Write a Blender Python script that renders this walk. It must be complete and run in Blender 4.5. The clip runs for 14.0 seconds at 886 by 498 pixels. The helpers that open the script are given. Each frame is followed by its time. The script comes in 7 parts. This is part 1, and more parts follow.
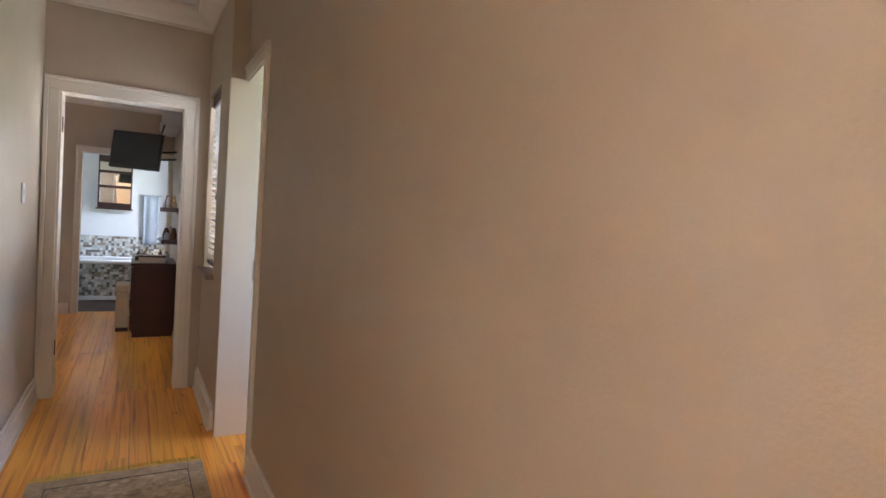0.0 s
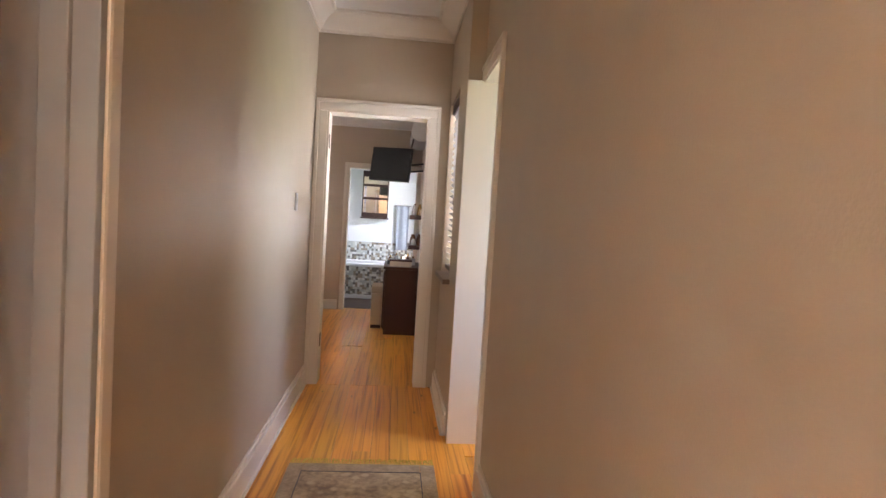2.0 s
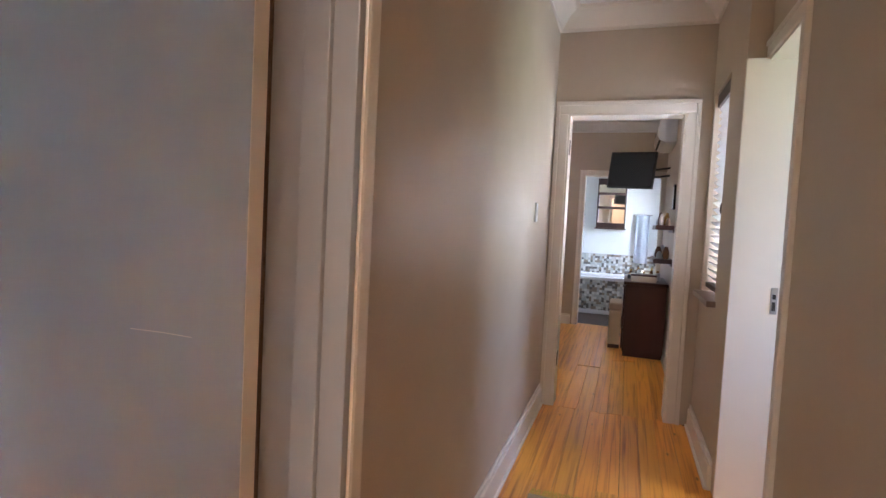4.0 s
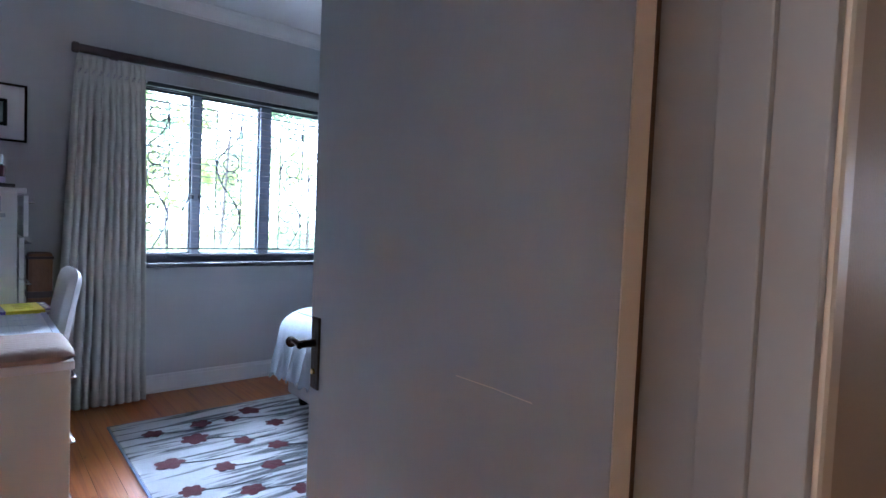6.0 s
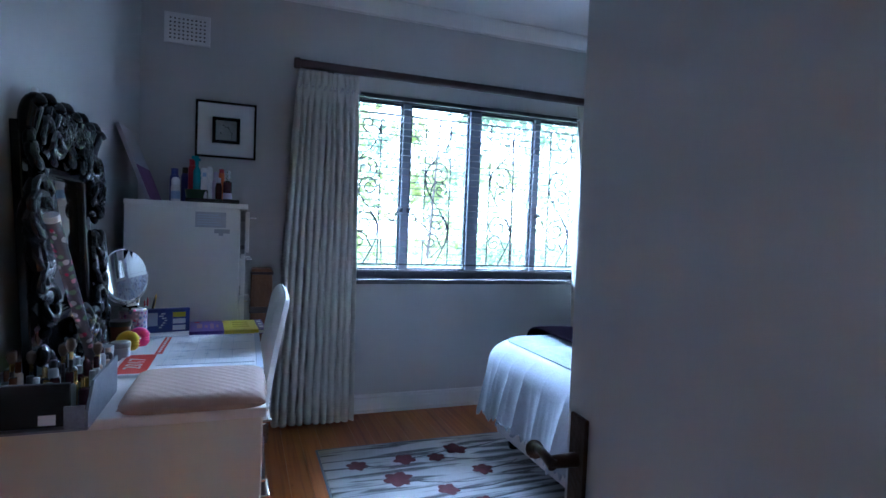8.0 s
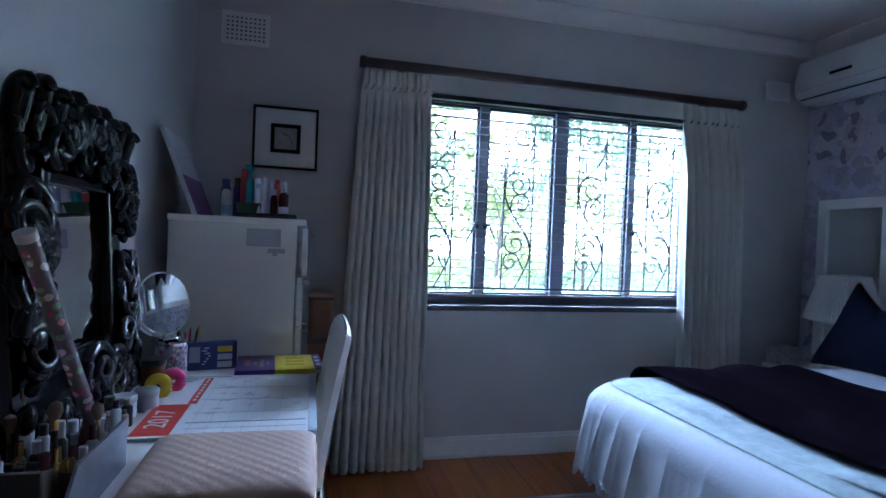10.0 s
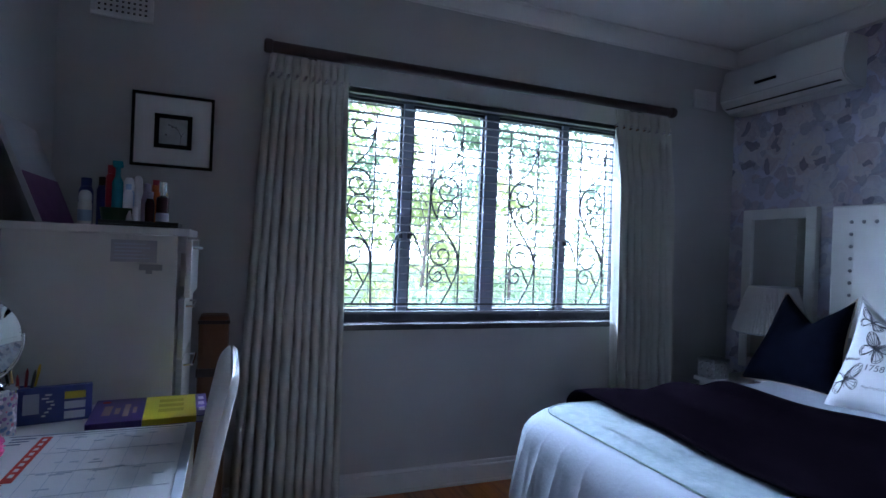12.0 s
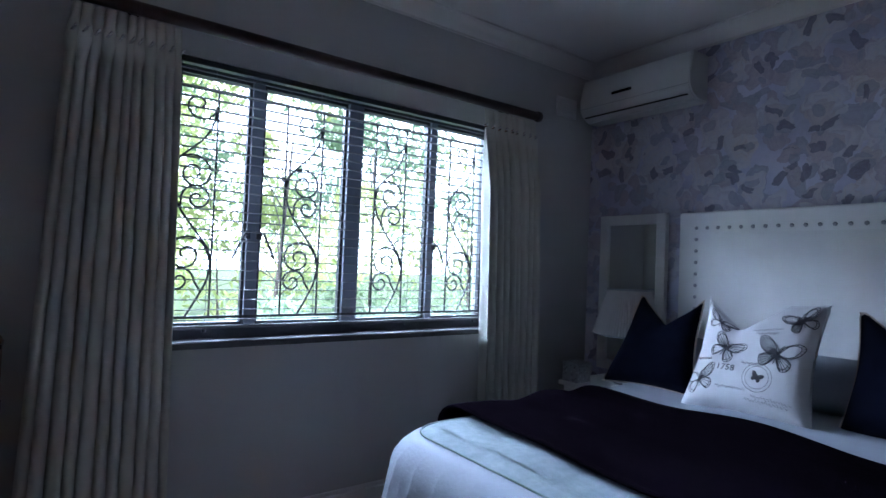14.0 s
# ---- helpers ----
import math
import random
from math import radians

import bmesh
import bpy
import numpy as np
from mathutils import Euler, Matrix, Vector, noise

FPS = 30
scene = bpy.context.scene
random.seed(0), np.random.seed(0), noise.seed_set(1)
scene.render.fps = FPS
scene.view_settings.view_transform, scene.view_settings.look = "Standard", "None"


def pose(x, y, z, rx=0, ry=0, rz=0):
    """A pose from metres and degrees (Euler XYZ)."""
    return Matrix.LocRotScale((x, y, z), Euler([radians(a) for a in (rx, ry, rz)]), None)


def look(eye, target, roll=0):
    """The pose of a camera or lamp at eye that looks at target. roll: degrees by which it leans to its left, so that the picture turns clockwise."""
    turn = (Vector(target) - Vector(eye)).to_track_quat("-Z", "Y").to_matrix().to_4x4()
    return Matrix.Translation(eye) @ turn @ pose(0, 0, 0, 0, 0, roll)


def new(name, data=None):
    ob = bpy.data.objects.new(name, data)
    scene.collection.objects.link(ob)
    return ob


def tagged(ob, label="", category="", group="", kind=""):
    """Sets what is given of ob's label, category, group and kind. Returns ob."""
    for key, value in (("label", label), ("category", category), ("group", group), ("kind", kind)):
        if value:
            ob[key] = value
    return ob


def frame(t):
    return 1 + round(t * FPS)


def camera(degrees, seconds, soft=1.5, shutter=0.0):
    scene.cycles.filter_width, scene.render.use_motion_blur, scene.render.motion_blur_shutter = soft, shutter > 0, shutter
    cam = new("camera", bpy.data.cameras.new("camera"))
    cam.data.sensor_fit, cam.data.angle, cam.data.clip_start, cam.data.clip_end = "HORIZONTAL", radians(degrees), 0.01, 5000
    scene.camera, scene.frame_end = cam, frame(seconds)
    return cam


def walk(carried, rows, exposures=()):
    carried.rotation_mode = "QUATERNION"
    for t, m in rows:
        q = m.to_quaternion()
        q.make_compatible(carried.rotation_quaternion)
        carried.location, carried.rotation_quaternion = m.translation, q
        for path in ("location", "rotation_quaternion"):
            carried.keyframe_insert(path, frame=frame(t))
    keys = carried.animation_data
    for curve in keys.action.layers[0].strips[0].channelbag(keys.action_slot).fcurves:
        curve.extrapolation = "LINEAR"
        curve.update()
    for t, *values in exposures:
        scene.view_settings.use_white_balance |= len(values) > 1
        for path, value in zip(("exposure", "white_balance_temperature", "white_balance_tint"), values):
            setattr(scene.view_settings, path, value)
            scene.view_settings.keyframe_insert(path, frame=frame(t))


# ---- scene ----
cam = camera(78.3, 14.0)
PATH = [
    (0, (0.512, -4.356, 1.283), (1.5, -2.618, 1.209), 3.6),
    (0.5, (0.559, -4.288, 1.27), (1.324, -2.442, 1.189), 3.5),
    (1, (0.607, -4.233, 1.264), (1.178, -2.318, 1.178), 3.4),
    (1.5, (0.611, -4.177, 1.268), (0.986, -2.215, 1.174), 3.2),
    (2, (0.594, -4.086, 1.257), (0.774, -2.096, 1.162), 3.4),
    (4.5, (0.419, -3.788, 1.255), (-0.44, -1.984, 1.16), 2.5),
    (5, (0.336, -3.721, 1.254), (-0.748, -2.043, 1.162), 2.1),
    (5.5, (0.2645, -3.677, 1.253), (-1.0245, -2.15, 1.159), 1.9),
    (6, (0.165, -3.586, 1.244), (-1.347, -2.28, 1.158), 2.4),
    (6.5, (0.035, -3.499, 1.256), (-1.603, -2.3535, 1.169), 2.7),
    (7, (-0.113, -3.453, 1.25), (-1.839, -2.445, 1.167), 2.5),
    (7.5, (-0.222, -3.436, 1.259), (-2.023, -2.571, 1.18), 2.5),
    (8, (-0.384, -3.406, 1.267), (-2.26, -2.717, 1.188), 2.3),
    (8.5, (-0.527, -3.376, 1.268), (-2.456, -2.855, 1.194), 2.2),
    (11, (-1.028, -3.351, 1.284), (-2.971, -2.878, 1.269), 2.5),
    (11.5, (-1.099, -3.303, 1.304), (-3.011, -2.716, 1.3), 2.4),
    (12, (-1.159, -3.256, 1.302), (-3.022, -2.528, 1.308), 2.3),
    (12.5, (-1.235, -3.233, 1.3), (-3.046, -2.385, 1.318), 2.3),
    (13, (-1.315, -3.202, 1.311), (-3.068, -2.24, 1.336), 2.3),
    (13.5, (-1.355, -3.166, 1.31), (-3.049, -2.102, 1.344), 2.2),
    (14, (-1.424, -3.147, 1.28), (-3.041, -1.972, 1.335), 2.3),
]
walk(cam, [(t, look(eye, target, roll)) for t, eye, target, roll in PATH],
     exposures=[(0.0, 3.15, 6250, 13), (2.0, 3.55, 6750, 18), (4.5, 3.4, 5750, 17), (5.5, 3.0, 5350, 17), (6.5, 2.65, 4850, 13),
                (7.5, 2.5, 4650, 12), (8.5, 2.3, 4650, 12), (11.0, 1.85, 4900, 16), (12.5, 1.6, 5070, 16), (14.0, 1.37, 5200, 17)])

# ---- daylight and lamps ----
world = bpy.data.worlds.new("sky")
scene.world = world
world.use_nodes = True
wn = world.node_tree
sky = wn.nodes.new("ShaderNodeTexSky")
sky.sky_type = "NISHITA"
sky.sun_disc = False
sky.sun_elevation, sky.sun_rotation = radians(52), radians(160)
wn.links.new(sky.outputs[0], wn.nodes["Background"].inputs[0])
wn.nodes["Background"].inputs[1].default_value = 0.15

sun = new("sun", bpy.data.lights.new("sun", "SUN"))
sun.data.energy, sun.data.angle, sun.data.color = 5.0, radians(0.6), (1.0, 0.95, 0.87)
sun.matrix_world = look((0, 0, 30), (-9, 17, 0))


def area_lamp(name, eye, target, w, h, watts, colour):
    ob = new(name, bpy.data.lights.new(name, "AREA"))
    ob.data.shape, ob.data.size, ob.data.size_y = "RECTANGLE", w, h
    ob.data.energy, ob.data.color = watts, colour
    ob.matrix_world = look(eye, target)
    return ob


# ---- materials ----
def mat(name, colour, rough=0.6, metal=0.0, var=0.0, scale=8.0, bump=0.0, bscale=60.0, spec=0.5, coat=0.0, sheen=0.0, dark=None, stretch=(1, 1, 1), per_object=0.0):
    """A procedural surface: two-scale colour variation, fine relief, roughness that follows the variation."""
    m = bpy.data.materials.new(name)
    m.use_nodes = True
    nt = m.node_tree
    b = nt.nodes["Principled BSDF"]
    b.inputs["Roughness"].default_value, b.inputs["Metallic"].default_value = rough, metal
    b.inputs["Specular IOR Level"].default_value = spec
    b.inputs["Coat Weight"].default_value = coat
    b.inputs["Sheen Weight"].default_value = sheen
    b.inputs["Base Color"].default_value = (*colour, 1)
    co = nt.nodes.new("ShaderNodeTexCoord")
    mp = nt.nodes.new("ShaderNodeMapping")
    mp.inputs["Scale"].default_value = stretch
    nt.links.new(co.outputs["Object"], mp.inputs[0])
    m["map"] = mp.name
    if var > 0:
        d = dark or tuple(c * (1 - var) for c in colour)
        n1, n2 = nt.nodes.new("ShaderNodeTexNoise"), nt.nodes.new("ShaderNodeTexNoise")
        n1.inputs["Scale"].default_value, n1.inputs["Detail"].default_value = scale, 5
        n2.inputs["Scale"].default_value, n2.inputs["Detail"].default_value = scale * 0.18, 3
        add = nt.nodes.new("ShaderNodeMath")
        add.operation = "MULTIPLY_ADD"
        nt.links.new(n1.outputs[0], add.inputs[0])
        add.inputs[1].default_value = 0.5
        half = nt.nodes.new("ShaderNodeMath")
        half.operation = "MULTIPLY"
        half.inputs[1].default_value = 0.5
        nt.links.new(n2.outputs[0], half.inputs[0])
        nt.links.new(half.outputs[0], add.inputs[2])
        for n in (n1, n2):
            nt.links.new(mp.outputs[0], n.inputs["Vector"])
        ramp = nt.nodes.new("ShaderNodeValToRGB")
        ramp.color_ramp.elements[0].position, ramp.color_ramp.elements[1].position = 0.36, 0.64
        ramp.color_ramp.elements[0].color, ramp.color_ramp.elements[1].color = (*d, 1), (*colour, 1)
        nt.links.new(add.outputs[0], ramp.inputs[0])
        nt.links.new(ramp.outputs[0], b.inputs["Base Color"])
        rr = nt.nodes.new("ShaderNodeMapRange")
        rr.inputs["To Min"].default_value, rr.inputs["To Max"].default_value = min(1, rough * 1.12), rough * 0.9
        nt.links.new(add.outputs[0], rr.inputs[0])
        nt.links.new(rr.outputs[0], b.inputs["Roughness"])
    if bump > 0:
        n3, bp = nt.nodes.new("ShaderNodeTexNoise"), nt.nodes.new("ShaderNodeBump")
        n3.inputs["Scale"].default_value, n3.inputs["Detail"].default_value = bscale, 4
        bp.inputs["Strength"].default_value, bp.inputs["Distance"].default_value = bump, 0.01
        nt.links.new(mp.outputs[0], n3.inputs["Vector"])
        nt.links.new(n3.outputs[0], bp.inputs["Height"])
        nt.links.new(bp.outputs[0], b.inputs["Normal"])
    return m


def wood_floor(name="varnished_pine", tone=(1, 1, 1)):
    m = bpy.data.materials.new(name)
    m.use_nodes = True
    nt = m.node_tree
    b = nt.nodes["Principled BSDF"]
    co, info, mp = nt.nodes.new("ShaderNodeTexCoord"), nt.nodes.new("ShaderNodeObjectInfo"), nt.nodes.new("ShaderNodeMapping")
    shift = nt.nodes.new("ShaderNodeVectorMath")
    shift.operation = "MULTIPLY_ADD"
    shift.inputs[1].default_value = (37, 53, 11)
    nt.links.new(info.outputs["Random"], shift.inputs[0])
    nt.links.new(co.outputs["Object"], shift.inputs[2])
    mp.inputs["Scale"].default_value = (0.8, 32, 32)
    nt.links.new(shift.outputs[0], mp.inputs[0])
    grain = nt.nodes.new("ShaderNodeTexNoise")
    grain.inputs["Scale"].default_value, grain.inputs["Detail"].default_value, grain.inputs["Distortion"].default_value = 1.4, 6, 0.8
    nt.links.new(mp.outputs[0], grain.inputs["Vector"])
    ramp = nt.nodes.new("ShaderNodeValToRGB")
    e = ramp.color_ramp.elements
    e[0].position, e[0].color = 0.26, (0.46, 0.125, 0.016, 1)
    e[1].position, e[1].color = 0.72, (0.92, 0.45, 0.07, 1)
    mid = e.new(0.5)
    mid.color = (0.88, 0.38, 0.05, 1)
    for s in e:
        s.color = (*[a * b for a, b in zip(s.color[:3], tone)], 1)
    nt.links.new(grain.outputs[0], ramp.inputs[0])
    # dark knots
    vor = nt.nodes.new("ShaderNodeTexVoronoi")
    vor.inputs["Scale"].default_value = 3.2
    kmap = nt.nodes.new("ShaderNodeMapping")
    kmap.inputs["Scale"].default_value = (1.0, 3.0, 1.0)
    nt.links.new(shift.outputs[0], kmap.inputs[0])
    nt.links.new(kmap.outputs[0], vor.inputs["Vector"])
    kr = nt.nodes.new("ShaderNodeValToRGB")
    kr.color_ramp.elements[0].position, kr.color_ramp.elements[0].color = 0.02, (0.12, 0.05, 0.02, 1)
    kr.color_ramp.elements[1].position, kr.color_ramp.elements[1].color = 0.10, (1, 1, 1, 1)
    nt.links.new(vor.outputs["Distance"], kr.inputs[0])
    mul = nt.nodes.new("ShaderNodeMix")
    mul.data_type, mul.blend_type = "RGBA", "MULTIPLY"
    mul.inputs[0].default_value = 0.75
    nt.links.new(ramp.outputs[0], mul.inputs[6])
    nt.links.new(kr.outputs[0], mul.inputs[7])
    hsv = nt.nodes.new("ShaderNodeHueSaturation")
    vr, hr = nt.nodes.new("ShaderNodeMapRange"), nt.nodes.new("ShaderNodeMapRange")
    vr.inputs["To Min"].default_value, vr.inputs["To Max"].default_value = 0.90, 1.08
    hr.inputs["To Min"].default_value, hr.inputs["To Max"].default_value = 0.494, 0.504
    wn2 = nt.nodes.new("ShaderNodeTexWhiteNoise")
    wn2.noise_dimensions = "1D"
    nt.links.new(info.outputs["Random"], wn2.inputs["W"])
    nt.links.new(info.outputs["Random"], vr.inputs[0])
    nt.links.new(wn2.outputs["Value"], hr.inputs[0])
    nt.links.new(vr.outputs[0], hsv.inputs["Value"])
    nt.links.new(hr.outputs[0], hsv.inputs["Hue"])
    nt.links.new(mul.outputs[2], hsv.inputs["Color"])
    nt.links.new(hsv.outputs[0], b.inputs["Base Color"])
    worn = nt.nodes.new("ShaderNodeTexNoise")
    worn.inputs["Scale"].default_value, worn.inputs["Detail"].default_value = 3.0, 4
    nt.links.new(shift.outputs[0], worn.inputs["Vector"])
    rr = nt.nodes.new("ShaderNodeMapRange")
    rr.inputs["To Min"].default_value, rr.inputs["To Max"].default_value = 0.27, 0.33
    nt.links.new(worn.outputs[0], rr.inputs[0])
    nt.links.new(rr.outputs[0], b.inputs["Roughness"])
    bp = nt.nodes.new("ShaderNodeBump")
    bp.inputs["Strength"].default_value, bp.inputs["Distance"].default_value = 0.12, 0.003
    nt.links.new(grain.outputs[0], bp.inputs["Height"])
    nt.links.new(bp.outputs[0], b.inputs["Normal"])
    return m


def wallpaper():
    """Lilac-grey paper printed with overlapping watercolour peonies, mauve leaves and small dark sprigs."""
    m = bpy.data.materials.new("floral_wallpaper")
    m.use_nodes = True
    nt = m.node_tree
    b = nt.nodes["Principled BSDF"]
    b.inputs["Roughness"].default_value = 0.6
    co = nt.nodes.new("ShaderNodeTexCoord")

    def link(value, socket):
        if isinstance(value, (int, float)):
            socket.default_value = value
        else:
            nt.links.new(value, socket)

    def op(kind, *vals):
        n = nt.nodes.new("ShaderNodeMath")
        n.operation = kind
        for v, s in zip(vals, n.inputs):
            link(v, s)
        return n.outputs[0]

    def ramp(value, *stops):
        r = nt.nodes.new("ShaderNodeValToRGB")
        e = r.color_ramp.elements
        while len(e) < len(stops):
            e.new(0.5)
        for el, (p, c) in zip(e, stops):
            el.position, el.color = p, (*c, 1)
        nt.links.new(value, r.inputs[0])
        return r.outputs[0]

    def noise(scale, detail=3):
        n = nt.nodes.new("ShaderNodeTexNoise")
        n.inputs["Scale"].default_value, n.inputs["Detail"].default_value = scale, detail
        nt.links.new(co.outputs["Object"], n.inputs["Vector"])
        return n

    def blend(prev, colour, mask):
        x = nt.nodes.new("ShaderNodeMix")
        x.data_type = "RGBA"
        link(mask, x.inputs[0])
        nt.links.new(prev, x.inputs[6])
        nt.links.new(colour, x.inputs[7])
        return x.outputs[2]

    wob = noise(9.0, 3)

    def flowers(prev, scale, off, size, petals, keep, strength, stops, squeeze=1.0, ragged=0.10):
        """Scatters lobed blossoms, one to a cell, with rings of petals inside."""
        mp = nt.nodes.new("ShaderNodeMapping")
        mp.inputs["Location"].default_value = off
        nt.links.new(co.outputs["Object"], mp.inputs[0])
        warp = nt.nodes.new("ShaderNodeVectorMath")
        warp.operation = "MULTIPLY_ADD"
        warp.inputs[1].default_value = (ragged, ragged, ragged)
        nt.links.new(wob.outputs["Color"], warp.inputs[0])
        nt.links.new(mp.outputs[0], warp.inputs[2])
        flatten = nt.nodes.new("ShaderNodeVectorMath")
        flatten.operation = "MULTIPLY"
        flatten.inputs[1].default_value = (scale, 0, scale)
        nt.links.new(warp.outputs[0], flatten.inputs[0])
        v = nt.nodes.new("ShaderNodeTexVoronoi")
        v.inputs["Scale"].default_value = 1.0
        v.inputs["Randomness"].default_value = 0.85
        nt.links.new(flatten.outputs[0], v.inputs["Vector"])
        d = nt.nodes.new("ShaderNodeVectorMath")
        d.operation = "SUBTRACT"
        nt.links.new(flatten.outputs[0], d.inputs[0])
        nt.links.new(v.outputs["Position"], d.inputs[1])
        sep, rnd = nt.nodes.new("ShaderNodeSeparateXYZ"), nt.nodes.new("ShaderNodeSeparateXYZ")
        nt.links.new(d.outputs[0], sep.inputs[0])
        nt.links.new(v.outputs["Color"], rnd.inputs[0])
        turn = op("MULTIPLY", rnd.outputs[0], 6.28)
        cs, sn = op("COSINE", turn), op("SINE", turn)
        x = op("ADD", op("MULTIPLY", sep.outputs[0], cs), op("MULTIPLY", sep.outputs[2], sn))
        z = op("MULTIPLY", op("SUBTRACT", op("MULTIPLY", sep.outputs[2], cs), op("MULTIPLY", sep.outputs[0], sn)), squeeze)
        r = op("SQRT", op("ADD", op("MULTIPLY", x, x), op("MULTIPLY", z, z)))
        ang = op("ARCTAN2", z, x)
        lobe = op("ABSOLUTE", op("SINE", op("MULTIPLY", ang, petals / 2)))
        edge = op("MULTIPLY", op("ADD", op("MULTIPLY", lobe, 0.30), 0.78), op("MULTIPLY", op("ADD", op("MULTIPLY", rnd.outputs[2], 0.5), 0.7), size))
        q = op("DIVIDE", r, edge)
        mask = op("MULTIPLY", op("LESS_THAN", q, 1.0), op("MULTIPLY", op("LESS_THAN", rnd.outputs[1], keep), strength))
        ring = op("FRACT", op("ADD", op("MULTIPLY", q, 2.3), op("MULTIPLY", op("SINE", op("MULTIPLY", ang, petals * 0.5 + 1)), 0.35)))
        tone = op("ADD", op("MULTIPLY", ring, 0.40), op("ADD", op("MULTIPLY", q, 0.32), op("MULTIPLY", rnd.outputs[0], 0.28)))
        return blend(prev, ramp(tone, *stops), mask)

    n = noise(2.6, 5)
    c = ramp(n.outputs[0], (0.36, (0.40, 0.41, 0.55)), (0.5, (0.52, 0.53, 0.68)), (0.66, (0.66, 0.67, 0.80)))
    slate = ((0.1, (0.40, 0.41, 0.52)), (0.9, (0.25, 0.26, 0.37)))
    mauve = ((0.1, (0.50, 0.44, 0.50)), (0.9, (0.33, 0.29, 0.38)))
    cream = ((0.05, (0.48, 0.40, 0.40)), (0.3, (0.64, 0.61, 0.62)), (0.6, (0.60, 0.60, 0.66)), (0.95, (0.44, 0.42, 0.50)))
    rose = ((0.05, (0.55, 0.50, 0.52)), (0.5, (0.50, 0.45, 0.50)), (0.95, (0.36, 0.32, 0.41)))
    dark = ((0.2, (0.19, 0.19, 0.29)), (0.9, (0.11, 0.11, 0.18)))
    c = flowers(c, 5.2, (0.3, 0, 0.7), 0.52, 3, 0.80, 0.8, slate, 1.8, 0.14)
    c = flowers(c, 6.0, (7.3, 0, 3.7), 0.50, 2, 0.75, 0.8, mauve, 2.0, 0.12)
    c = flowers(c, 3.7, (5.3, 0, 2.7), 0.50, 5, 0.85, 0.85, cream, 1.2, 0.16)
    c = flowers(c, 5.0, (2.3, 0, 5.7), 0.46, 6, 0.55, 0.8, rose, 1.25, 0.12)
    c = flowers(c, 8.5, (4.1, 0, 8.2), 0.42, 2, 0.45, 0.75, slate, 2.3, 0.10)
    c = flowers(c, 8.0, (9.1, 0, 4.2), 0.36, 4, 0.32, 0.85, dark, 1.9, 0.12)
    wash = noise(40.0, 4)
    c = blend(c, ramp(wash.outputs[0], (0.3, (0.36, 0.35, 0.43)), (0.7, (0.66, 0.66, 0.74))), 0.14)
    nt.links.new(c, b.inputs["Base Color"])
    return m


def speckle(name, base, spots, scale, size, rough=0.4):
    """A base colour with scattered spots of several colours."""
    m = bpy.data.materials.new(name)
    m.use_nodes = True
    nt = m.node_tree
    b = nt.nodes["Principled BSDF"]
    b.inputs["Roughness"].default_value = rough
    co, v = nt.nodes.new("ShaderNodeTexCoord"), nt.nodes.new("ShaderNodeTexVoronoi")
    v.inputs["Scale"].default_value = scale
    nt.links.new(co.outputs["Object"], v.inputs["Vector"])
    r = nt.nodes.new("ShaderNodeValToRGB")
    r.color_ramp.interpolation = "CONSTANT"
    while len(r.color_ramp.elements) < len(spots):
        r.color_ramp.elements.new(0.5)
    for i, c in enumerate(spots):
        r.color_ramp.elements[i].position = i / len(spots)
        r.color_ramp.elements[i].color = (*c, 1)
    nt.links.new(v.outputs["Color"], r.inputs[0])
    k = nt.nodes.new("ShaderNodeMath")
    k.operation = "LESS_THAN"
    k.inputs[1].default_value = size
    nt.links.new(v.outputs["Distance"], k.inputs[0])
    mix = nt.nodes.new("ShaderNodeMix")
    mix.data_type = "RGBA"
    mix.inputs[6].default_value = (*base, 1)
    nt.links.new(k.outputs[0], mix.inputs[0])
    nt.links.new(r.outputs[0], mix.inputs[7])
    nt.links.new(mix.outputs[2], b.inputs["Base Color"])
    return m


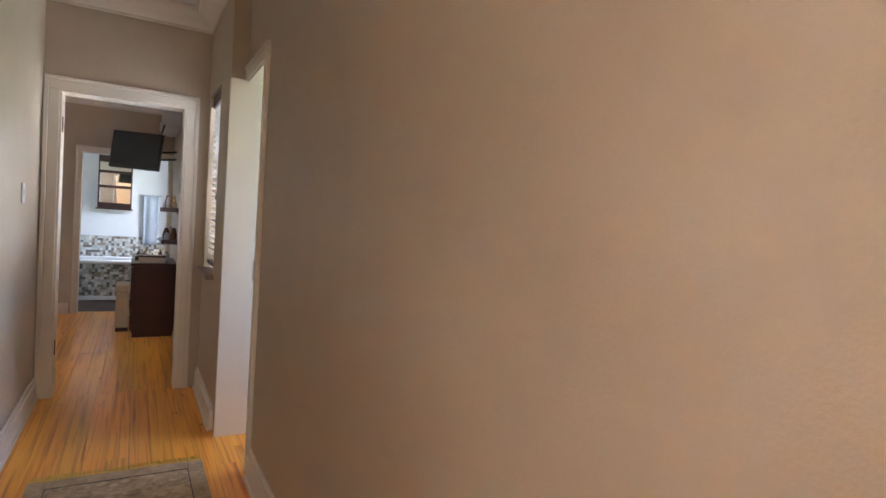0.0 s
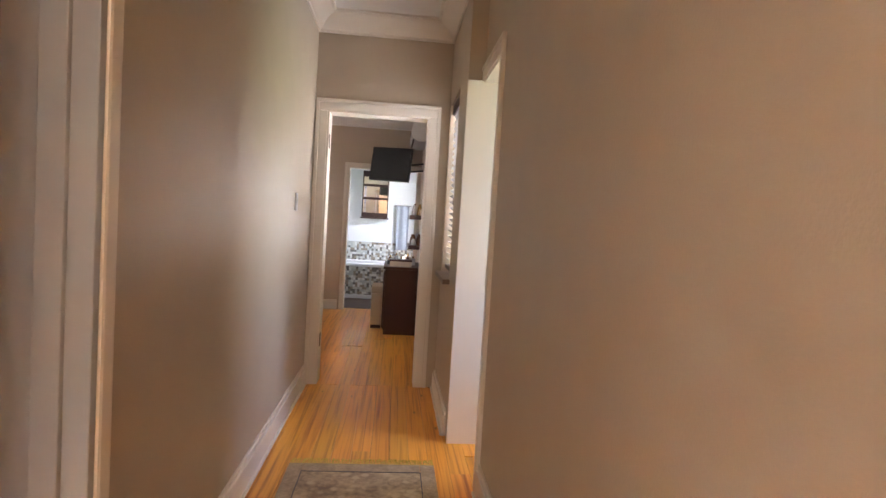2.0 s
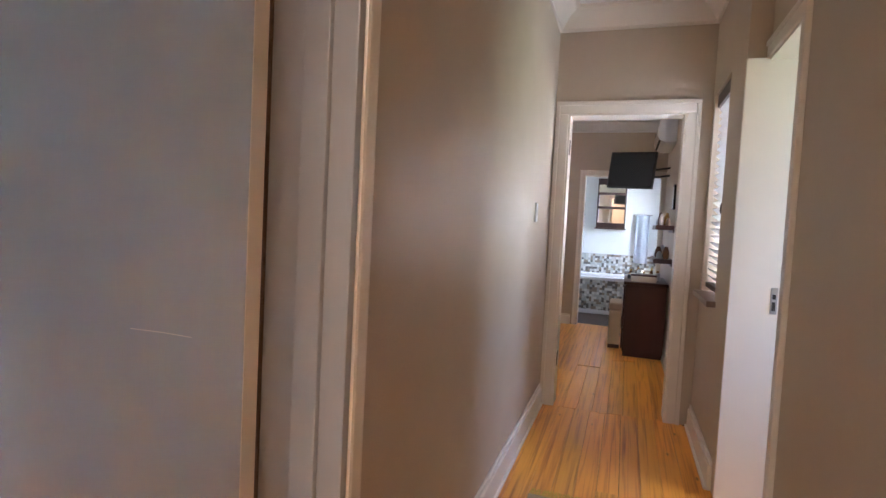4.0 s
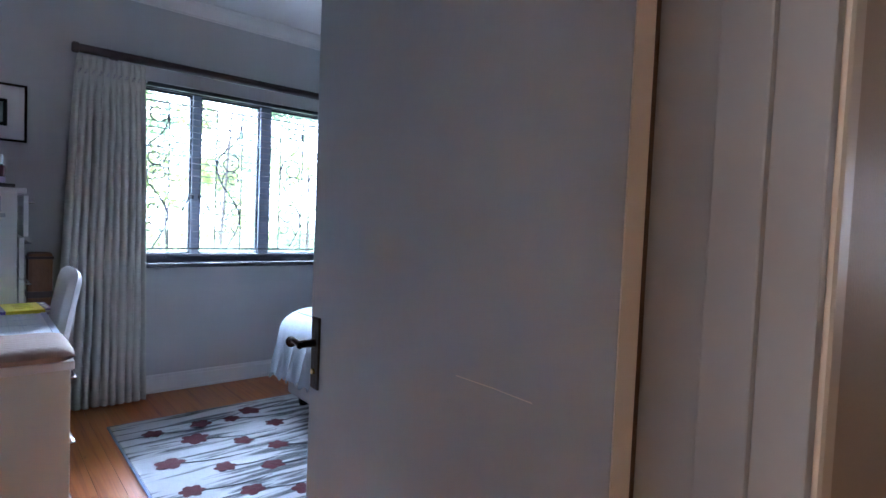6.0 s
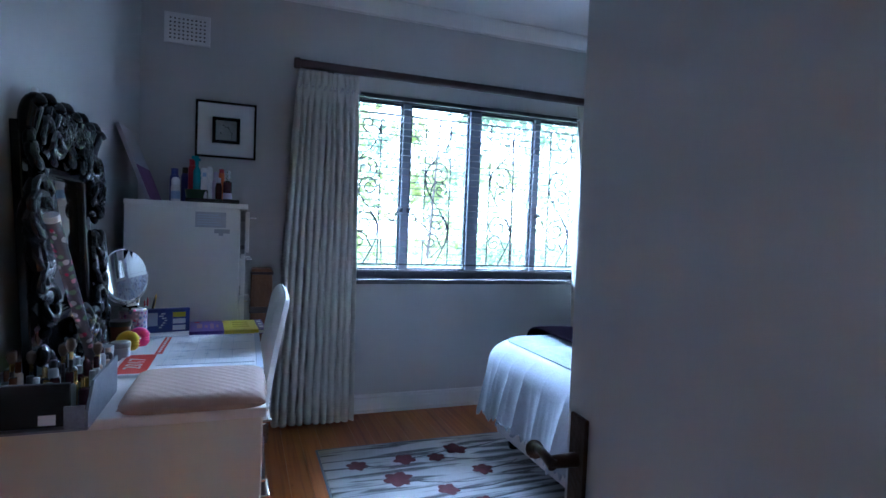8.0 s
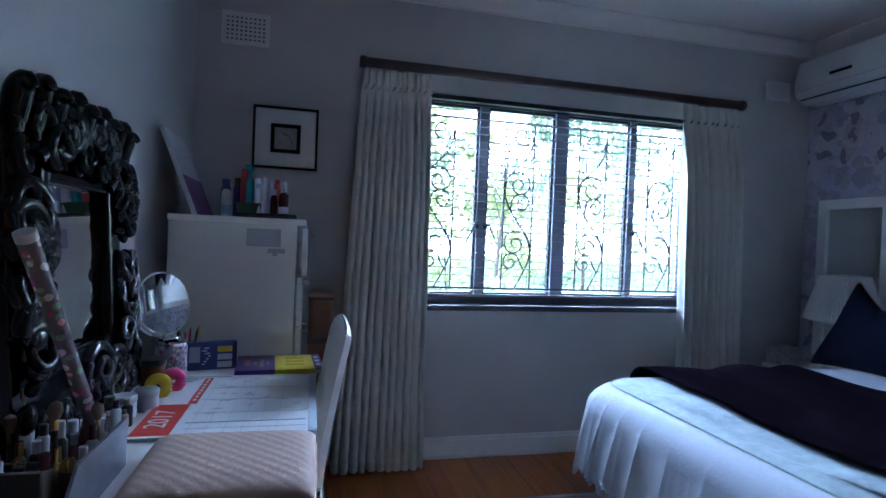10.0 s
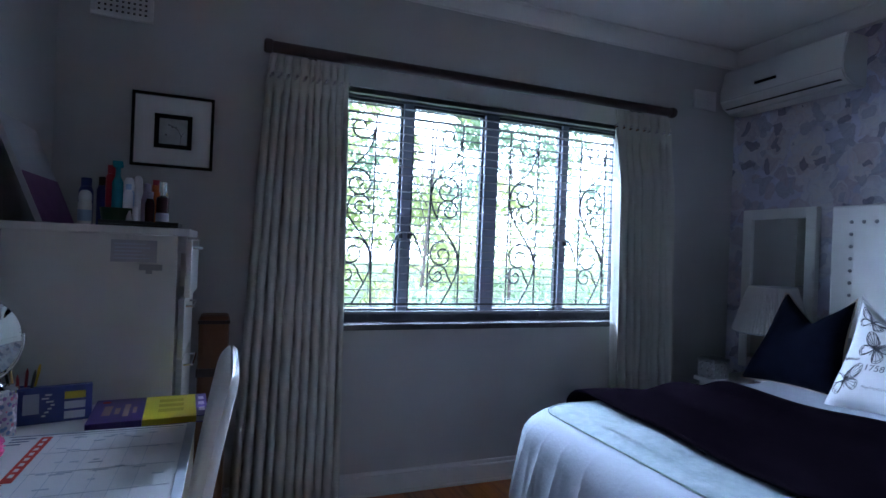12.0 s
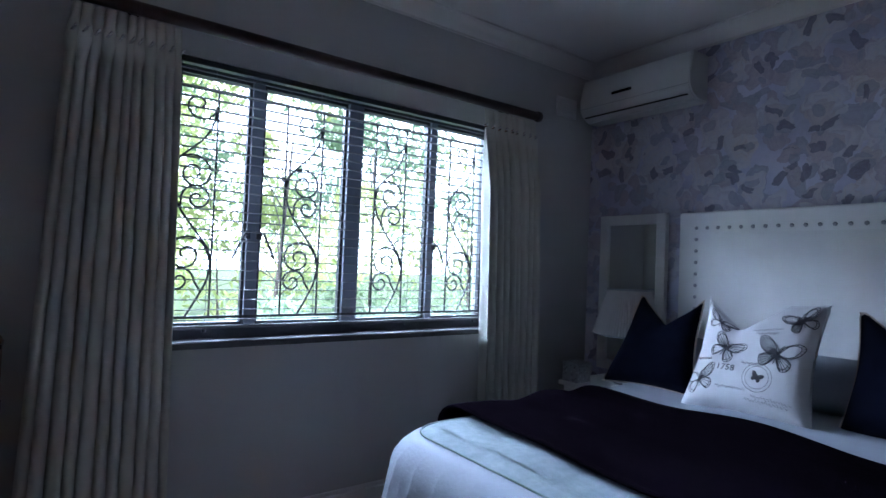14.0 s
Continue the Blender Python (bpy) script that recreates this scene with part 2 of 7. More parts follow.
def streaked_pile():
    """Off-white carpet pile with black brush-like streaks that run across it."""
    m = mat("streaked_pile", (0.50, 0.51, 0.53), 0.95, var=0.12, scale=30, bump=0.5, bscale=260, sheen=0.3)
    nt = m.node_tree
    b = nt.nodes["Principled BSDF"]
    old = b.inputs["Base Color"].links[0].from_socket
    co, mp, n, big = nt.nodes.new("ShaderNodeTexCoord"), nt.nodes.new("ShaderNodeMapping"), nt.nodes.new("ShaderNodeTexNoise"), nt.nodes.new("ShaderNodeTexNoise")
    mp.inputs["Rotation"].default_value = (0, 0, radians(-14))
    mp.inputs["Scale"].default_value = (13, 1.1, 1)
    nt.links.new(co.outputs["Object"], mp.inputs[0])
    nt.links.new(mp.outputs[0], n.inputs["Vector"])
    n.inputs["Scale"].default_value, n.inputs["Detail"].default_value, n.inputs["Distortion"].default_value = 1.7, 6, 0.5
    nt.links.new(co.outputs["Object"], big.inputs["Vector"])
    big.inputs["Scale"].default_value = 2.3
    mul = nt.nodes.new("ShaderNodeMath")
    mul.operation = "MULTIPLY_ADD"
    mul.inputs[1].default_value = 0.35
    nt.links.new(big.outputs[0], mul.inputs[0])
    nt.links.new(n.outputs[0], mul.inputs[2])
    r = nt.nodes.new("ShaderNodeValToRGB")
    e = r.color_ramp.elements
    e[0].position, e[0].color = 0.665, (0, 0, 0, 1)
    e[1].position, e[1].color = 0.755, (1, 1, 1, 1)
    nt.links.new(mul.outputs[0], r.inputs[0])
    mix = nt.nodes.new("ShaderNodeMix")
    mix.data_type = "RGBA"
    mix.inputs[7].default_value = (0.025, 0.027, 0.035, 1)
    nt.links.new(r.outputs[0], mix.inputs[0])
    nt.links.new(old, mix.inputs[6])
    nt.links.new(mix.outputs[2], b.inputs["Base Color"])
    return m


M = {}
M["hall_wall"] = mat("beige_wall_paint", (0.525, 0.44, 0.345), 0.42, var=0.06, scale=5, bump=0.16, bscale=140)
M["room_wall"] = mat("grey_white_wall_paint", (0.52, 0.52, 0.515), 0.55, var=0.06, scale=4, bump=0.12, bscale=120)
M["ceiling"] = mat("white_ceiling_paint", (0.76, 0.75, 0.73), 0.7, var=0.04, scale=3, bump=0.06, bscale=90)
M["trim"] = mat("cream_gloss_paint", (0.78, 0.73, 0.66), 0.3, var=0.04, scale=6, bump=0.025, bscale=40)
M["trim_cool"] = mat("white_gloss_paint", (0.76, 0.76, 0.76), 0.35, var=0.06, scale=9, bump=0.06, bscale=50)
# white door; the window's bluish light is put into this base colour
M["door"] = mat("blue_lit_door_enamel", (0.45, 0.50, 0.555), 0.3, var=0.06, scale=3, bump=0.1, bscale=35)
M["paper"] = wallpaper()
M["floor"] = wood_floor()
# the corridor pine again, the bedroom's dimmer light multiplied into its colour
M["floor_room"] = wood_floor("dimmed_pine", (0.48, 0.33, 0.42))
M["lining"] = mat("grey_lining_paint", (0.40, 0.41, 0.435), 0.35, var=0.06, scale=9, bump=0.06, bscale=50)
# dark brown that stands for shade in the bedroom door's hinge gap
M["seal"] = mat("brown_gap_shade", (0.13, 0.07, 0.045), 0.7, var=0.3, scale=30)
M["gap"] = mat("dark_floor_joint", (0.05, 0.025, 0.012), 0.8, var=0.3)
M["steel"] = mat("dark_painted_steel", (0.035, 0.037, 0.045), 0.45, var=0.3, scale=20, bump=0.1)
M["steel_grey"] = mat("grey_painted_steel", (0.17, 0.19, 0.23), 0.5, var=0.2, scale=20)
M["slat"] = mat("grey_blind_slat", (0.13, 0.13, 0.14), 0.5, var=0.08, scale=10)
M["curtain"] = mat("oatmeal_linen", (0.58, 0.58, 0.52), 0.9, var=0.07, scale=22, bump=0.2, bscale=420, sheen=0.2, stretch=(1, 1, 0.3))
M["darkwood"] = mat("dark_stained_wood", (0.045, 0.022, 0.02), 0.35, var=0.4, scale=10, bump=0.1, stretch=(1, 0.15, 1))
M["black"] = mat("black_lacquer", (0.006, 0.0055, 0.006), 0.15, var=0.4, scale=14, spec=0.35)
M["chrome"] = mat("chrome", (0.85, 0.86, 0.88), 0.08, 1.0)
M["brushed"] = mat("brushed_metal", (0.42, 0.43, 0.46), 0.35, 1.0, var=0.15, scale=40)
M["bronze"] = mat("aged_bronze", (0.06, 0.04, 0.03), 0.4, 0.8, var=0.4, scale=40, bump=0.2)
M["mirror"] = mat("mirror_silver", (0.88, 0.9, 0.9), 0.015, 1.0)
M["white"] = mat("white_satin_melamine", (0.83, 0.83, 0.81), 0.32, var=0.05, scale=5)
M["cream"] = mat("cream_melamine", (0.74, 0.72, 0.62), 0.38, var=0.05, scale=5)
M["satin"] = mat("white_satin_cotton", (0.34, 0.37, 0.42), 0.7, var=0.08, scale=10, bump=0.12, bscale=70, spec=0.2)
M["sage"] = mat("sage_jacquard", (0.27, 0.32, 0.34), 0.7, var=0.25, scale=30, bump=0.3, bscale=60, spec=0.2, dark=(0.18, 0.23, 0.24))
M["plum"] = mat("black_plum_throw", (0.005, 0.0035, 0.006), 1.0, var=0.4, scale=40, bump=0.5, bscale=200, spec=0.0)
M["navy"] = mat("navy_velvet", (0.0045, 0.0055, 0.014), 0.85, var=0.4, scale=16, bump=0.3, bscale=260, spec=0.04)
M["leather"] = mat("white_leatherette", (0.82, 0.83, 0.82), 0.42, var=0.05, scale=8, bump=0.15, bscale=180)
M["tan"] = mat("tan_quilted_fabric", (0.50, 0.37, 0.30), 0.8, var=0.10, scale=30, bump=0.12, bscale=160)
M["pile"] = streaked_pile()
M["red_pile"] = mat("dark_red_pile", (0.10, 0.010, 0.018), 0.95, var=0.35, scale=60, bump=0.4, bscale=260)
M["glass"] = None

# ---- mesh helpers ----
def box(bm, lo, hi, bevel=0.0, seg=2):
    r = bmesh.ops.create_cube(bm, size=1.0)
    s = [hi[i] - lo[i] for i in range(3)]
    c = [(hi[i] + lo[i]) / 2 for i in range(3)]
    bmesh.ops.scale(bm, vec=s, verts=r["verts"])
    bmesh.ops.translate(bm, vec=c, verts=r["verts"])
    if bevel > 0:
        es = list({e for v in r["verts"] for e in v.link_edges})
        bmesh.ops.bevel(bm, geom=es, offset=min(bevel, min(s) * 0.45), segments=seg, affect="EDGES", profile=0.6)
    return bm


def boxes(*specs, bevel=0.0):
    bm = bmesh.new()
    for lo, hi in specs:
        box(bm, lo, hi, bevel)
    return bm


def lathe(bm, profile, n=20, at=(0, 0, 0), squash=1.0):
    rings = []
    for r, z in profile:
        rings.append([bm.verts.new((at[0] + r * math.cos(2 * math.pi * i / n), at[1] + squash * r * math.sin(2 * math.pi * i / n), at[2] + z)) for i in range(n)])
    for a, b in zip(rings, rings[1:]):
        for i in range(n):
            bm.faces.new((a[i], a[(i + 1) % n], b[(i + 1) % n], b[i]))
    if profile[0][0] > 1e-4:
        bm.faces.new(list(reversed(rings[0])))
    if profile[-1][0] > 1e-4:
        bm.faces.new(rings[-1])
    return bm


def tube(bm, pts, radius, n=8, closed=False):
    """A round bar along points; radius is a number or a function of 0..1."""
    pts = [Vector(p) for p in pts]
    rings, up = [], Vector((0, 0, 1))
    for i, p in enumerate(pts):
        a, b = pts[max(0, i - 1)], pts[min(len(pts) - 1, i + 1)]
        if closed:
            a, b = pts[i - 1], pts[(i + 1) % len(pts)]
        d = (b - a).normalized()
        s = d.cross(up)
        if s.length < 0.05:
            s = d.cross(Vector((1, 0, 0)))
        s.normalize()
        u = s.cross(d)
        r = radius(i / max(1, len(pts) - 1)) if callable(radius) else radius
        rings.append([bm.verts.new(p + s * r * math.cos(2 * math.pi * k / n) + u * r * math.sin(2 * math.pi * k / n)) for k in range(n)])
    pairs = list(zip(rings, rings[1:])) + ([(rings[-1], rings[0])] if closed else [])
    for a, b in pairs:
        for k in range(n):
            bm.faces.new((a[k], a[(k + 1) % n], b[(k + 1) % n], b[k]))
    if not closed:
        bm.faces.new(list(reversed(rings[0])))
        bm.faces.new(rings[-1])
    return bm


def sheet(bm, fn, nu, nv, close_u=False):
    """A surface fn(u, v) for u, v in 0..1."""
    g = [[bm.verts.new(fn(i / nu, j / nv)) for j in range(nv + 1)] for i in range(nu + (0 if close_u else 1))]
    for i in range(nu):
        a, b = g[i], g[(i + 1) % len(g)]
        for j in range(nv):
            bm.faces.new((a[j], b[j], b[j + 1], a[j + 1]))
    return bm


def thing(name, at=(0, 0, 0), label="", category="", group="", kind="", turn=0.0):
    ob = new(name)
    ob.empty_display_size = 0.1
    ob.matrix_world = pose(*at, 0, 0, turn)
    return tagged(ob, label, category, group, kind)


def part(name, bm, material, parent=None, label="", smooth=False, at=None, thick=0.0):
    """Links a bmesh as one mesh object, under a thing or a part."""
    bmesh.ops.recalc_face_normals(bm, faces=bm.faces)
    me = bpy.data.meshes.new(name)
    bm.to_mesh(me)
    bm.free()
    me.materials.append(material)
    if smooth:
        me.polygons.foreach_set("use_smooth", [True] * len(me.polygons))
        me.set_sharp_from_angle(angle=radians(smooth if smooth is not True else 40))
    ob = new(name, me)
    if parent is not None:
        ob.parent = parent
    if at is not None:
        ob.matrix_local = pose(*at) if not isinstance(at, Matrix) else at
    if thick:
        mod = ob.modifiers.new("thickness", "SOLIDIFY")
        mod.thickness, mod.offset = thick, 0
    return tagged(ob, label)


def solid(name, specs, material, label="", category="", kind="structure", bevel=0.0):
    return tagged(part(name, boxes(*specs, bevel=bevel), material), label, category, "", kind)


# ---- the building ----
WX, SY, NY = -3.955, -3.985, -0.03        # bedroom: window wall, desk wall, bed wall
HX, BX = -0.03, -0.185                   # corridor and bedroom faces of the wall between them
RX, RN = 0.957, 1.05                     # corridor's other wall, beyond and before the side doorway
CEIL = 2.72
D0, D1, DH = -3.825, -2.945, 2.04        # bedroom doorway

floor = tagged(part("floor", boxes(((-4.3, -6.4, -0.2), (2.4, 6.2, -0.012))), M["gap"]), "varnished pine plank floor with dark joints", "floor", "", "structure")

solid("wall_window", [((WX - 0.25, SY - 0.2, 0), (WX, -2.76, CEIL)), ((WX - 0.25, -0.88, 0), (WX, NY + 0.2, CEIL)),
                      ((WX - 0.25, -2.76, 0), (WX, -0.88, 0.9)), ((WX - 0.25, -2.76, 2.14), (WX, -0.88, CEIL))], M["room_wall"], "pale grey painted plaster wall round the window", "wall")
solid("wall_desk", [((WX, SY - 0.2, 0), (BX, SY, CEIL))], M["room_wall"], "pale grey painted plaster wall behind the desk", "wall")
solid("wall_bed", [((WX, NY, 0), (BX, NY + 0.2, CEIL))], M["paper"], "grey and lilac floral wallpaper behind the bed", "wall")
solid("wall_between_room", [((BX, SY, 0), (BX + 0.075, D0, CEIL)), ((BX, D1, 0), (BX + 0.075, NY, CEIL)), ((BX, D0, DH), (BX + 0.075, D1, CEIL))], M["room_wall"], "pale grey painted plaster wall with the doorway", "wall")
solid("wall_between_hall", [((BX + 0.077, -6.2, 0), (HX, D0, CEIL)), ((BX + 0.077, D1, 0), (HX, 0, CEIL)), ((BX + 0.077, D0, DH), (HX, D1, CEIL))], M["hall_wall"], "beige painted plaster wall of the corridor", "wall")
# corridor's other wall with a side doorway and a blind-covered window
solid("wall_hall_side", [((RN, -6.2, 0), (RN + 0.2, -1.55, CEIL)), ((RN, -1.55, 2.06), (RN + 0.2, -1.035, CEIL)),
                         ((RX, -1.035, 0), (RX + 0.25, -0.62, CEIL)), ((RX, -0.62, 0), (RX + 0.25, -0.08, 0.9)), ((RX, -0.62, 2.12), (RX + 0.25, -0.08, CEIL)),
                         ((RX, -0.08, 0), (RX + 0.25, 0.0, CEIL))], M["hall_wall"], "beige painted plaster wall of the corridor", "wall")
FD0, FD1 = 0.062, 0.806                  # far doorway
solid("wall_hall_end", [((-0.2, 0.0, 0), (FD0, 0.14, CEIL)), ((FD1, 0.0, 0), (1.25, 0.14, CEIL)), ((FD0, 0.0, 2.03), (FD1, 0.14, CEIL))], M["hall_wall"], "beige painted plaster wall round the far doorway", "wall")
solid("wall_hall_back", [((-0.2, -6.4, 0), (1.3, -6.2, CEIL))], M["hall_wall"], "beige painted plaster wall closing the corridor", "wall")
# side room behind the doorway
solid("wall_side_room", [((2.2, -2.6, 0), (2.4, -2.0, CEIL)), ((2.2, -1.0, 0), (2.4, -0.7, CEIL)), ((2.2, -2.0, 0), (2.4, -1.0, 0.9)), ((2.2, -2.0, 2.1), (2.4, -1.0, CEIL)), ((RN + 0.2, -2.6, 0), (2.2, -2.4, CEIL)), ((RX + 0.25, -0.85, 0), (2.2, -0.7, CEIL))], M["hall_wall"], "plain painted wall of the side room", "wall")
# far room
FX = 0.915
solid("wall_far_side", [((FX, 0.14, 0), (FX + 0.2, 0.55, 2.6)), ((FX, 1.35, 0), (FX + 0.2, 3.4, 2.6)), ((FX, 0.55, 0), (FX + 0.2, 1.35, 0.85)), ((FX, 0.55, 1.9), (FX + 0.2, 1.35, 2.6))], M["hall_wall"], "beige painted wall of the far room", "wall")
solid("wall_far_end", [((-1.6, 3.4, 0), (-0.05, 3.52, 2.6)), ((0.86, 3.4, 0), (1.1, 3.52, 2.6)), ((-0.05, 3.4, 1.93), (0.86, 3.52, 2.6))], M["hall_wall"], "beige painted wall with the bathroom doorway", "wall")
solid("wall_far_left", [((-1.8, 0.14, 0), (-1.6, 3.52, 2.6))], M["hall_wall"], "beige painted wall of the far room", "wall")
solid("ceiling", [((-4.2, -6.4, CEIL), (2.4, 0.14, CEIL + 0.15)), ((-1.8, 0.14, 2.6), (1.2, 6.0, 2.87))], M["ceiling"], "white painted plaster ceiling", "ceiling")
# bathroom
M["bath_wall"] = mat("white_bath_tile", (0.74, 0.76, 0.78), 0.2, var=0.04, scale=6)
solid("wall_bathroom", [((-0.6, 5.3, 0), (1.2, 5.45, 2.6)), ((-0.75, 3.52, 0), (-0.6, 5.45, 2.6)), ((1.0, 3.52, 0), (1.15, 4.2, 2.6)), ((1.0, 4.2, 0), (1.15, 4.9, 0.95)), ((1.0, 4.2, 1.9), (1.15, 4.9, 2.6)), ((1.0, 4.9, 0), (1.15, 5.45, 2.6))], M["bath_wall"], "white tiled bathroom wall", "wall")


def cornice(name, runs, size, z, material):
    """Coved plaster moulding along wall tops: each run is start, end, inward normal."""
    prof = [(0, -1.0), (0.10, -1.0), (0.10, -0.86), (0.2, -0.80), (0.34, -0.55), (0.55, -0.32), (0.80, -0.2), (0.86, -0.10), (1.0, -0.10), (1.0, 0)]
    bm = bmesh.new()
    for (x0, y0), (x1, y1), (nx, ny) in runs:
        rows = []
        dx, dy = (x1 - x0), (y1 - y0)
        ln = math.hypot(dx, dy)
        dx, dy = dx / ln, dy / ln
        for end, (px, py) in ((1, (x0, y0)), (-1, (x1, y1))):
            rows.append([bm.verts.new((px + nx * a * size + dx * end * a * size, py + ny * a * size + dy * end * a * size, z + b * size)) for a, b in prof])
        for k in range(len(prof) - 1):
            bm.faces.new((rows[0][k], rows[0][k + 1], rows[1][k + 1], rows[1][k]))
    return tagged(part(name, bm, material, smooth=30), "white moulded plaster cornice along the ceiling", "trim", "", "structure")


cornice("trim_cornice_bedroom", [((WX, SY), (WX, NY), (1, 0)), ((WX, NY), (BX, NY), (0, -1)), ((WX, SY), (BX, SY), (0, 1)), ((BX, SY), (BX, NY), (-1, 0))], 0.09, CEIL, M["ceiling"])
cornice("trim_cornice_hall", [((HX, -6.2), (HX, 0), (1, 0)), ((HX, 0), (RX, 0), (0, -1)), ((RX, -1.3), (RX, 0), (-1, 0)), ((RN, -6.2), (RN, -1.3), (-1, 0))], 0.135, CEIL, M["trim"])
cornice("trim_cornice_far_room", [((-1.6, 3.4), (FX, 3.4), (0, -1)), ((FX, 0.14), (FX, 3.4), (-1, 0))], 0.12, 2.6, M["ceiling"])


def skirting(name, runs, material, h=0.125, d=0.018):
    bm = bmesh.new()
    for lo, hi, n in runs:
        x0, x1, y0, y1 = min(lo[0], hi[0]), max(lo[0], hi[0]), min(lo[1], hi[1]), max(lo[1], hi[1])
        for z0, z1, dd in ((0, h * 0.82, d), (h * 0.82, h, d * 0.55), (0, 0.018, d + 0.012)):
            a, b = [x0, y0], [x1, y1]
            if n[0]:
                a[0], b[0] = (x0, x0 + dd) if n[0] > 0 else (x0 - dd, x0)
            else:
                a[1], b[1] = (y0, y0 + dd) if n[1] > 0 else (y0 - dd, y0)
            box(bm, (*a, z0), (*b, z1), 0.004, 1)
    return tagged(part(name, bm, material), "painted wooden skirting board along the wall", "baseboard", "", "structure")


skirting("baseboard_bedroom", [((WX, SY), (WX, NY), (1, 0)), ((WX + 0.03, NY), (BX, NY), (0, -1)), ((WX + 0.03, SY), (BX, SY), (0, 1)), ((BX, D1 + 0.08), (BX, NY - 0.03), (-1, 0))], M["trim_cool"])
skirting("baseboard_hall", [((HX, D1 + 0.12), (HX, -0.03), (1, 0)), ((HX, -6.2), (HX, D0 - 0.12), (1, 0)), ((RX, -0.94), (RX, -0.02), (-1, 0)), ((RN, -6.2), (RN, -1.63), (-1, 0))], M["trim"], 0.15, 0.022)
skirting("baseboard_far_room", [((FX, 0.16), (FX, 3.38), (-1, 0)), ((-1.6, 3.4), (-0.14, 3.4), (0, -1))], M["trim"], 0.13)


def architrave(name, axis, face, out, a0, a1, top, width, material, depth=0.022, label="cream painted wooden door frame moulding"):
    """Stepped moulding round an opening in the wall plane axis = face; out is the side it stands on."""
    bm = bmesh.new()
    for w0, w1, dd in ((0.0, width * 0.7, depth * 0.72), (width * 0.7, width, depth)):
        for lo, hi in (((a0 - w1, 0), (a0 - w0, top + w0)), ((a1 + w0, 0), (a1 + w1, top + w0)), ((a0 - w1, top + w0), (a1 + w1, top + w1))):
            f0, f1 = (face, face + dd) if out > 0 else (face - dd, face)
            if axis == "x":
                box(bm, (f0, lo[0], lo[1]), (f1, hi[0], hi[1]), 0.003, 1)
            else:
                box(bm, (lo[0], f0, lo[1]), (hi[0], f1, hi[1]), 0.003, 1)
    return tagged(part(name, bm, material), label, "trim", "", "structure")


AO = 0.038                               # the hall-side frame stands proud of the plaster
solid("trim_bedroom_door_hall", [((HX, D1 + 0.0215, 0), (HX + AO, D1 + 0.078, DH + 0.078)), ((HX, D0 - 0.078, 0), (HX + AO, D0 - 0.0215, DH + 0.078)), ((HX, D0 - 0.0215, DH + 0.0215), (HX + AO, D1 + 0.0215, DH + 0.078))], M["trim"], "cream painted wooden door frame moulding with a rounded edge", "trim", bevel=0.01)
architrave("trim_bedroom_door_room", "x", BX, -1, D0, D1, DH, 0.07, M["trim_cool"], label="white painted door frame moulding on the bedroom side")
architrave("trim_far_door", "y", 0.0, -1, FD0, FD1, 2.03, 0.085, M["trim"])
architrave("trim_side_door", "x", RN, -1, -1.55, -1.035, 2.06, 0.075, M["trim"])
architrave("trim_bath_door", "y", 3.4, -1, -0.05, 0.86, 1.93, 0.07, M["trim"])
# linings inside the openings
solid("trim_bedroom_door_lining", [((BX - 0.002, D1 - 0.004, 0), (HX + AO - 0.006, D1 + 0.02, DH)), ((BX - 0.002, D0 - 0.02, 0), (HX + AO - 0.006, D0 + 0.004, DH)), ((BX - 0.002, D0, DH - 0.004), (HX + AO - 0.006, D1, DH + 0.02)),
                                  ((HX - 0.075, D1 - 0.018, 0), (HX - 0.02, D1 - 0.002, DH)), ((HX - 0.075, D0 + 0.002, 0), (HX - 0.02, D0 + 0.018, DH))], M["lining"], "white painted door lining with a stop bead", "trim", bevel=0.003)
solid("trim_far_door_lining", [((FD0 - 0.006, -0.012, 0), (FD0 + 0.013, 0.15, 2.03)), ((FD1 - 0.013, -0.012, 0), (FD1 + 0.006, 0.15, 2.03)), ((FD0 - 0.006, -0.012, 2.02), (FD1 + 0.006, 0.15, 2.035))], M["trim"], "cream painted door lining", "trim", bevel=0.003)
solid("trim_side_door_lining", [((RX - 0.005, -1.05, 0), (RN + 0.21, -1.03, 2.06)), ((RN - 0.004, -1.56, 0), (RN + 0.21, -1.54, 2.06)), ((RN - 0.004, -1.55, 2.05), (RN + 0.21, -1.035, 2.07))], M["trim"], "cream painted door lining", "trim", bevel=0.003)


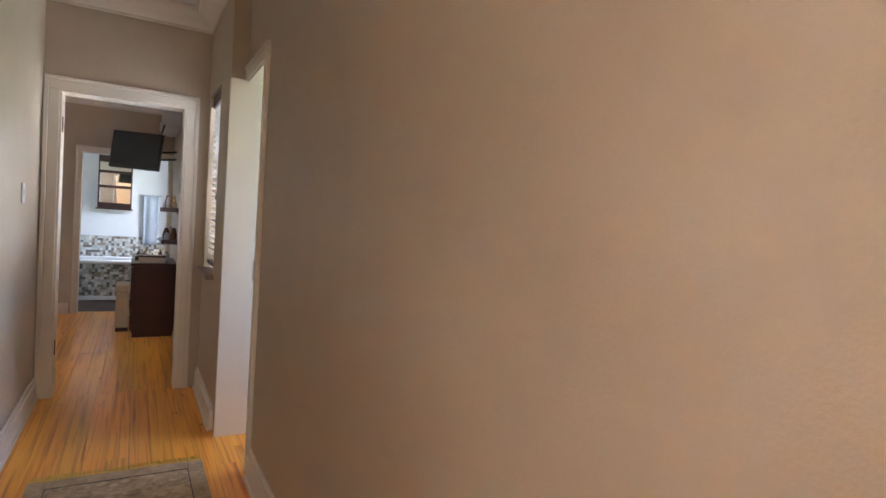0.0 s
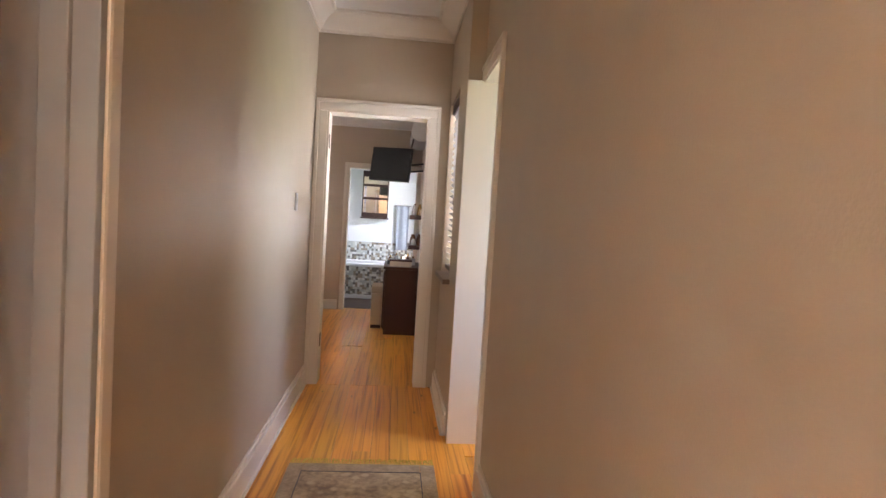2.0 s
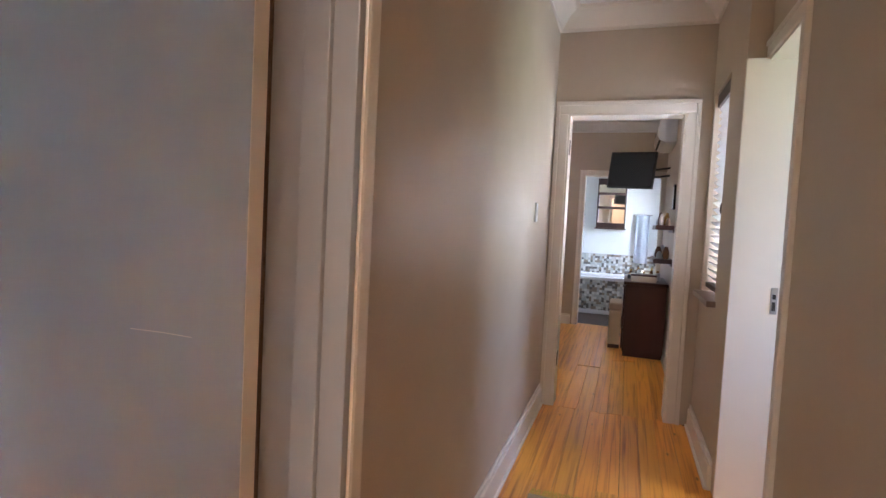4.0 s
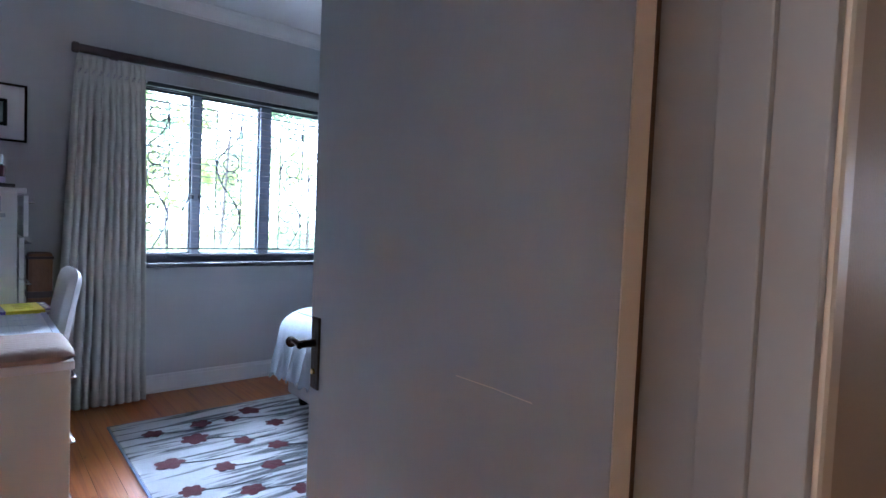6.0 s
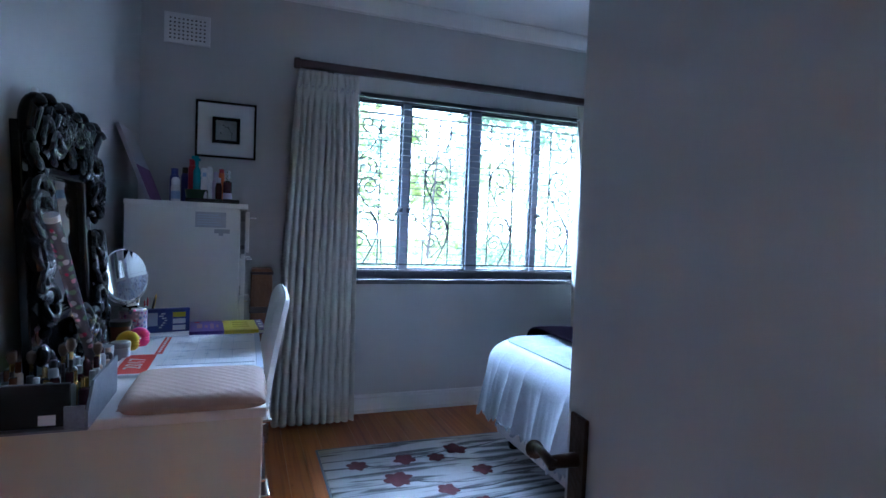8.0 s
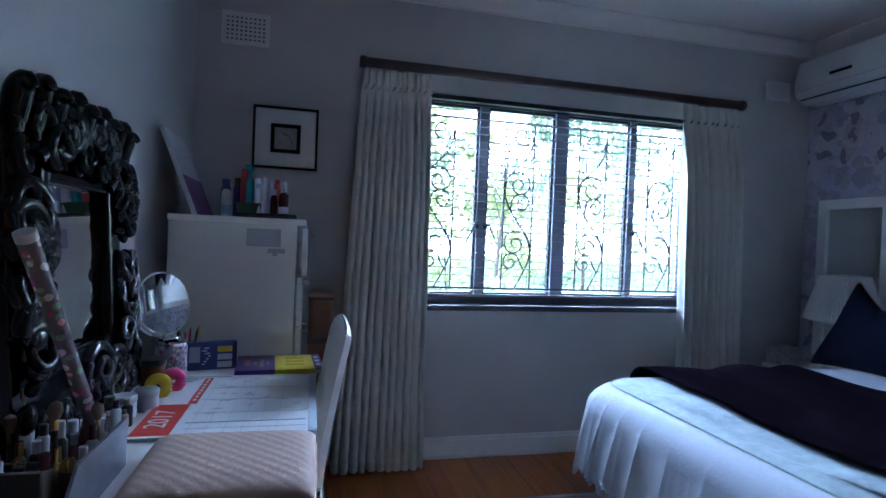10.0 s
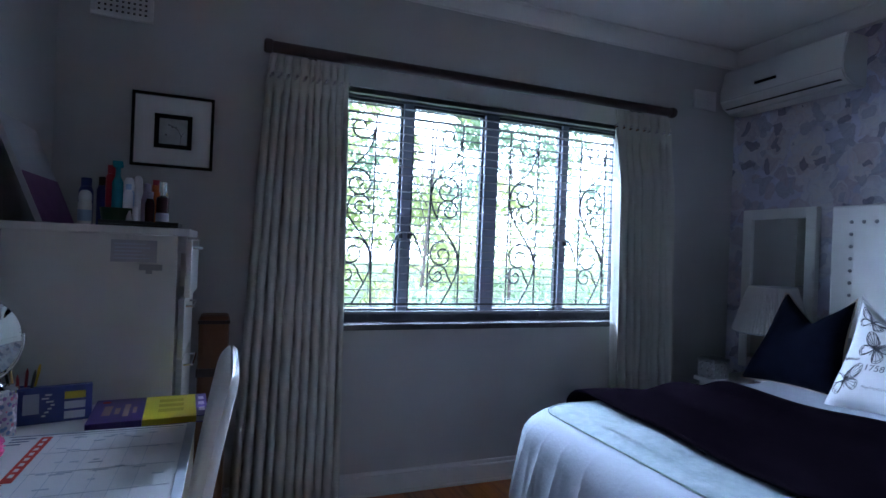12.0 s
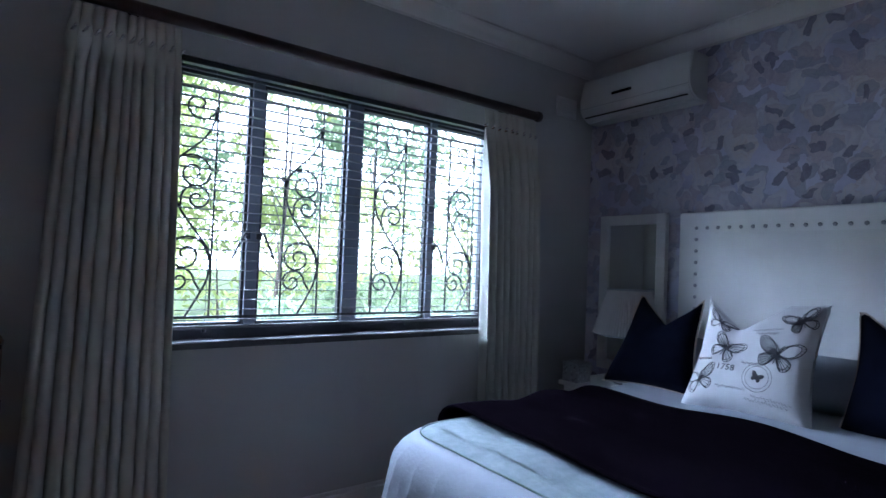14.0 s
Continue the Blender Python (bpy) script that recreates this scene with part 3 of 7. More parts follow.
def planks(wood, x0, x1, y0, y1, along, width, cuts):
    """Floor boards laid side by side, cut into lengths; boards of one length share a mesh."""
    cache = {}
    rng = random.Random(5)
    across = (x0, x1) if along == "y" else (y0, y1)
    run = (y0, y1) if along == "y" else (x0, x1)
    n = int(math.ceil((across[1] - across[0]) / width))
    for i in range(n):
        a = across[0] + i * width
        w = min(width, across[1] - a)
        marks = [run[0]] + sorted(run[0] + (run[1] - run[0]) * (c + rng.uniform(-0.12, 0.12)) for c in cuts) + [run[1]]
        for s, e in zip(marks, marks[1:]):
            ln = round((e - s) / 0.05) * 0.05
            key = (round(w, 3), round(ln, 2))
            if key not in cache:
                bm = boxes(((-ln / 2, -w / 2 + 0.0007, -0.02), (ln / 2, w / 2 - 0.0007, 0)), bevel=0.0012)
                bmesh.ops.recalc_face_normals(bm, faces=bm.faces)
                me = bpy.data.meshes.new("plank")
                bm.to_mesh(me)
                bm.free()
                me.materials.append(M[wood])
                cache[key] = me
            ob = new("plank", cache[key])
            ob.parent = floor
            mid = (s + e) / 2
            ob.matrix_world = pose(a + w / 2, mid, rng.uniform(-0.0008, 0.0), 0, 0, 90) if along == "y" else pose(mid, a + w / 2, rng.uniform(-0.0008, 0.0))

# ---- bedroom window ----
WY0, WY1, WZ0, WZ1 = -2.76, -0.88, 0.9, 2.14
GX = WX - 0.12
window = thing("window_1", (GX, (WY0 + WY1) / 2, WZ0), "dark painted steel casement window with four lights and a stone sill", "window", "", "structure")


def wbox(specs, bevel=0.003):
    """Boxes given as y, z ranges and x range, local to the window."""
    cy = (WY0 + WY1) / 2
    return boxes(*[((x0, y0 - cy, z0 - WZ0), (x1, y1 - cy, z1 - WZ0)) for x0, x1, y0, y1, z0, z1 in specs], bevel=bevel)


part("frame", wbox([(-0.03, 0.03, WY0, WY1, 2.107, WZ1), (-0.03, 0.03, WY0, WY1, WZ0, 0.955), (-0.03, 0.03, WY0, WY0 + 0.05, 0.955, 2.107), (-0.03, 0.03, WY1 - 0.05, WY1, 0.955, 2.107)]), M["steel"], window)
part("mullion", wbox([(-0.03, 0.035, -1.888, -1.804, 0.955, 2.107)]), M["steel_grey"], window, "wide grey centre post")
for y0, y1 in ((-2.388, -2.332), (-1.358, -1.314)):
    part("casement_stile", wbox([(-0.025, 0.03, y0, y1, 0.955, 2.107)]), M["steel_grey"], window)
edges = [(WY0 + 0.05, -2.388), (-2.332, -1.888), (-1.804, -1.358), (-1.314, WY1 - 0.05)]
for y0, y1 in edges:
    sash = part("sash", wbox([(-0.022, 0.012, y0, y1, 0.955, 0.972), (-0.022, 0.012, y0, y1, 2.092, 2.107), (-0.022, 0.012, y0, y0 + 0.014, 0.972, 2.092), (-0.022, 0.012, y1 - 0.014, y1, 0.972, 2.092)]), M["steel"], window)
gm = bpy.data.materials.new("window_glass")
gm.use_nodes = True
gb = gm.node_tree.nodes["Principled BSDF"]
gb.inputs["Base Color"].default_value = (1, 1, 1, 1)
gb.inputs["Roughness"].default_value = 0.0
gb.inputs["Transmission Weight"].default_value = 1.0
gb.inputs["IOR"].default_value = 1.45
M["glass"] = gm
for y0, y1 in edges:
    pane = part("pane", wbox([(-0.006, -0.002, y0 + 0.012, y1 - 0.012, 0.97, 2.095)], 0), gm, window)
    pane.visible_shadow = False
part("sill", wbox([(-0.09, 0.15, WY0 + 0.002, WY1 - 0.002, WZ0 - 0.028, WZ0 + 0.002)], 0.004), mat("dark_stone_sill", (0.09, 0.085, 0.09), 0.25, var=0.4, scale=30), window, "polished dark stone sill")
part("reveal", wbox([(0.03, 0.118, WY0 + 0.003, WY1 - 0.003, 2.136, 2.144), (0.03, 0.118, WY0 - 0.004, WY0 + 0.004, 0.93, 2.136), (0.03, 0.118, WY1 - 0.004, WY1 + 0.004, 0.93, 2.136)], 0), M["room_wall"], window)
# stays that hang from the casement stiles
for y, side in ((-2.388, -1), (-2.335, 1), (-1.322, 1)):
    bm = bmesh.new()
    tube(bm, [(0.04, 0, 0), (0.055, side * 0.02, 0.004), (0.06, side * 0.035, -0.03), (0.06, side * 0.072, -0.115)], lambda q: 0.007 - 0.002 * q, 8)
    box(bm, (0.03, -0.012, -0.02), (0.046, 0.012, 0.02), 0.004)
    part("latch_handle", bm, M["steel"], window, "dark iron window catch", smooth=True, at=(0, y - (WY0 + WY1) / 2, 1.38 - WZ0))

# burglar bars with wrought scrolls
guard = thing("burglar_guard", (GX + 0.052, -1.82, 0.96), "dark wrought iron burglar bars with curling scrolls inside the window", "window guard")


def spiral(cx, cz, r0, r1, a0, a1, n=26):
    return [(cx + (r0 + (r1 - r0) * k / n) * math.cos(radians(a0 + (a1 - a0) * k / n)), cz + (r0 + (r1 - r0) * k / n) * math.sin(radians(a0 + (a1 - a0) * k / n))) for k in range(n + 1)]


def smooth_line(pts, n=5):
    out = []
    for i in range(len(pts) - 1):
        p0, p1, p2, p3 = pts[max(0, i - 1)], pts[i], pts[i + 1], pts[min(len(pts) - 1, i + 2)]
        for k in range(n):
            t = k / n
            out.append(tuple(0.5 * (2 * p1[j] + (p2[j] - p0[j]) * t + (2 * p0[j] - 5 * p1[j] + 4 * p2[j] - p3[j]) * t * t + (3 * p1[j] - p0[j] - 3 * p2[j] + p3[j]) * t ** 3) for j in range(2)))
    return out + [pts[-1]]


def scroll_panel(width, height):
    """One long S-shaped bar and four curls between two uprights; y from the left upright, z from the foot."""
    w, h = width, height
    curls = []
    main = spiral(0.58 * w, 0.928 * h, 0.07 * w, 0.40 * w, -400, 0, 34)
    sweep = [main[-1], (0.93 * w, 0.865 * h), (0.74 * w, 0.79 * h), (0.40 * w, 0.725 * h), (0.10 * w, 0.665 * h), (0.03 * w, 0.60 * h), (0.09 * w, 0.53 * h), (0.30 * w, 0.455 * h), (0.62 * w, 0.375 * h), (0.90 * w, 0.30 * h), (0.97 * w, 0.235 * h), (0.92 * w, 0.165 * h), (0.72 * w, 0.085 * h), (0.46 * w, 0.0)]
    curls.append(main[:-1] + smooth_line(sweep, 6))
    curls.append(smooth_line([(0.04 * w, 0.61 * h), (0.09 * w, 0.655 * h)], 3)[:-1] + spiral(0.53 * w, 0.628 * h, 0.47 * w, 0.08 * w, 160, -420, 40))
    curls.append(smooth_line([(0.24 * w, 0.472 * h), (0.27 * w, 0.50 * h)], 3)[:-1] + spiral(0.62 * w, 0.518 * h, 0.36 * w, 0.07 * w, 190, -330, 36))
    curls.append(smooth_line([(0.96 * w, 0.25 * h), (0.86 * w, 0.31 * h)], 3)[:-1] + spiral(0.43 * w, 0.272 * h, 0.46 * w, 0.08 * w, 35, 590, 40))
    curls.append(smooth_line([(0.80 * w, 0.11 * h), (0.66 * w, 0.15 * h)], 3)[:-1] + spiral(0.30 * w, 0.160 * h, 0.33 * w, 0.07 * w, 0, 510, 36))
    return curls


GH = 1.02
for y0, width in ((-2.735, 0.187), (-2.225, 0.187), (-1.73, 0.190), (-1.232, 0.187)):
    panel = part("scroll_panel", boxes(((-0.004, -0.004, 0), (0.004, 0.004, GH)), ((-0.004, width - 0.004, 0), (0.004, width + 0.004, GH)), bevel=0.001), M["steel"], guard, at=(0, y0 + 1.82, 0.04))
    for line in scroll_panel(width, GH):
        bm = bmesh.new()
        tube(bm, [(0, a, b) for a, b in line], 0.0050, 6)
        part("scroll", bm, M["steel"], panel, smooth=True)
for z in (0.04, 1.06):
    part("cross_bar", boxes(((-0.006, WY0 + 1.824, z - 0.006), (0.006, WY1 + 1.816, z + 0.006)), bevel=0.001), M["steel"], guard)

# venetian blind, slats laid open
BXX = GX + 0.088
blind = thing("venetian_blind", (BXX, -1.82, 0.94), "grey venetian blind lowered with its slats open", "blind")
part("head_rail", boxes(((-0.02, WY0 + 1.832, 1.168), (0.02, WY1 + 1.808, 1.195)), bevel=0.003), M["steel"], blind, "dark metal head rail")
bm = bmesh.new()
sheet(bm, lambda u, v: (-0.010 + 0.020 * u, (WY1 - WY0 - 0.03) * (v - 0.5), 0.0022 * (1 - (2 * u - 1) ** 2)), 4, 1)
slat0 = part("slat", bm, M["slat"], blind, smooth=True, at=(0, 0, 0.05), thick=0.0022)
for k in range(1, 25):
    o = new("slat", slat0.data)
    o.parent = blind
    o.matrix_local = pose(0, 0, 0.05 + k * 0.0445, 0, -7, 0)
    md = o.modifiers.new("thickness", "SOLIDIFY")
    md.thickness, md.offset = 0.0022, 0
part("bottom_rail", boxes(((-0.014, WY0 + 1.84, 0.012), (0.014, WY1 + 1.80, 0.026)), bevel=0.003), M["slat"], blind)
for y in (-0.75, -0.25, 0.3, 0.78):
    part("ladder_cord", boxes(((-0.0012, y - 0.0012, 0.02), (0.0012, y + 0.0012, 1.168))), M["slat"], blind)
    bm = bmesh.new()
    lathe(bm, [(0.008, 0.0), (0.009, 0.012), (0.004, 0.02)], 8, (0, y, -0.004))
    part("cord_button", bm, M["steel"], blind)

# curtain pole and curtains
pole = thing("curtain_pole", (WX + 0.115, -1.91, 2.228), "dark stained thick wooden curtain pole on brackets", "curtain pole")
bm = bmesh.new()
tube(bm, [(0, -1.205, 0), (0, 1.205, 0)], 0.027, 16)
part("rod", bm, M["darkwood"], pole, smooth=50)
for y in (-1.215, 1.215):
    bm = bmesh.new()
    tube(bm, [(0, y - 0.02, 0), (0, y - 0.012, 0), (0, y + 0.012, 0), (0, y + 0.02, 0)], lambda q: 0.026 if q in (0, 1) else 0.033, 16)
    part("finial", bm, M["darkwood"], pole, smooth=50)
for y in (-1.0, 1.0):
    part("bracket", boxes(((-0.115, y - 0.012, -0.03), (-0.02, y + 0.012, 0.0)), ((-0.115, y - 0.02, -0.06), (-0.103, y + 0.02, 0.04)), bevel=0.003), M["darkwood"], pole)


def curtain(at, top, bottom, folds, seed, label, deep=1.0, lead=0.0):
    """A pinch-pleated drape: y ranges at the top and at the hem, folds in depth."""
    rng = random.Random(seed)
    ob = thing("curtain", at, label, "curtain", "curtains at the window")
    wide = [rng.uniform(0.75, 1.3) for _ in range(folds)]
    marks = [sum(wide[:k]) / sum(wide) for k in range(folds + 1)]
    am = [rng.uniform(0.8, 1.2) for _ in range(folds)]
    lean = [rng.uniform(-0.010, 0.010) for _ in range(folds + 1)]
    H = 2.18

    def cloth(u, v):
        f = lead + u * (folds - 0.5)
        i = int(min(folds - 1, f))
        k = f - i
        y0, y1 = top[0] + (bottom[0] - top[0]) * v ** 0.85, top[1] + (bottom[1] - top[1]) * v ** 0.85
        across = marks[i] + (marks[i + 1] - marks[i]) * k
        pinch = math.exp(-((v - 0.058) / 0.022) ** 2)
        open_ = min(1.0, max(0.0, (v - 0.05) / 0.16))
        head = max(0.0, 1 - v / 0.05)
        depth = (0.024 + 0.042 * open_) * am[i] * deep * (1 - 0.3 * pinch)
        swell = math.sin(math.pi * k) ** 0.6
        crease = 0.16 * math.sin(2 * math.pi * k) * (0.3 + 0.7 * open_)
        x = depth * (2 * swell - 1) * (1 - 0.55 * head) + 0.003 * math.sin(6 * v + 2.1 * i)
        y = y0 + (y1 - y0) * across - crease * (y1 - y0) / folds + (lean[i] * (1 - k) + lean[i + 1] * k) * open_ * math.sin(2.2 * v + i)
        y -= 0.35 * pinch * (y1 - y0) / folds * math.sin(2 * math.pi * k)
        return (x, y, H * (1 - v) + 0.012)

    bm = bmesh.new()
    sheet(bm, cloth, folds * 16, 44)
    part("drape", bm, M["curtain"], ob, smooth=70, thick=0.003)
    for i in range(folds):
        u = min(1.0, max(0.0, (i + 0.5 - lead) / (folds - 0.5)))
        q = cloth(u, 0.052)
        bm = bmesh.new()
        tube(bm, [(q[0] + 0.004, q[1] - 0.006, q[2]), (q[0] + 0.016, q[1], q[2] + 0.006), (q[0] + 0.012, q[1] + 0.006, q[2] + 0.018), (q[0] - 0.004, q[1], q[2] + 0.014)], 0.0058, 6)
        part("hook", bm, M["chrome"], ob, "small bright curtain hook")
    return ob


curtain((WX + 0.115, 0, 0), (-3.115, -2.725), (-3.225, -2.685), 11, 3, "oatmeal linen pinch-pleated curtain drawn aside, reaching the floor")
curtain((WX + 0.115, 0, 0), (-1.165, -0.71), (-1.115, -0.64), 9, 8, "oatmeal linen pinch-pleated curtain hanging beside the bed", 1.05, 0.5)

# ---- garden outside ----
M["lawn"] = mat("sunlit_lawn", (0.10, 0.16, 0.04), 0.9, var=0.5, scale=6, bump=0.6, bscale=40)
M["bark"] = mat("grey_bark", (0.16, 0.13, 0.12), 0.9, var=0.5, scale=10, bump=0.6, bscale=30)
M["concrete"] = mat("pale_garden_wall", (0.5, 0.47, 0.43), 0.85, var=0.25, scale=3, bump=0.2)
bm = bmesh.new()
box(bm, (-400, -400, -0.6), (400, 400, -0.25))
tagged(part("ground", bm, M["lawn"]), "sunlit lawn round the house", "ground", "", "structure")


def leaf_mat(name, a, b):
    m = bpy.data.materials.new(name)
    m.use_nodes = True
    nt = m.node_tree
    p = nt.nodes["Principled BSDF"]
    g = nt.nodes.new("ShaderNodeNewGeometry")
    r = nt.nodes.new("ShaderNodeValToRGB")
    r.color_ramp.elements[0].color, r.color_ramp.elements[1].color = (*a, 1), (*b, 1)
    nt.links.new(g.outputs["Random Per Island"], r.inputs[0])
    nt.links.new(r.outputs[0], p.inputs["Base Color"])
    p.inputs["Roughness"].default_value = 0.5
    t = nt.nodes.new("ShaderNodeBsdfTranslucent")
    nt.links.new(r.outputs[0], t.inputs[0])
    mx = nt.nodes.new("ShaderNodeMixShader")
    mx.inputs[0].default_value = 0.6
    nt.links.new(p.outputs[0], mx.inputs[1])
    nt.links.new(t.outputs[0], mx.inputs[2])
    nt.links.new(mx.outputs[0], nt.nodes["Material Output"].inputs[0])
    return m


M["leaf_a"] = leaf_mat("yellow_green_leaf", (0.36, 0.42, 0.13), (0.66, 0.72, 0.32))
M["leaf_b"] = leaf_mat("dark_green_leaf", (0.17, 0.26, 0.14), (0.46, 0.58, 0.37))


def leaves(rng, centres, count, size):
    verts, faces = [], []
    for _ in range(count):
        (cx, cy, cz), r = rng.choice(centres)
        d = Vector((rng.gauss(0, 1), rng.gauss(0, 1), rng.gauss(0, 1))).normalized() * r * rng.uniform(0.3, 1.0) ** 0.5
        p = Vector((cx, cy, cz)) + Vector((d.x, d.y, d.z * 0.8))
        n = Euler((rng.uniform(-1.1, 1.1), rng.uniform(-1.1, 1.1), rng.uniform(0, 6.28))).to_matrix()
        s = size * rng.uniform(0.6, 1.3)
        k = len(verts)
        for q in ((-s, 0, 0), (0, -s * 0.38, 0.1 * s), (s, 0, 0), (0, s * 0.38, 0.1 * s)):
            verts.append(tuple(p + n @ Vector(q)))
        faces.append((k, k + 1, k + 2, k + 3))
    me = bpy.data.meshes.new("leaves")
    me.from_pydata(verts, [], faces)
    return me


def tree(at, height, spread, count, size, seed, leafm, label, low=0.3):
    rng = random.Random(seed)
    ob = thing("tree", at, label, "tree", "garden trees")
    bm = bmesh.new()
    tip = (rng.uniform(-0.2, 0.2), rng.uniform(-0.2, 0.2), height * 0.75)
    tube(bm, [(0, 0, 0), (tip[0] * 0.3, tip[1] * 0.5, height * 0.3), tip], lambda q: 0.035 * (1 - 0.75 * q) * height / 4, 10)
    centres = []
    for k in range(16):
        a, z = rng.uniform(0, 6.28), rng.uniform(low, 1.0) * height
        d = spread * rng.uniform(0.25, 1.0)
        c = (d * math.cos(a), d * math.sin(a), z)
        b = (tip[0] * 0.5, tip[1] * 0.5, z * 0.6)
        tube(bm, [b, ((b[0] + c[0]) / 2, (b[1] + c[1]) / 2, (b[2] + c[2]) / 2 + 0.1), c], lambda q: 0.008 * (1 - 0.8 * q) * height / 4, 6)
        centres.append((c, spread * rng.uniform(0.22, 0.42)))
    part("trunk", bm, M["bark"], ob, smooth=True)
    me = leaves(rng, centres, count, size)
    me.materials.append(leafm)
    cr = new("crown", me)
    cr.parent = ob


tree((-8.2, -3.4, -0.25), 4.2, 1.5, 4600, 0.07, 1, M["leaf_a"], "bushy yellow-green garden tree in sunlight")
tree((-9.0, -0.6, -0.25), 4.6, 1.6, 4600, 0.07, 2, M["leaf_a"], "bushy yellow-green garden tree in sunlight")
tree((-10.5, 1.8, -0.25), 5.0, 1.9, 3600, 0.08, 3, M["leaf_b"], "dark green garden tree with a grey trunk", 0.4)
tree((-7.0, 1.6, -0.25), 2.6, 1.1, 1200, 0.055, 4, M["leaf_b"], "dense dark green shrub by the fence", 0.1)
tree((-11.5, -2.4, -0.25), 5.5, 2.2, 4400, 0.09, 5, M["leaf_b"], "tall dark green garden tree", 0.3)
tree((-11.8, -5.6, -0.25), 5.0, 2.0, 3800, 0.09, 6, M["leaf_a"], "tall yellow-green garden tree", 0.2)
tree((-12.0, 5.4, -0.25), 5.2, 2.4, 2400, 0.09, 7, M["leaf_a"], "tall yellow-green garden tree", 0.2)
for k, (x, y, s) in enumerate(((-6.4, -1.1, 0.5), (-6.6, -2.6, 0.45), (-6.9, 0.4, 0.6))):
    rng = random.Random(40 + k)
    ob = thing("shrub", (x, y, -0.25), "low leafy green shrub in the garden bed", "shrub", "garden shrubs")
    cs = [((rng.uniform(-s, s), rng.uniform(-s, s), rng.uniform(0.2, 1.0)), 0.3) for _ in range(8)]
    bm = bmesh.new()
    for c, r in cs:
        tube(bm, [(0, 0, 0), c[0:2] + (c[2],)], 0.012, 5)
    part("stems", bm, M["bark"], ob)
    me = leaves(rng, cs, 900, 0.06)
    me.materials.append(M["leaf_b"])
    new("foliage", me).parent = ob
for x, y, h, k in ((-15.0, -7.5, 3.4, 50), (-15.5, -3.5, 3.6, 51), (-15.0, 0.2, 3.6, 52), (-15.5, 3.6, 3.6, 53), (-15.0, 7.5, 3.2, 54)):
    tree((x, y, -0.25), h, 2.4, 1700, 0.12, k, M["leaf_b"] if k % 2 else M["leaf_a"], "broad leafy tree at the far end of the garden", 0.02)

hz = bpy.data.materials.new("bright_hazy_sky")
hz.use_nodes = True
hb = hz.node_tree.nodes["Principled BSDF"]
hb.inputs["Base Color"].default_value = (0.8, 0.85, 0.9, 1)
hb.inputs["Emission Color"].default_value = (0.90, 0.96, 1.0, 1)
hb.inputs["Emission Strength"].default_value = 2.6
tagged(part("backdrop", boxes(((-60.2, -80, -0.3), (-60, 80, 45))), hz), "bright hazy sky beyond the garden", "sky", "", "structure")
# wide lamp added out of view above the garden to brighten the bedroom
area_lamp("window_skylight", (-7.6, -1.9, 3.95), (-2.4, -1.9, 0.9), 12.0, 0.9, 1080, (0.80, 0.90, 1.0))

# ---- bed ----
BX0, BX1, BY0, BY1, BZ = -3.24, -1.80, -2.0, -0.14, 0.655
BCX, BCY = (BX0 + BX1) / 2, (BY0 + BY1) / 2
bed = thing("bed", (BCX, BCY, 0), "double bed with an upholstered base on dark feet", "bed")
hw, hl = (BX1 - BX0) / 2, (BY1 - BY0) / 2
M["base_cloth"] = mat("pale_grey_base_cloth", (0.55, 0.55, 0.56), 0.85, var=0.08, scale=20, bump=0.2, bscale=200)
part("base", boxes(((-hw + 0.02, -hl + 0.01, 0.085), (hw - 0.02, hl, 0.36)), bevel=0.02), M["base_cloth"], bed)
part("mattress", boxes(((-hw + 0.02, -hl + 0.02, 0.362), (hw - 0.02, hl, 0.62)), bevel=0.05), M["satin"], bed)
for x in (-hw + 0.1, hw - 0.1):
    for y in (-hl + 0.09, hl - 0.1):
        bm = bmesh.new()
        lathe(bm, [(0.022, 0), (0.03, 0.02), (0.036, 0.09)], 12, (x, y, 0))
        part("foot", bm, M["black"], bed, "black tapered foot", smooth=True)

# headboard with studded border
head = thing("headboard", (BCX, NY - 0.015, 0), "cream leatherette headboard with a border of metal studs", "headboard")
HW = 0.685
part("panel", boxes(((-HW, -0.085, 0.05), (HW, -0.02, 1.637)), bevel=0.012), M["leather"], head)
bm = bmesh.new()
sheet(bm, lambda u, v: ((u - 0.5) * 2 * (HW - 0.125), -0.092 - 0.016 * (1 - (2 * u - 1) ** 8) * (1 - (2 * v - 1) ** 8), 0.3 + v * 1.215), 20, 20)
part("padding", bm, M["leather"], head, smooth=True)
bm = bmesh.new()
lathe(bm, [(0.0105, 0), (0.0095, 0.004), (0.006, 0.0075), (0.0, 0.009)], 8)
bmesh.ops.rotate(bm, verts=bm.verts, matrix=Euler((radians(90), 0, 0)).to_matrix())
stud0 = part("stud", bm, M["brushed"], head, "round metal stud", smooth=True, at=(-HW + 0.105, -0.085, 1.545))
spots = [(-HW + 0.105 + 0.062 * k, 1.545) for k in range(1, 20)] + [(sx, 1.545 - 0.066 * k) for sx in (-HW + 0.105, -HW + 0.105 + 0.062 * 19) for k in range(1, 16)]
for x, z in spots:
    o = new("stud", stud0.data)
    o.parent = head
    o.matrix_local = pose(x, -0.085, z)

# comforter: flat top, rounded edges, gathered skirt with a ragged hem
comf = thing("comforter", (BCX, BCY, 0), "pale sage jacquard comforter with a gathered white satin skirt", "bedding")
rng = random.Random(12)


def bed_top(x, y):
    return BZ + 0.012 * math.sin(3.1 * x + 1) * math.sin(2.3 * y) + 0.006 * math.sin(9 * x + 4 * y) + 0.004 * math.sin(15 * y - 7 * x)


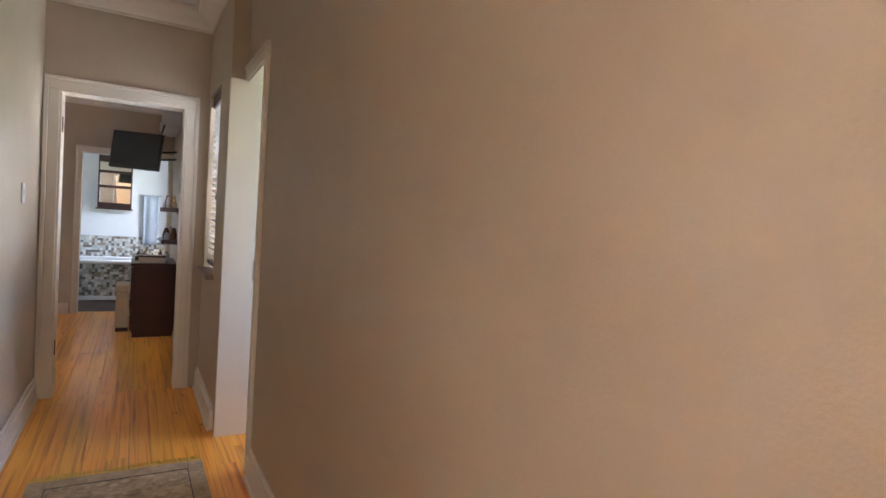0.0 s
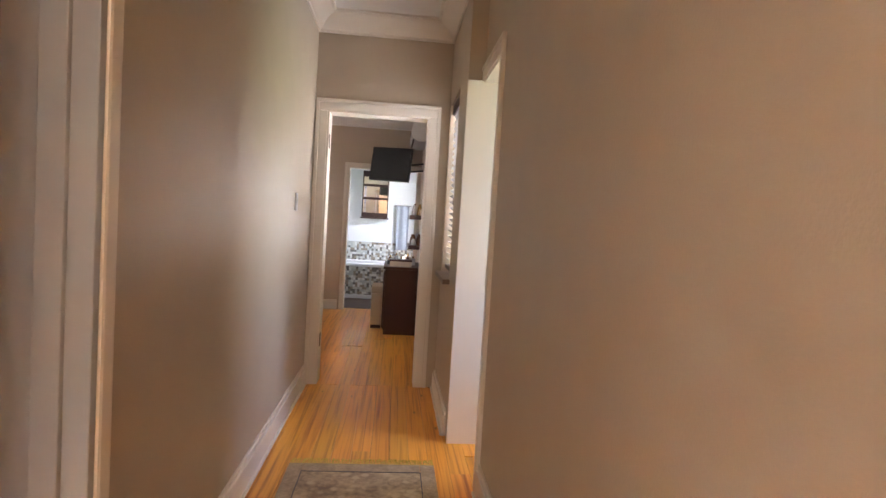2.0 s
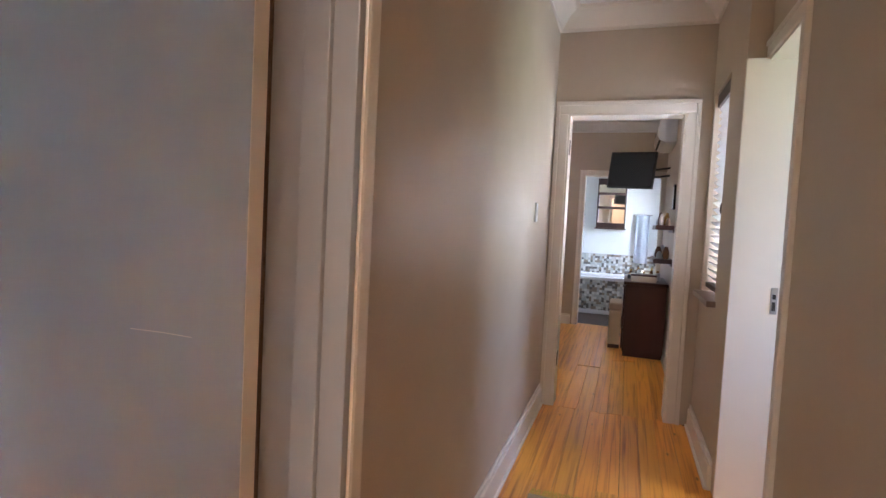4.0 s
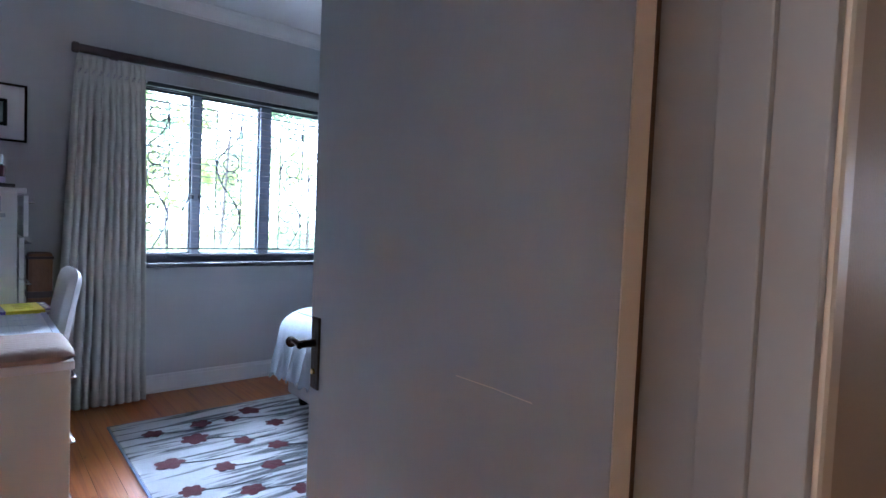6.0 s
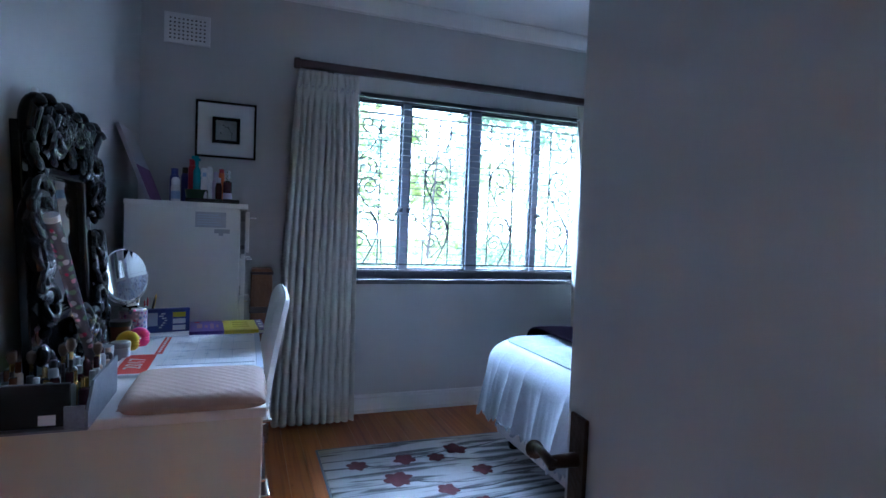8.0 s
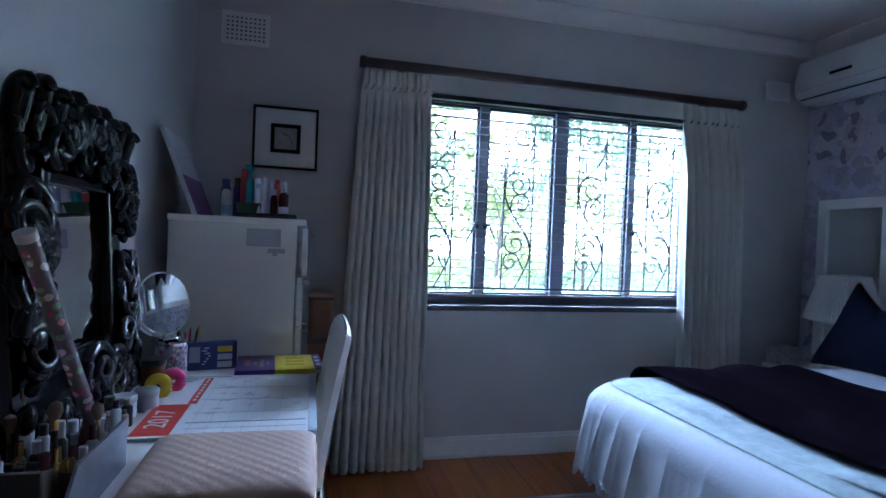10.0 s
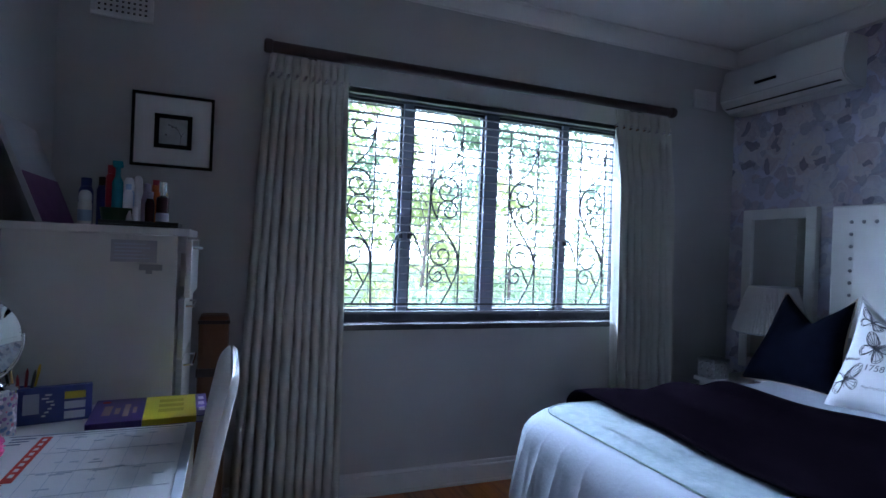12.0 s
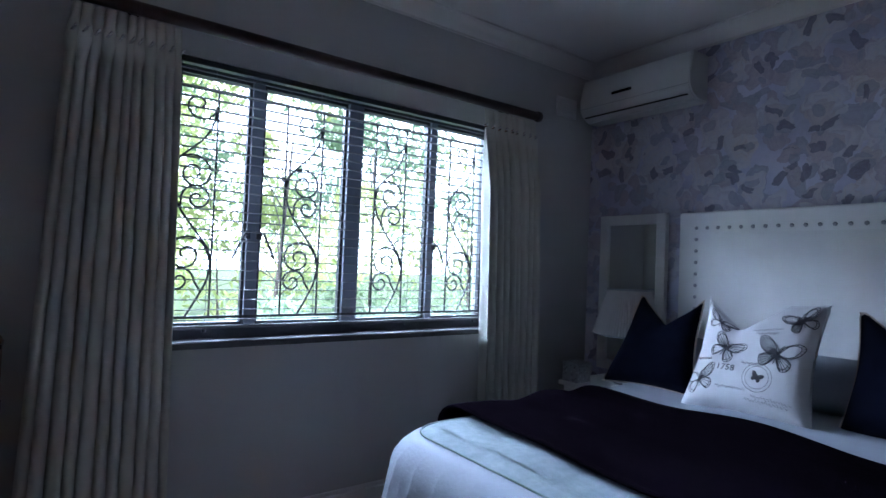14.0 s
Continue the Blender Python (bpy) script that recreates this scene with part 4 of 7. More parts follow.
def rounded(t):
    """Outline of the bed as seen from above, t in 0..1 from the head round the foot to the head."""
    r = 0.20
    w, l0, l1 = hw + 0.01, -hl - 0.055, hl
    segs = [("l", (-w, l1), (-w, l0 + r)), ("a", (-w + r, l0 + r), 180), ("l", (-w + r, l0), (w - r, l0)), ("a", (w - r, l0 + r), 270), ("l", (w, l0 + r), (w, l1))]
    lens = [l1 - l0 - r, r * 1.5708, 2 * w - 2 * r, r * 1.5708, l1 - l0 - r]
    d = t * sum(lens)
    for s, ln in zip(segs, lens):
        if d <= ln or s is segs[-1]:
            k = min(1, d / ln)
            if s[0] == "l":
                a, b = Vector(s[1]), Vector(s[2])
                p = a + (b - a) * k
                tn = (b - a).normalized()
                return p.x, p.y, tn.y, -tn.x, d
            an = radians(s[2] + 90 * k)
            return s[1][0] + r * math.cos(an), s[1][1] + r * math.sin(an), math.cos(an), math.sin(an), d
        d -= ln


bm = bmesh.new()
inset = 0.125


def quilt(u, v):
    """Top of the comforter, padded between stitched channels."""
    x, y = -hw + inset + (2 * hw - 2 * inset) * u, -hl - 0.045 + inset + (2 * hl + 0.045 - inset) * v
    puff = (abs(math.sin((y + hl) * 9.5)) * abs(math.sin((x + hw) * 8.7))) ** 0.5
    return (x, y, bed_top(x, y) + 0.001 + 0.012 * puff)


sheet(bm, quilt, 80, 90)
part("top_panel", bm, M["sage"], comf, smooth=True)
tot = 4 * hl + 2 * hw


def skirt(u, v):
    x, y, nx, ny, d = rounded(u)
    if abs(nx) + abs(ny) < 0.1:
        nx = -1
    if (x * nx + y * ny) < 0:
        nx, ny = -nx, -ny
    s = u * tot
    g = 0.9 - 1.5 * abs(math.sin(s * 24 + 2.6 * math.sin(s * 3.1 + 1))) ** 0.5 * 0.55 - 0.28 * (0.5 + 0.5 * math.sin(s * 3.7)) * abs(math.sin(s * 43 + 3 * math.sin(s * 7))) ** 0.6 + 0.3 * math.sin(s * 9 + 1)
    drop = max(0.0, v - 0.3) / 0.7
    if v < 0.3:
        a = v / 0.3 * math.pi / 2
        off, z = -0.175 + 0.23 * math.sin(a), BZ + 0.010 - 0.14 * (1 - math.cos(a))
        tuck = max(0.0, 1 - v / 0.1)
        z += tuck * (bed_top(x + nx * off, y + ny * off) + 0.004 - z)
    else:
        off, z = 0.055 + 0.035 * drop, BZ + 0.010 - 0.14 - 0.26 * drop
    off += 0.042 * g * (0.14 * min(1, v / 0.3) + drop ** 0.7)
    if drop > 0.95:
        z += 0.012 * math.sin(s * 190) + 0.010 * math.sin(s * 83 + 2) + 0.012 * math.sin(s * 9)
    return (x + nx * off, y + ny * off, z)


EDGE = 0.105                             # where the stitched piping runs
bm = bmesh.new()
sheet(bm, lambda u, v: skirt(u, EDGE * v), 300, 6)
part("border", bm, M["sage"], comf, smooth=True)
bm = bmesh.new()
sheet(bm, lambda u, v: skirt(u, EDGE + (1 - EDGE) * v), 900, 20)
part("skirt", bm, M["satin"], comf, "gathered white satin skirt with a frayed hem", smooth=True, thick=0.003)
bm = bmesh.new()
tube(bm, [(p[0], p[1], p[2] + 0.002) for p in (skirt(k / 300, EDGE) for k in range(301))], 0.0045, 5)
part("piping", bm, mat("grey_green_piping", (0.16, 0.22, 0.20), 0.7), comf, "thin dark green stitched piping")

# throw across the bed
throw = thing("throw", (BCX, 0, 0), "black plum woven throw laid across the bed", "throw")


def throw_fn(u, v):
    y = -1.775 + 0.02 * math.sin(4 * u + 1) + (0.85 + 0.03 * math.sin(3 * u)) * v
    s = (u - 0.5) * (2 * hw + 0.62)
    w = hw + 0.035
    if abs(s) < w - 0.08:
        x, z = s, bed_top(s, y - BCY) + 0.032
    else:
        e = min((abs(s) - (w - 0.08)) / 0.16, 1)
        ex = max(0, abs(s) - (w + 0.08))
        x = math.copysign(w - 0.08 + 0.13 * math.sin(e * math.pi / 2) + 0.05 * ex, s)
        z = BZ + 0.032 - 0.11 * (1 - math.cos(e * math.pi / 2)) - ex + 0.01 * math.sin(14 * y)
    return (x, y, z + 0.006 * math.sin(11 * y + 3 * u) * math.sin(9 * u) + (0.006 * math.sin(20 * y)))


bm = bmesh.new()
sheet(bm, throw_fn, 60, 34)
part("cloth", bm, M["plum"], throw, smooth=True, thick=0.012)
for v in (0.0, 1.0):
    bm = bmesh.new()
    tube(bm, [throw_fn(k / 60, v) for k in range(61)], 0.007, 6)
    part("hem", bm, M["plum"], throw, "thick rolled hem", smooth=True)
# white fold of bedding between throw and cushions
bm = bmesh.new()
sheet(bm, lambda u, v: ((u - 0.5) * (2 * hw - 0.02), 0.12 + 0.78 * v, bed_top((u - 0.5) * 2 * hw, 0.12 + 0.78 * v) + 0.021 + 0.004 * math.sin(13 * v + 5 * u)), 30, 20)
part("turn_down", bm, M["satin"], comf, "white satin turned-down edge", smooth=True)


# ---- cushions ----
def cushion_surface(side, w, h, fat, chop, taper=0.0, shear=0.0, dent=0.06):
    """Point on a cushion that stands on its lower edge: a, b in -1..1; side +1 front, -1 back."""
    def fn(a, b, lift=0.0):
        pinch_x = 1 - 0.09 * (1 - b * b)
        pinch_z = 1 - 0.07 * (1 - a * a)
        x = a * w / 2 * pinch_x * (1 - taper * (b + 1) / 2) + shear * w * (b + 1) / 2
        z = h / 2 + b * h / 2 * pinch_z
        if b > 0:
            z -= chop * max(0.0, 1 - abs(a - dent) / (1 - abs(dent))) ** 0.9 * b ** 2 * h
            x += 0.012 * a * b
        t = fat * max(0.0, (1 - a ** 4) * (1 - b ** 4)) ** 0.55 * (1 - 0.22 * b)
        t *= 1 - (0.55 * chop / 0.2) * math.exp(-((a - dent) / 0.22) ** 2) * max(0, b) if chop else 1
        t += 0.004 * math.sin(9 * a + 4 * b) * (1 - a * a) * (1 - b * b)
        return Vector((x, -side * (t / 2 + lift), z))
    return fn


def cushion(name, at, w, h, fat, chop, lean, turn, front, back, label, taper=0.0, shear=0.0, dent=0.06):
    ob = thing(name, at, label, "cushion", "cushions on the bed")
    ob.matrix_world = pose(*at, -lean, 0, turn)
    f, bk = cushion_surface(1, w, h, fat, chop, taper, shear, dent), cushion_surface(-1, w, h, fat, chop, taper, shear, dent)
    bm = bmesh.new()
    sheet(bm, lambda u, v: f(2 * u - 1, 2 * v - 1), 30, 30)
    part("front", bm, front, ob, smooth=80)
    bm = bmesh.new()
    sheet(bm, lambda u, v: bk(2 * u - 1, 2 * v - 1), 30, 30)
    part("back", bm, back, ob, smooth=80)
    rim = [f(-1 + 2 * k / 24, -1) for k in range(25)] + [f(1, -1 + 2 * k / 24) for k in range(1, 25)] + [f(1 - 2 * k / 24, 1) for k in range(1, 25)] + [f(-1, 1 - 2 * k / 24) for k in range(1, 24)]
    bm = bmesh.new()
    tube(bm, rim, 0.005, 6, closed=True)
    part("piping", bm, back, ob, smooth=True)
    return ob, f


M["beige_cloth"] = mat("beige_linen", (0.50, 0.42, 0.34), 0.9, var=0.1, scale=20)
M["print"] = mat("cream_printed_linen", (0.70, 0.70, 0.72), 0.85, var=0.08, scale=14, bump=0.25, bscale=260)
M["ink"] = mat("charcoal_ink", (0.10, 0.10, 0.12), 0.9, var=0.3, scale=60)
M["ink_pale"] = mat("grey_ink", (0.30, 0.30, 0.33), 0.9, var=0.3, scale=60)
cushion("cushion", (-3.135, -0.53, BZ + 0.005), 0.50, 0.52, 0.17, 0.30, 22, 10, M["navy"], M["beige_cloth"], "navy velvet cushion with a pressed-in top, beige back", 0.36, 0.10)
cushion("cushion", (-2.02, -0.53, BZ + 0.005), 0.50, 0.52, 0.17, 0.30, 22, -6, M["navy"], M["beige_cloth"], "navy velvet cushion with a pressed-in top, beige back")
bfly, bf = cushion("cushion", (-2.575, -0.68, BZ + 0.008), 0.53, 0.55, 0.17, 0.26, 24, 4, M["print"], M["print"], "cream linen cushion printed with charcoal butterflies and the number 1758", 0.10, 0.03, -0.3)


def on_cushion(lines, name, material, r, parent, label=""):
    bm = bmesh.new()
    for ln in lines:
        tube(bm, [bf(max(-0.97, min(0.97, a)), max(-0.97, min(0.97, b)), 0.0012) for a, b in ln], r, 4)
    return part(name, bm, material, parent, label)


def butterfly(cx, cz, s, turn, fill):
    """Outline, veins and body of a butterfly as lines on the cushion."""
    up = [(0, 0.05), (0.25, 0.5), (0.75, 0.85), (1.1, 0.8), (1.05, 0.45), (0.85, 0.15), (0.5, -0.02), (0, 0.0)]
    lo = [(0, 0.0), (0.5, -0.05), (0.78, -0.25), (0.72, -0.6), (0.45, -0.75), (0.2, -0.5), (0, -0.1)]
    ls = []
    for sgn in (-1, 1):
        for shape in (up, lo):
            sm = smooth_line(shape, 4)
            ls.append([(sgn * x, y) for x, y in sm])
            ls.append([(sgn * x * 0.86, y * 0.86) for x, y in sm[4:-3]])
            for j in range(4, len(sm) - 3, 3 if not fill else 2):
                ls.append([(0, 0), (sgn * sm[j][0], sm[j][1])])
    ls.append([(0, 0.25), (0, -0.5)])
    ls.append([(0, 0.25), (0.2, 0.55)])
    ls.append([(0, 0.25), (-0.2, 0.55)])
    c, n = math.cos(radians(turn)), math.sin(radians(turn))
    return [[(cx + s * (x * c - y * n), cz + s * (x * n + y * c)) for x, y in ln] for ln in ls]


for cx, cz, s, turn, fill in ((-0.40, 0.02, 0.29, -25, False), (0.50, 0.02, 0.33, -10, True), (-0.72, -0.58, 0.27, 20, False), (-0.62, 0.62, 0.26, -10, False), (0.74, 0.66, 0.24, 30, True), (0.26, -0.42, 0.09, -20, True)):
    on_cushion(butterfly(cx, cz, s, turn, fill), "butterfly_print", M["ink"], 0.0016 if fill else 0.0013, bfly, "printed charcoal butterfly")
on_cushion([[(0.26 + 0.24 * math.cos(a / 8), -0.42 + 0.24 * math.sin(a / 8)) for a in range(51)], [(0.26 + 0.19 * math.cos(a / 8), -0.42 + 0.19 * math.sin(a / 8)) for a in range(51)]], "stamp_print", M["ink_pale"], 0.0011, bfly, "printed round postmark")
rng = random.Random(4)
scr = []
for x0, x1, z in ((0.0, 0.5, 0.48), (0.08, 0.45, 0.40), (-0.9, -0.6, -0.2), (-0.4, 0.1, -0.66), (0.2, 0.8, -0.74), (0.1, 0.75, -0.80), (-0.05, 0.3, -0.2)):
    scr.append([(x0 + (x1 - x0) * k / 40, z + 0.022 * math.sin(k * 1.9) + 0.01 * math.sin(k * 0.7)) for k in range(41)])
for ln in scr:
    on_cushion([ln], "script_print", M["ink_pale"], 0.0010, bfly, "unreadable printed handwriting")


def text_mesh(body, size, extrude=0.0):
    cu = bpy.data.curves.new("text", "FONT")
    cu.body, cu.size, cu.align_x, cu.align_y, cu.extrude = body, size, "CENTER", "CENTER", extrude
    ob = bpy.data.objects.new("text", cu)
    me = bpy.data.meshes.new_from_object(ob)
    bpy.data.objects.remove(ob)
    return me


def written(name, body, size, m, material, parent, label=""):
    """Lettering lying in its local xy plane."""
    me = text_mesh(body, size, 0.0004)
    me.materials.append(material)
    ob = new(name, me)
    ob.parent = parent
    ob.matrix_local = m
    return tagged(ob, label)


me = text_mesh("1758", 0.15)
for v in me.vertices:
    v.co = bf(-0.30 + v.co.x * 1.1, -0.33 + v.co.y, 0.0022)
me.materials.append(M["ink"])
num = new("number_print", me)
num.parent = bfly

# pillow behind the cushions
pil = thing("pillow", (-2.57, -0.26, BZ + 0.004), "white cotton pillow standing against the headboard", "pillow")
f1, f2 = cushion_surface(1, 1.15, 0.28, 0.14, 0), cushion_surface(-1, 1.15, 0.28, 0.14, 0)
bm = bmesh.new()
sheet(bm, lambda u, v: f1(2 * u - 1, 2 * v - 1), 24, 16)
sheet(bm, lambda u, v: f2(2 * u - 1, 2 * v - 1), 24, 16)
bmesh.ops.remove_doubles(bm, verts=bm.verts, dist=0.0005)
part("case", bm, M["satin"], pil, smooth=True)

# ---- bedside ----
stand = thing("nightstand", (-3.50, -0.32, 0), "white bedside table beside the bed", "nightstand")
part("top", boxes(((-0.21, -0.25, 0.575), (0.21, 0.25, 0.6)), bevel=0.004), M["white"], stand)
part("body", boxes(((-0.19, -0.22, 0.12), (0.19, 0.24, 0.574)), bevel=0.004), M["white"], stand)
for z0, z1 in ((0.14, 0.34), (0.355, 0.56)):
    dr = part("drawer", boxes(((-0.175, -0.238, z0), (0.175, -0.221, z1)), bevel=0.003), M["white"], stand)
    bm = bmesh.new()
    lathe(bm, [(0.008, 0), (0.008, 0.012), (0.014, 0.018), (0.012, 0.026), (0, 0.028)], 12)
    bmesh.ops.rotate(bm, verts=bm.verts, matrix=Euler((radians(90), 0, 0)).to_matrix())
    part("knob", bm, M["chrome"], dr, smooth=True, at=(0, -0.238, (z0 + z1) / 2))
for x in (-0.17, 0.17):
    for y in (-0.2, 0.22):
        part("leg", boxes(((x - 0.018, y - 0.018, 0), (x + 0.018, y + 0.018, 0.12)), bevel=0.004), M["white"], stand)

lampob = thing("table_lamp", (-3.44, -0.27, 0.6), "table lamp with a pleated white fabric shade, unlit", "table lamp")
bm = bmesh.new()
lathe(bm, [(0.075, 0), (0.078, 0.012), (0.05, 0.025), (0.022, 0.05), (0.03, 0.1), (0.038, 0.15), (0.022, 0.21), (0.012, 0.25), (0.012, 0.36)], 20)
part("base", bm, M["trim_cool"], lampob, smooth=True)
bm = bmesh.new()
n = 72
sheet(bm, lambda u, v: ((0.205 - 0.082 * v + (0.0035 if int(round(u * n * 2)) % 2 else -0.0035)) * math.cos(2 * math.pi * u), (0.205 - 0.082 * v + (0.0035 if int(round(u * n * 2)) % 2 else -0.0035)) * math.sin(2 * math.pi * u), 0.295 + 0.275 * v), n * 2, 4, True)
part("shade", bm, mat("white_pleated_shade", (0.56, 0.55, 0.55), 0.85, var=0.06, scale=30), lampob, "pleated white fabric shade", thick=0.0015)
for z, r in ((0.297, 0.205), (0.567, 0.124)):
    bm = bmesh.new()
    tube(bm, [(r * math.cos(k * math.pi / 20), r * math.sin(k * math.pi / 20), z) for k in range(40)], 0.004, 6, closed=True)
    part("shade_rim", bm, M["satin"], lampob)
tb = thing("tissue_box", (-3.63, -0.50, 0.6), "small grey patterned box on the bedside table", "box")
part("body", boxes(((-0.06, -0.06, 0), (0.06, 0.06, 0.10)), bevel=0.006), speckle("grey_patterned_card", (0.40, 0.40, 0.42), [(0.2, 0.2, 0.22), (0.6, 0.6, 0.62)], 60, 0.3), tb)
part("lid", boxes(((-0.063, -0.063, 0.101), (0.063, 0.063, 0.118)), bevel=0.004), M["brushed"], tb)

wm = thing("wall_mirror", (-3.575, NY - 0.012, 0.62), "tall wall mirror in a pale painted frame behind the lamp", "mirror")
mw, mh = 0.245, 1.03
part("frame", boxes(((-mw, -0.03, 0), (-mw + 0.065, 0.01, mh)), ((mw - 0.065, -0.03, 0), (mw, 0.01, mh)), ((-mw + 0.065, -0.03, mh - 0.065), (mw - 0.065, 0.01, mh)), ((-mw + 0.065, -0.03, 0), (mw - 0.065, 0.01, 0.065)), bevel=0.006), M["leather"], wm)
part("glass", boxes(((-mw + 0.06, -0.014, 0.06), (mw - 0.06, -0.004, mh - 0.06))), M["mirror"], wm, "silvered mirror glass")

# ---- air conditioner, vents, picture ----
M["ac"] = mat("aged_white_plastic", (0.66, 0.67, 0.66), 0.4, var=0.06, scale=6)
M["slot"] = mat("dark_vent_shadow", (0.02, 0.02, 0.022), 0.8)


def air_con(at, width, height, depth, turn, label):
    ob = thing("air_conditioner", at, label, "air conditioner", turn=turn)
    w, h, d = width / 2, height, depth
    prof = [(0, 0), (-d * 0.55, 0.0), (-d * 0.86, h * 0.10), (-d, h * 0.26), (-d * 0.98, h * 0.5), (-d * 0.84, h * 0.97), (-d * 0.78, h), (0, h)]
    bm = bmesh.new()
    ends = [[bm.verts.new((x, y, z)) for y, z in prof] for x in (-w, w)]
    for k in range(len(prof)):
        j = (k + 1) % len(prof)
        bm.faces.new((ends[0][k], ends[0][j], ends[1][j], ends[1][k]))
    bm.faces.new(ends[0])
    bm.faces.new(list(reversed(ends[1])))
    bmesh.ops.bevel(bm, geom=[e for e in bm.edges], offset=0.008, segments=2, affect="EDGES")
    part("housing", bm, M["ac"], ob, smooth=30)
    lou = part("louvre", boxes(((-w * 0.93, -d * 0.90, h * 0.08), (w * 0.93, -d * 0.62, h * 0.095)), bevel=0.003), M["slot"], ob, "dark air outlet flap")
    part("seam", boxes(((-w * 0.985, -d * 1.006, h * 0.275), (w * 0.985, -d * 0.99, h * 0.284))), M["lining"], ob)
    part("display", boxes(((-w * 0.35, -d * 1.0, h * 0.46), (w * 0.02, -d * 0.975, h * 0.525)), bevel=0.003), M["black"], ob, "small black display window")
    part("outlet_lip", boxes(((-w * 0.97, -d * 0.62, -0.004), (w * 0.97, -d * 0.2, 0.012)), bevel=0.003), M["ac"], ob)
    return ob


air_con((-3.50, NY - 0.005, 2.29), 0.79, 0.285, 0.205, 0, "white wall-mounted split air conditioner above the bed corner")


def vent(at, w, h, nx, nz, label):
    ob = thing("wall_vent", at, label, "vent", "wall air vents")
    part("backing", boxes(((0.0, -w / 2 + 0.012, 0.012), (0.004, w / 2 - 0.012, h - 0.012))), M["slot"], ob)
    part("frame", boxes(((0, -w / 2, 0), (0.016, w / 2, 0.02)), ((0, -w / 2, h - 0.02), (0.016, w / 2, h)), ((0, -w / 2, 0.02), (0.016, -w / 2 + 0.02, h - 0.02)), ((0, w / 2 - 0.02, 0.02), (0.016, w / 2, h - 0.02)), bevel=0.003), M["trim_cool"], ob)
    iw, ih = w - 0.04, h - 0.04
    for k in range(nx + 1):
        y = -iw / 2 + iw * k / nx
        part("bar", boxes(((0.004, y - iw / nx * 0.26, 0.02), (0.011, y + iw / nx * 0.26, h - 0.02))), M["trim_cool"], ob)
    for k in range(nz + 1):
        z = 0.02 + ih * k / nz
        part("bar", boxes(((0.0045, -iw / 2, z - ih / nz * 0.26), (0.0115, iw / 2, z + ih / nz * 0.26))), M["trim_cool"], ob)
    return ob


vent((WX, -3.742, 2.275), 0.245, 0.175, 9, 6, "white plaster air vent with rows of holes, near the wall corner")
vent((WX, -0.315, 2.32), 0.19, 0.13, 8, 5, "white plaster air vent with rows of holes, beside the air conditioner")

pic = thing("picture", (WX + 0.004, -3.519, 1.63), "small framed print, wide white mat, thin black frame", "picture")
pw, ph_ = 0.170, 0.335
part("frame", boxes(((0, -pw, 0), (0.024, -pw + 0.013, ph_)), ((0, pw - 0.013, 0), (0.024, pw, ph_)), ((0, -pw + 0.013, 0), (0.024, pw - 0.013, 0.013)), ((0, -pw + 0.013, ph_ - 0.013), (0.024, pw - 0.013, ph_)), bevel=0.002), M["black"], pic)
part("mat", boxes(((0.002, -pw + 0.012, 0.012), (0.010, pw - 0.012, ph_ - 0.012))), mat("white_mat_board", (0.78, 0.78, 0.78), 0.9), pic, "white mat board")
part("inner_frame", boxes(((0.010, -0.078, 0.088), (0.016, -0.058, 0.244)), ((0.010, 0.058, 0.088), (0.016, 0.078, 0.244)), ((0.010, -0.058, 0.088), (0.016, 0.058, 0.108)), ((0.010, -0.058, 0.224), (0.016, 0.058, 0.244)), bevel=0.001), M["black"], pic)
part("print", boxes(((0.010, -0.058, 0.108), (0.012, 0.058, 0.224))), mat("pale_grey_print", (0.45, 0.45, 0.43), 0.8, var=0.3, scale=30), pic)
bm = bmesh.new()
tube(bm, [(0.0135, 0.03, 0.112), (0.0135, 0.032, 0.15), (0.0135, 0.015, 0.18), (0.0135, -0.015, 0.195)], 0.0014, 5)
tube(bm, [(0.0135, 0.03, 0.14), (0.0135, 0.045, 0.17)], 0.001, 5)
for y, z in ((-0.018, 0.196), (-0.005, 0.188), (0.01, 0.186), (-0.03, 0.15)):
    lathe(bm, [(0.0, -0.005), (0.005, 0), (0, 0.005)], 8, (0.0135, y, z))
part("drawing", bm, M["ink"], pic, "thin ink drawing of a twig")

# ---- carpet ----
carpet = thing("carpet", (-2.45, -2.15, 0.0), "off-white pile carpet with black streaks and dark red blossoms", "carpet")
cx0, cx1, cy0, cy1 = -3.395 + 2.45, -1.55 + 2.45, -3.005 + 2.15, -0.9 + 2.15
part("carpet_body", boxes(((cx0 + 0.012, cy0 + 0.012, 0.0005), (cx1 - 0.012, cy1 - 0.012, 0.011)), bevel=0.004), M["pile"], carpet)
M["binding"] = mat("blue_grey_binding", (0.22, 0.26, 0.36), 0.9, var=0.15, scale=60, bump=0.3)
for lo, hi in (((cx0, cy0, 0.0005), (cx0 + 0.0115, cy1, 0.009)), ((cx1 - 0.0115, cy0, 0.0005), (cx1, cy1, 0.009)), ((cx0 + 0.012, cy0, 0.0005), (cx1 - 0.012, cy0 + 0.0115, 0.009)), ((cx0 + 0.012, cy1 - 0.0115, 0.0005), (cx1 - 0.012, cy1, 0.009))):
    part("binding", boxes((lo, hi), bevel=0.003), M["binding"], carpet, "blue-grey woven edge binding")
rng = random.Random(21)
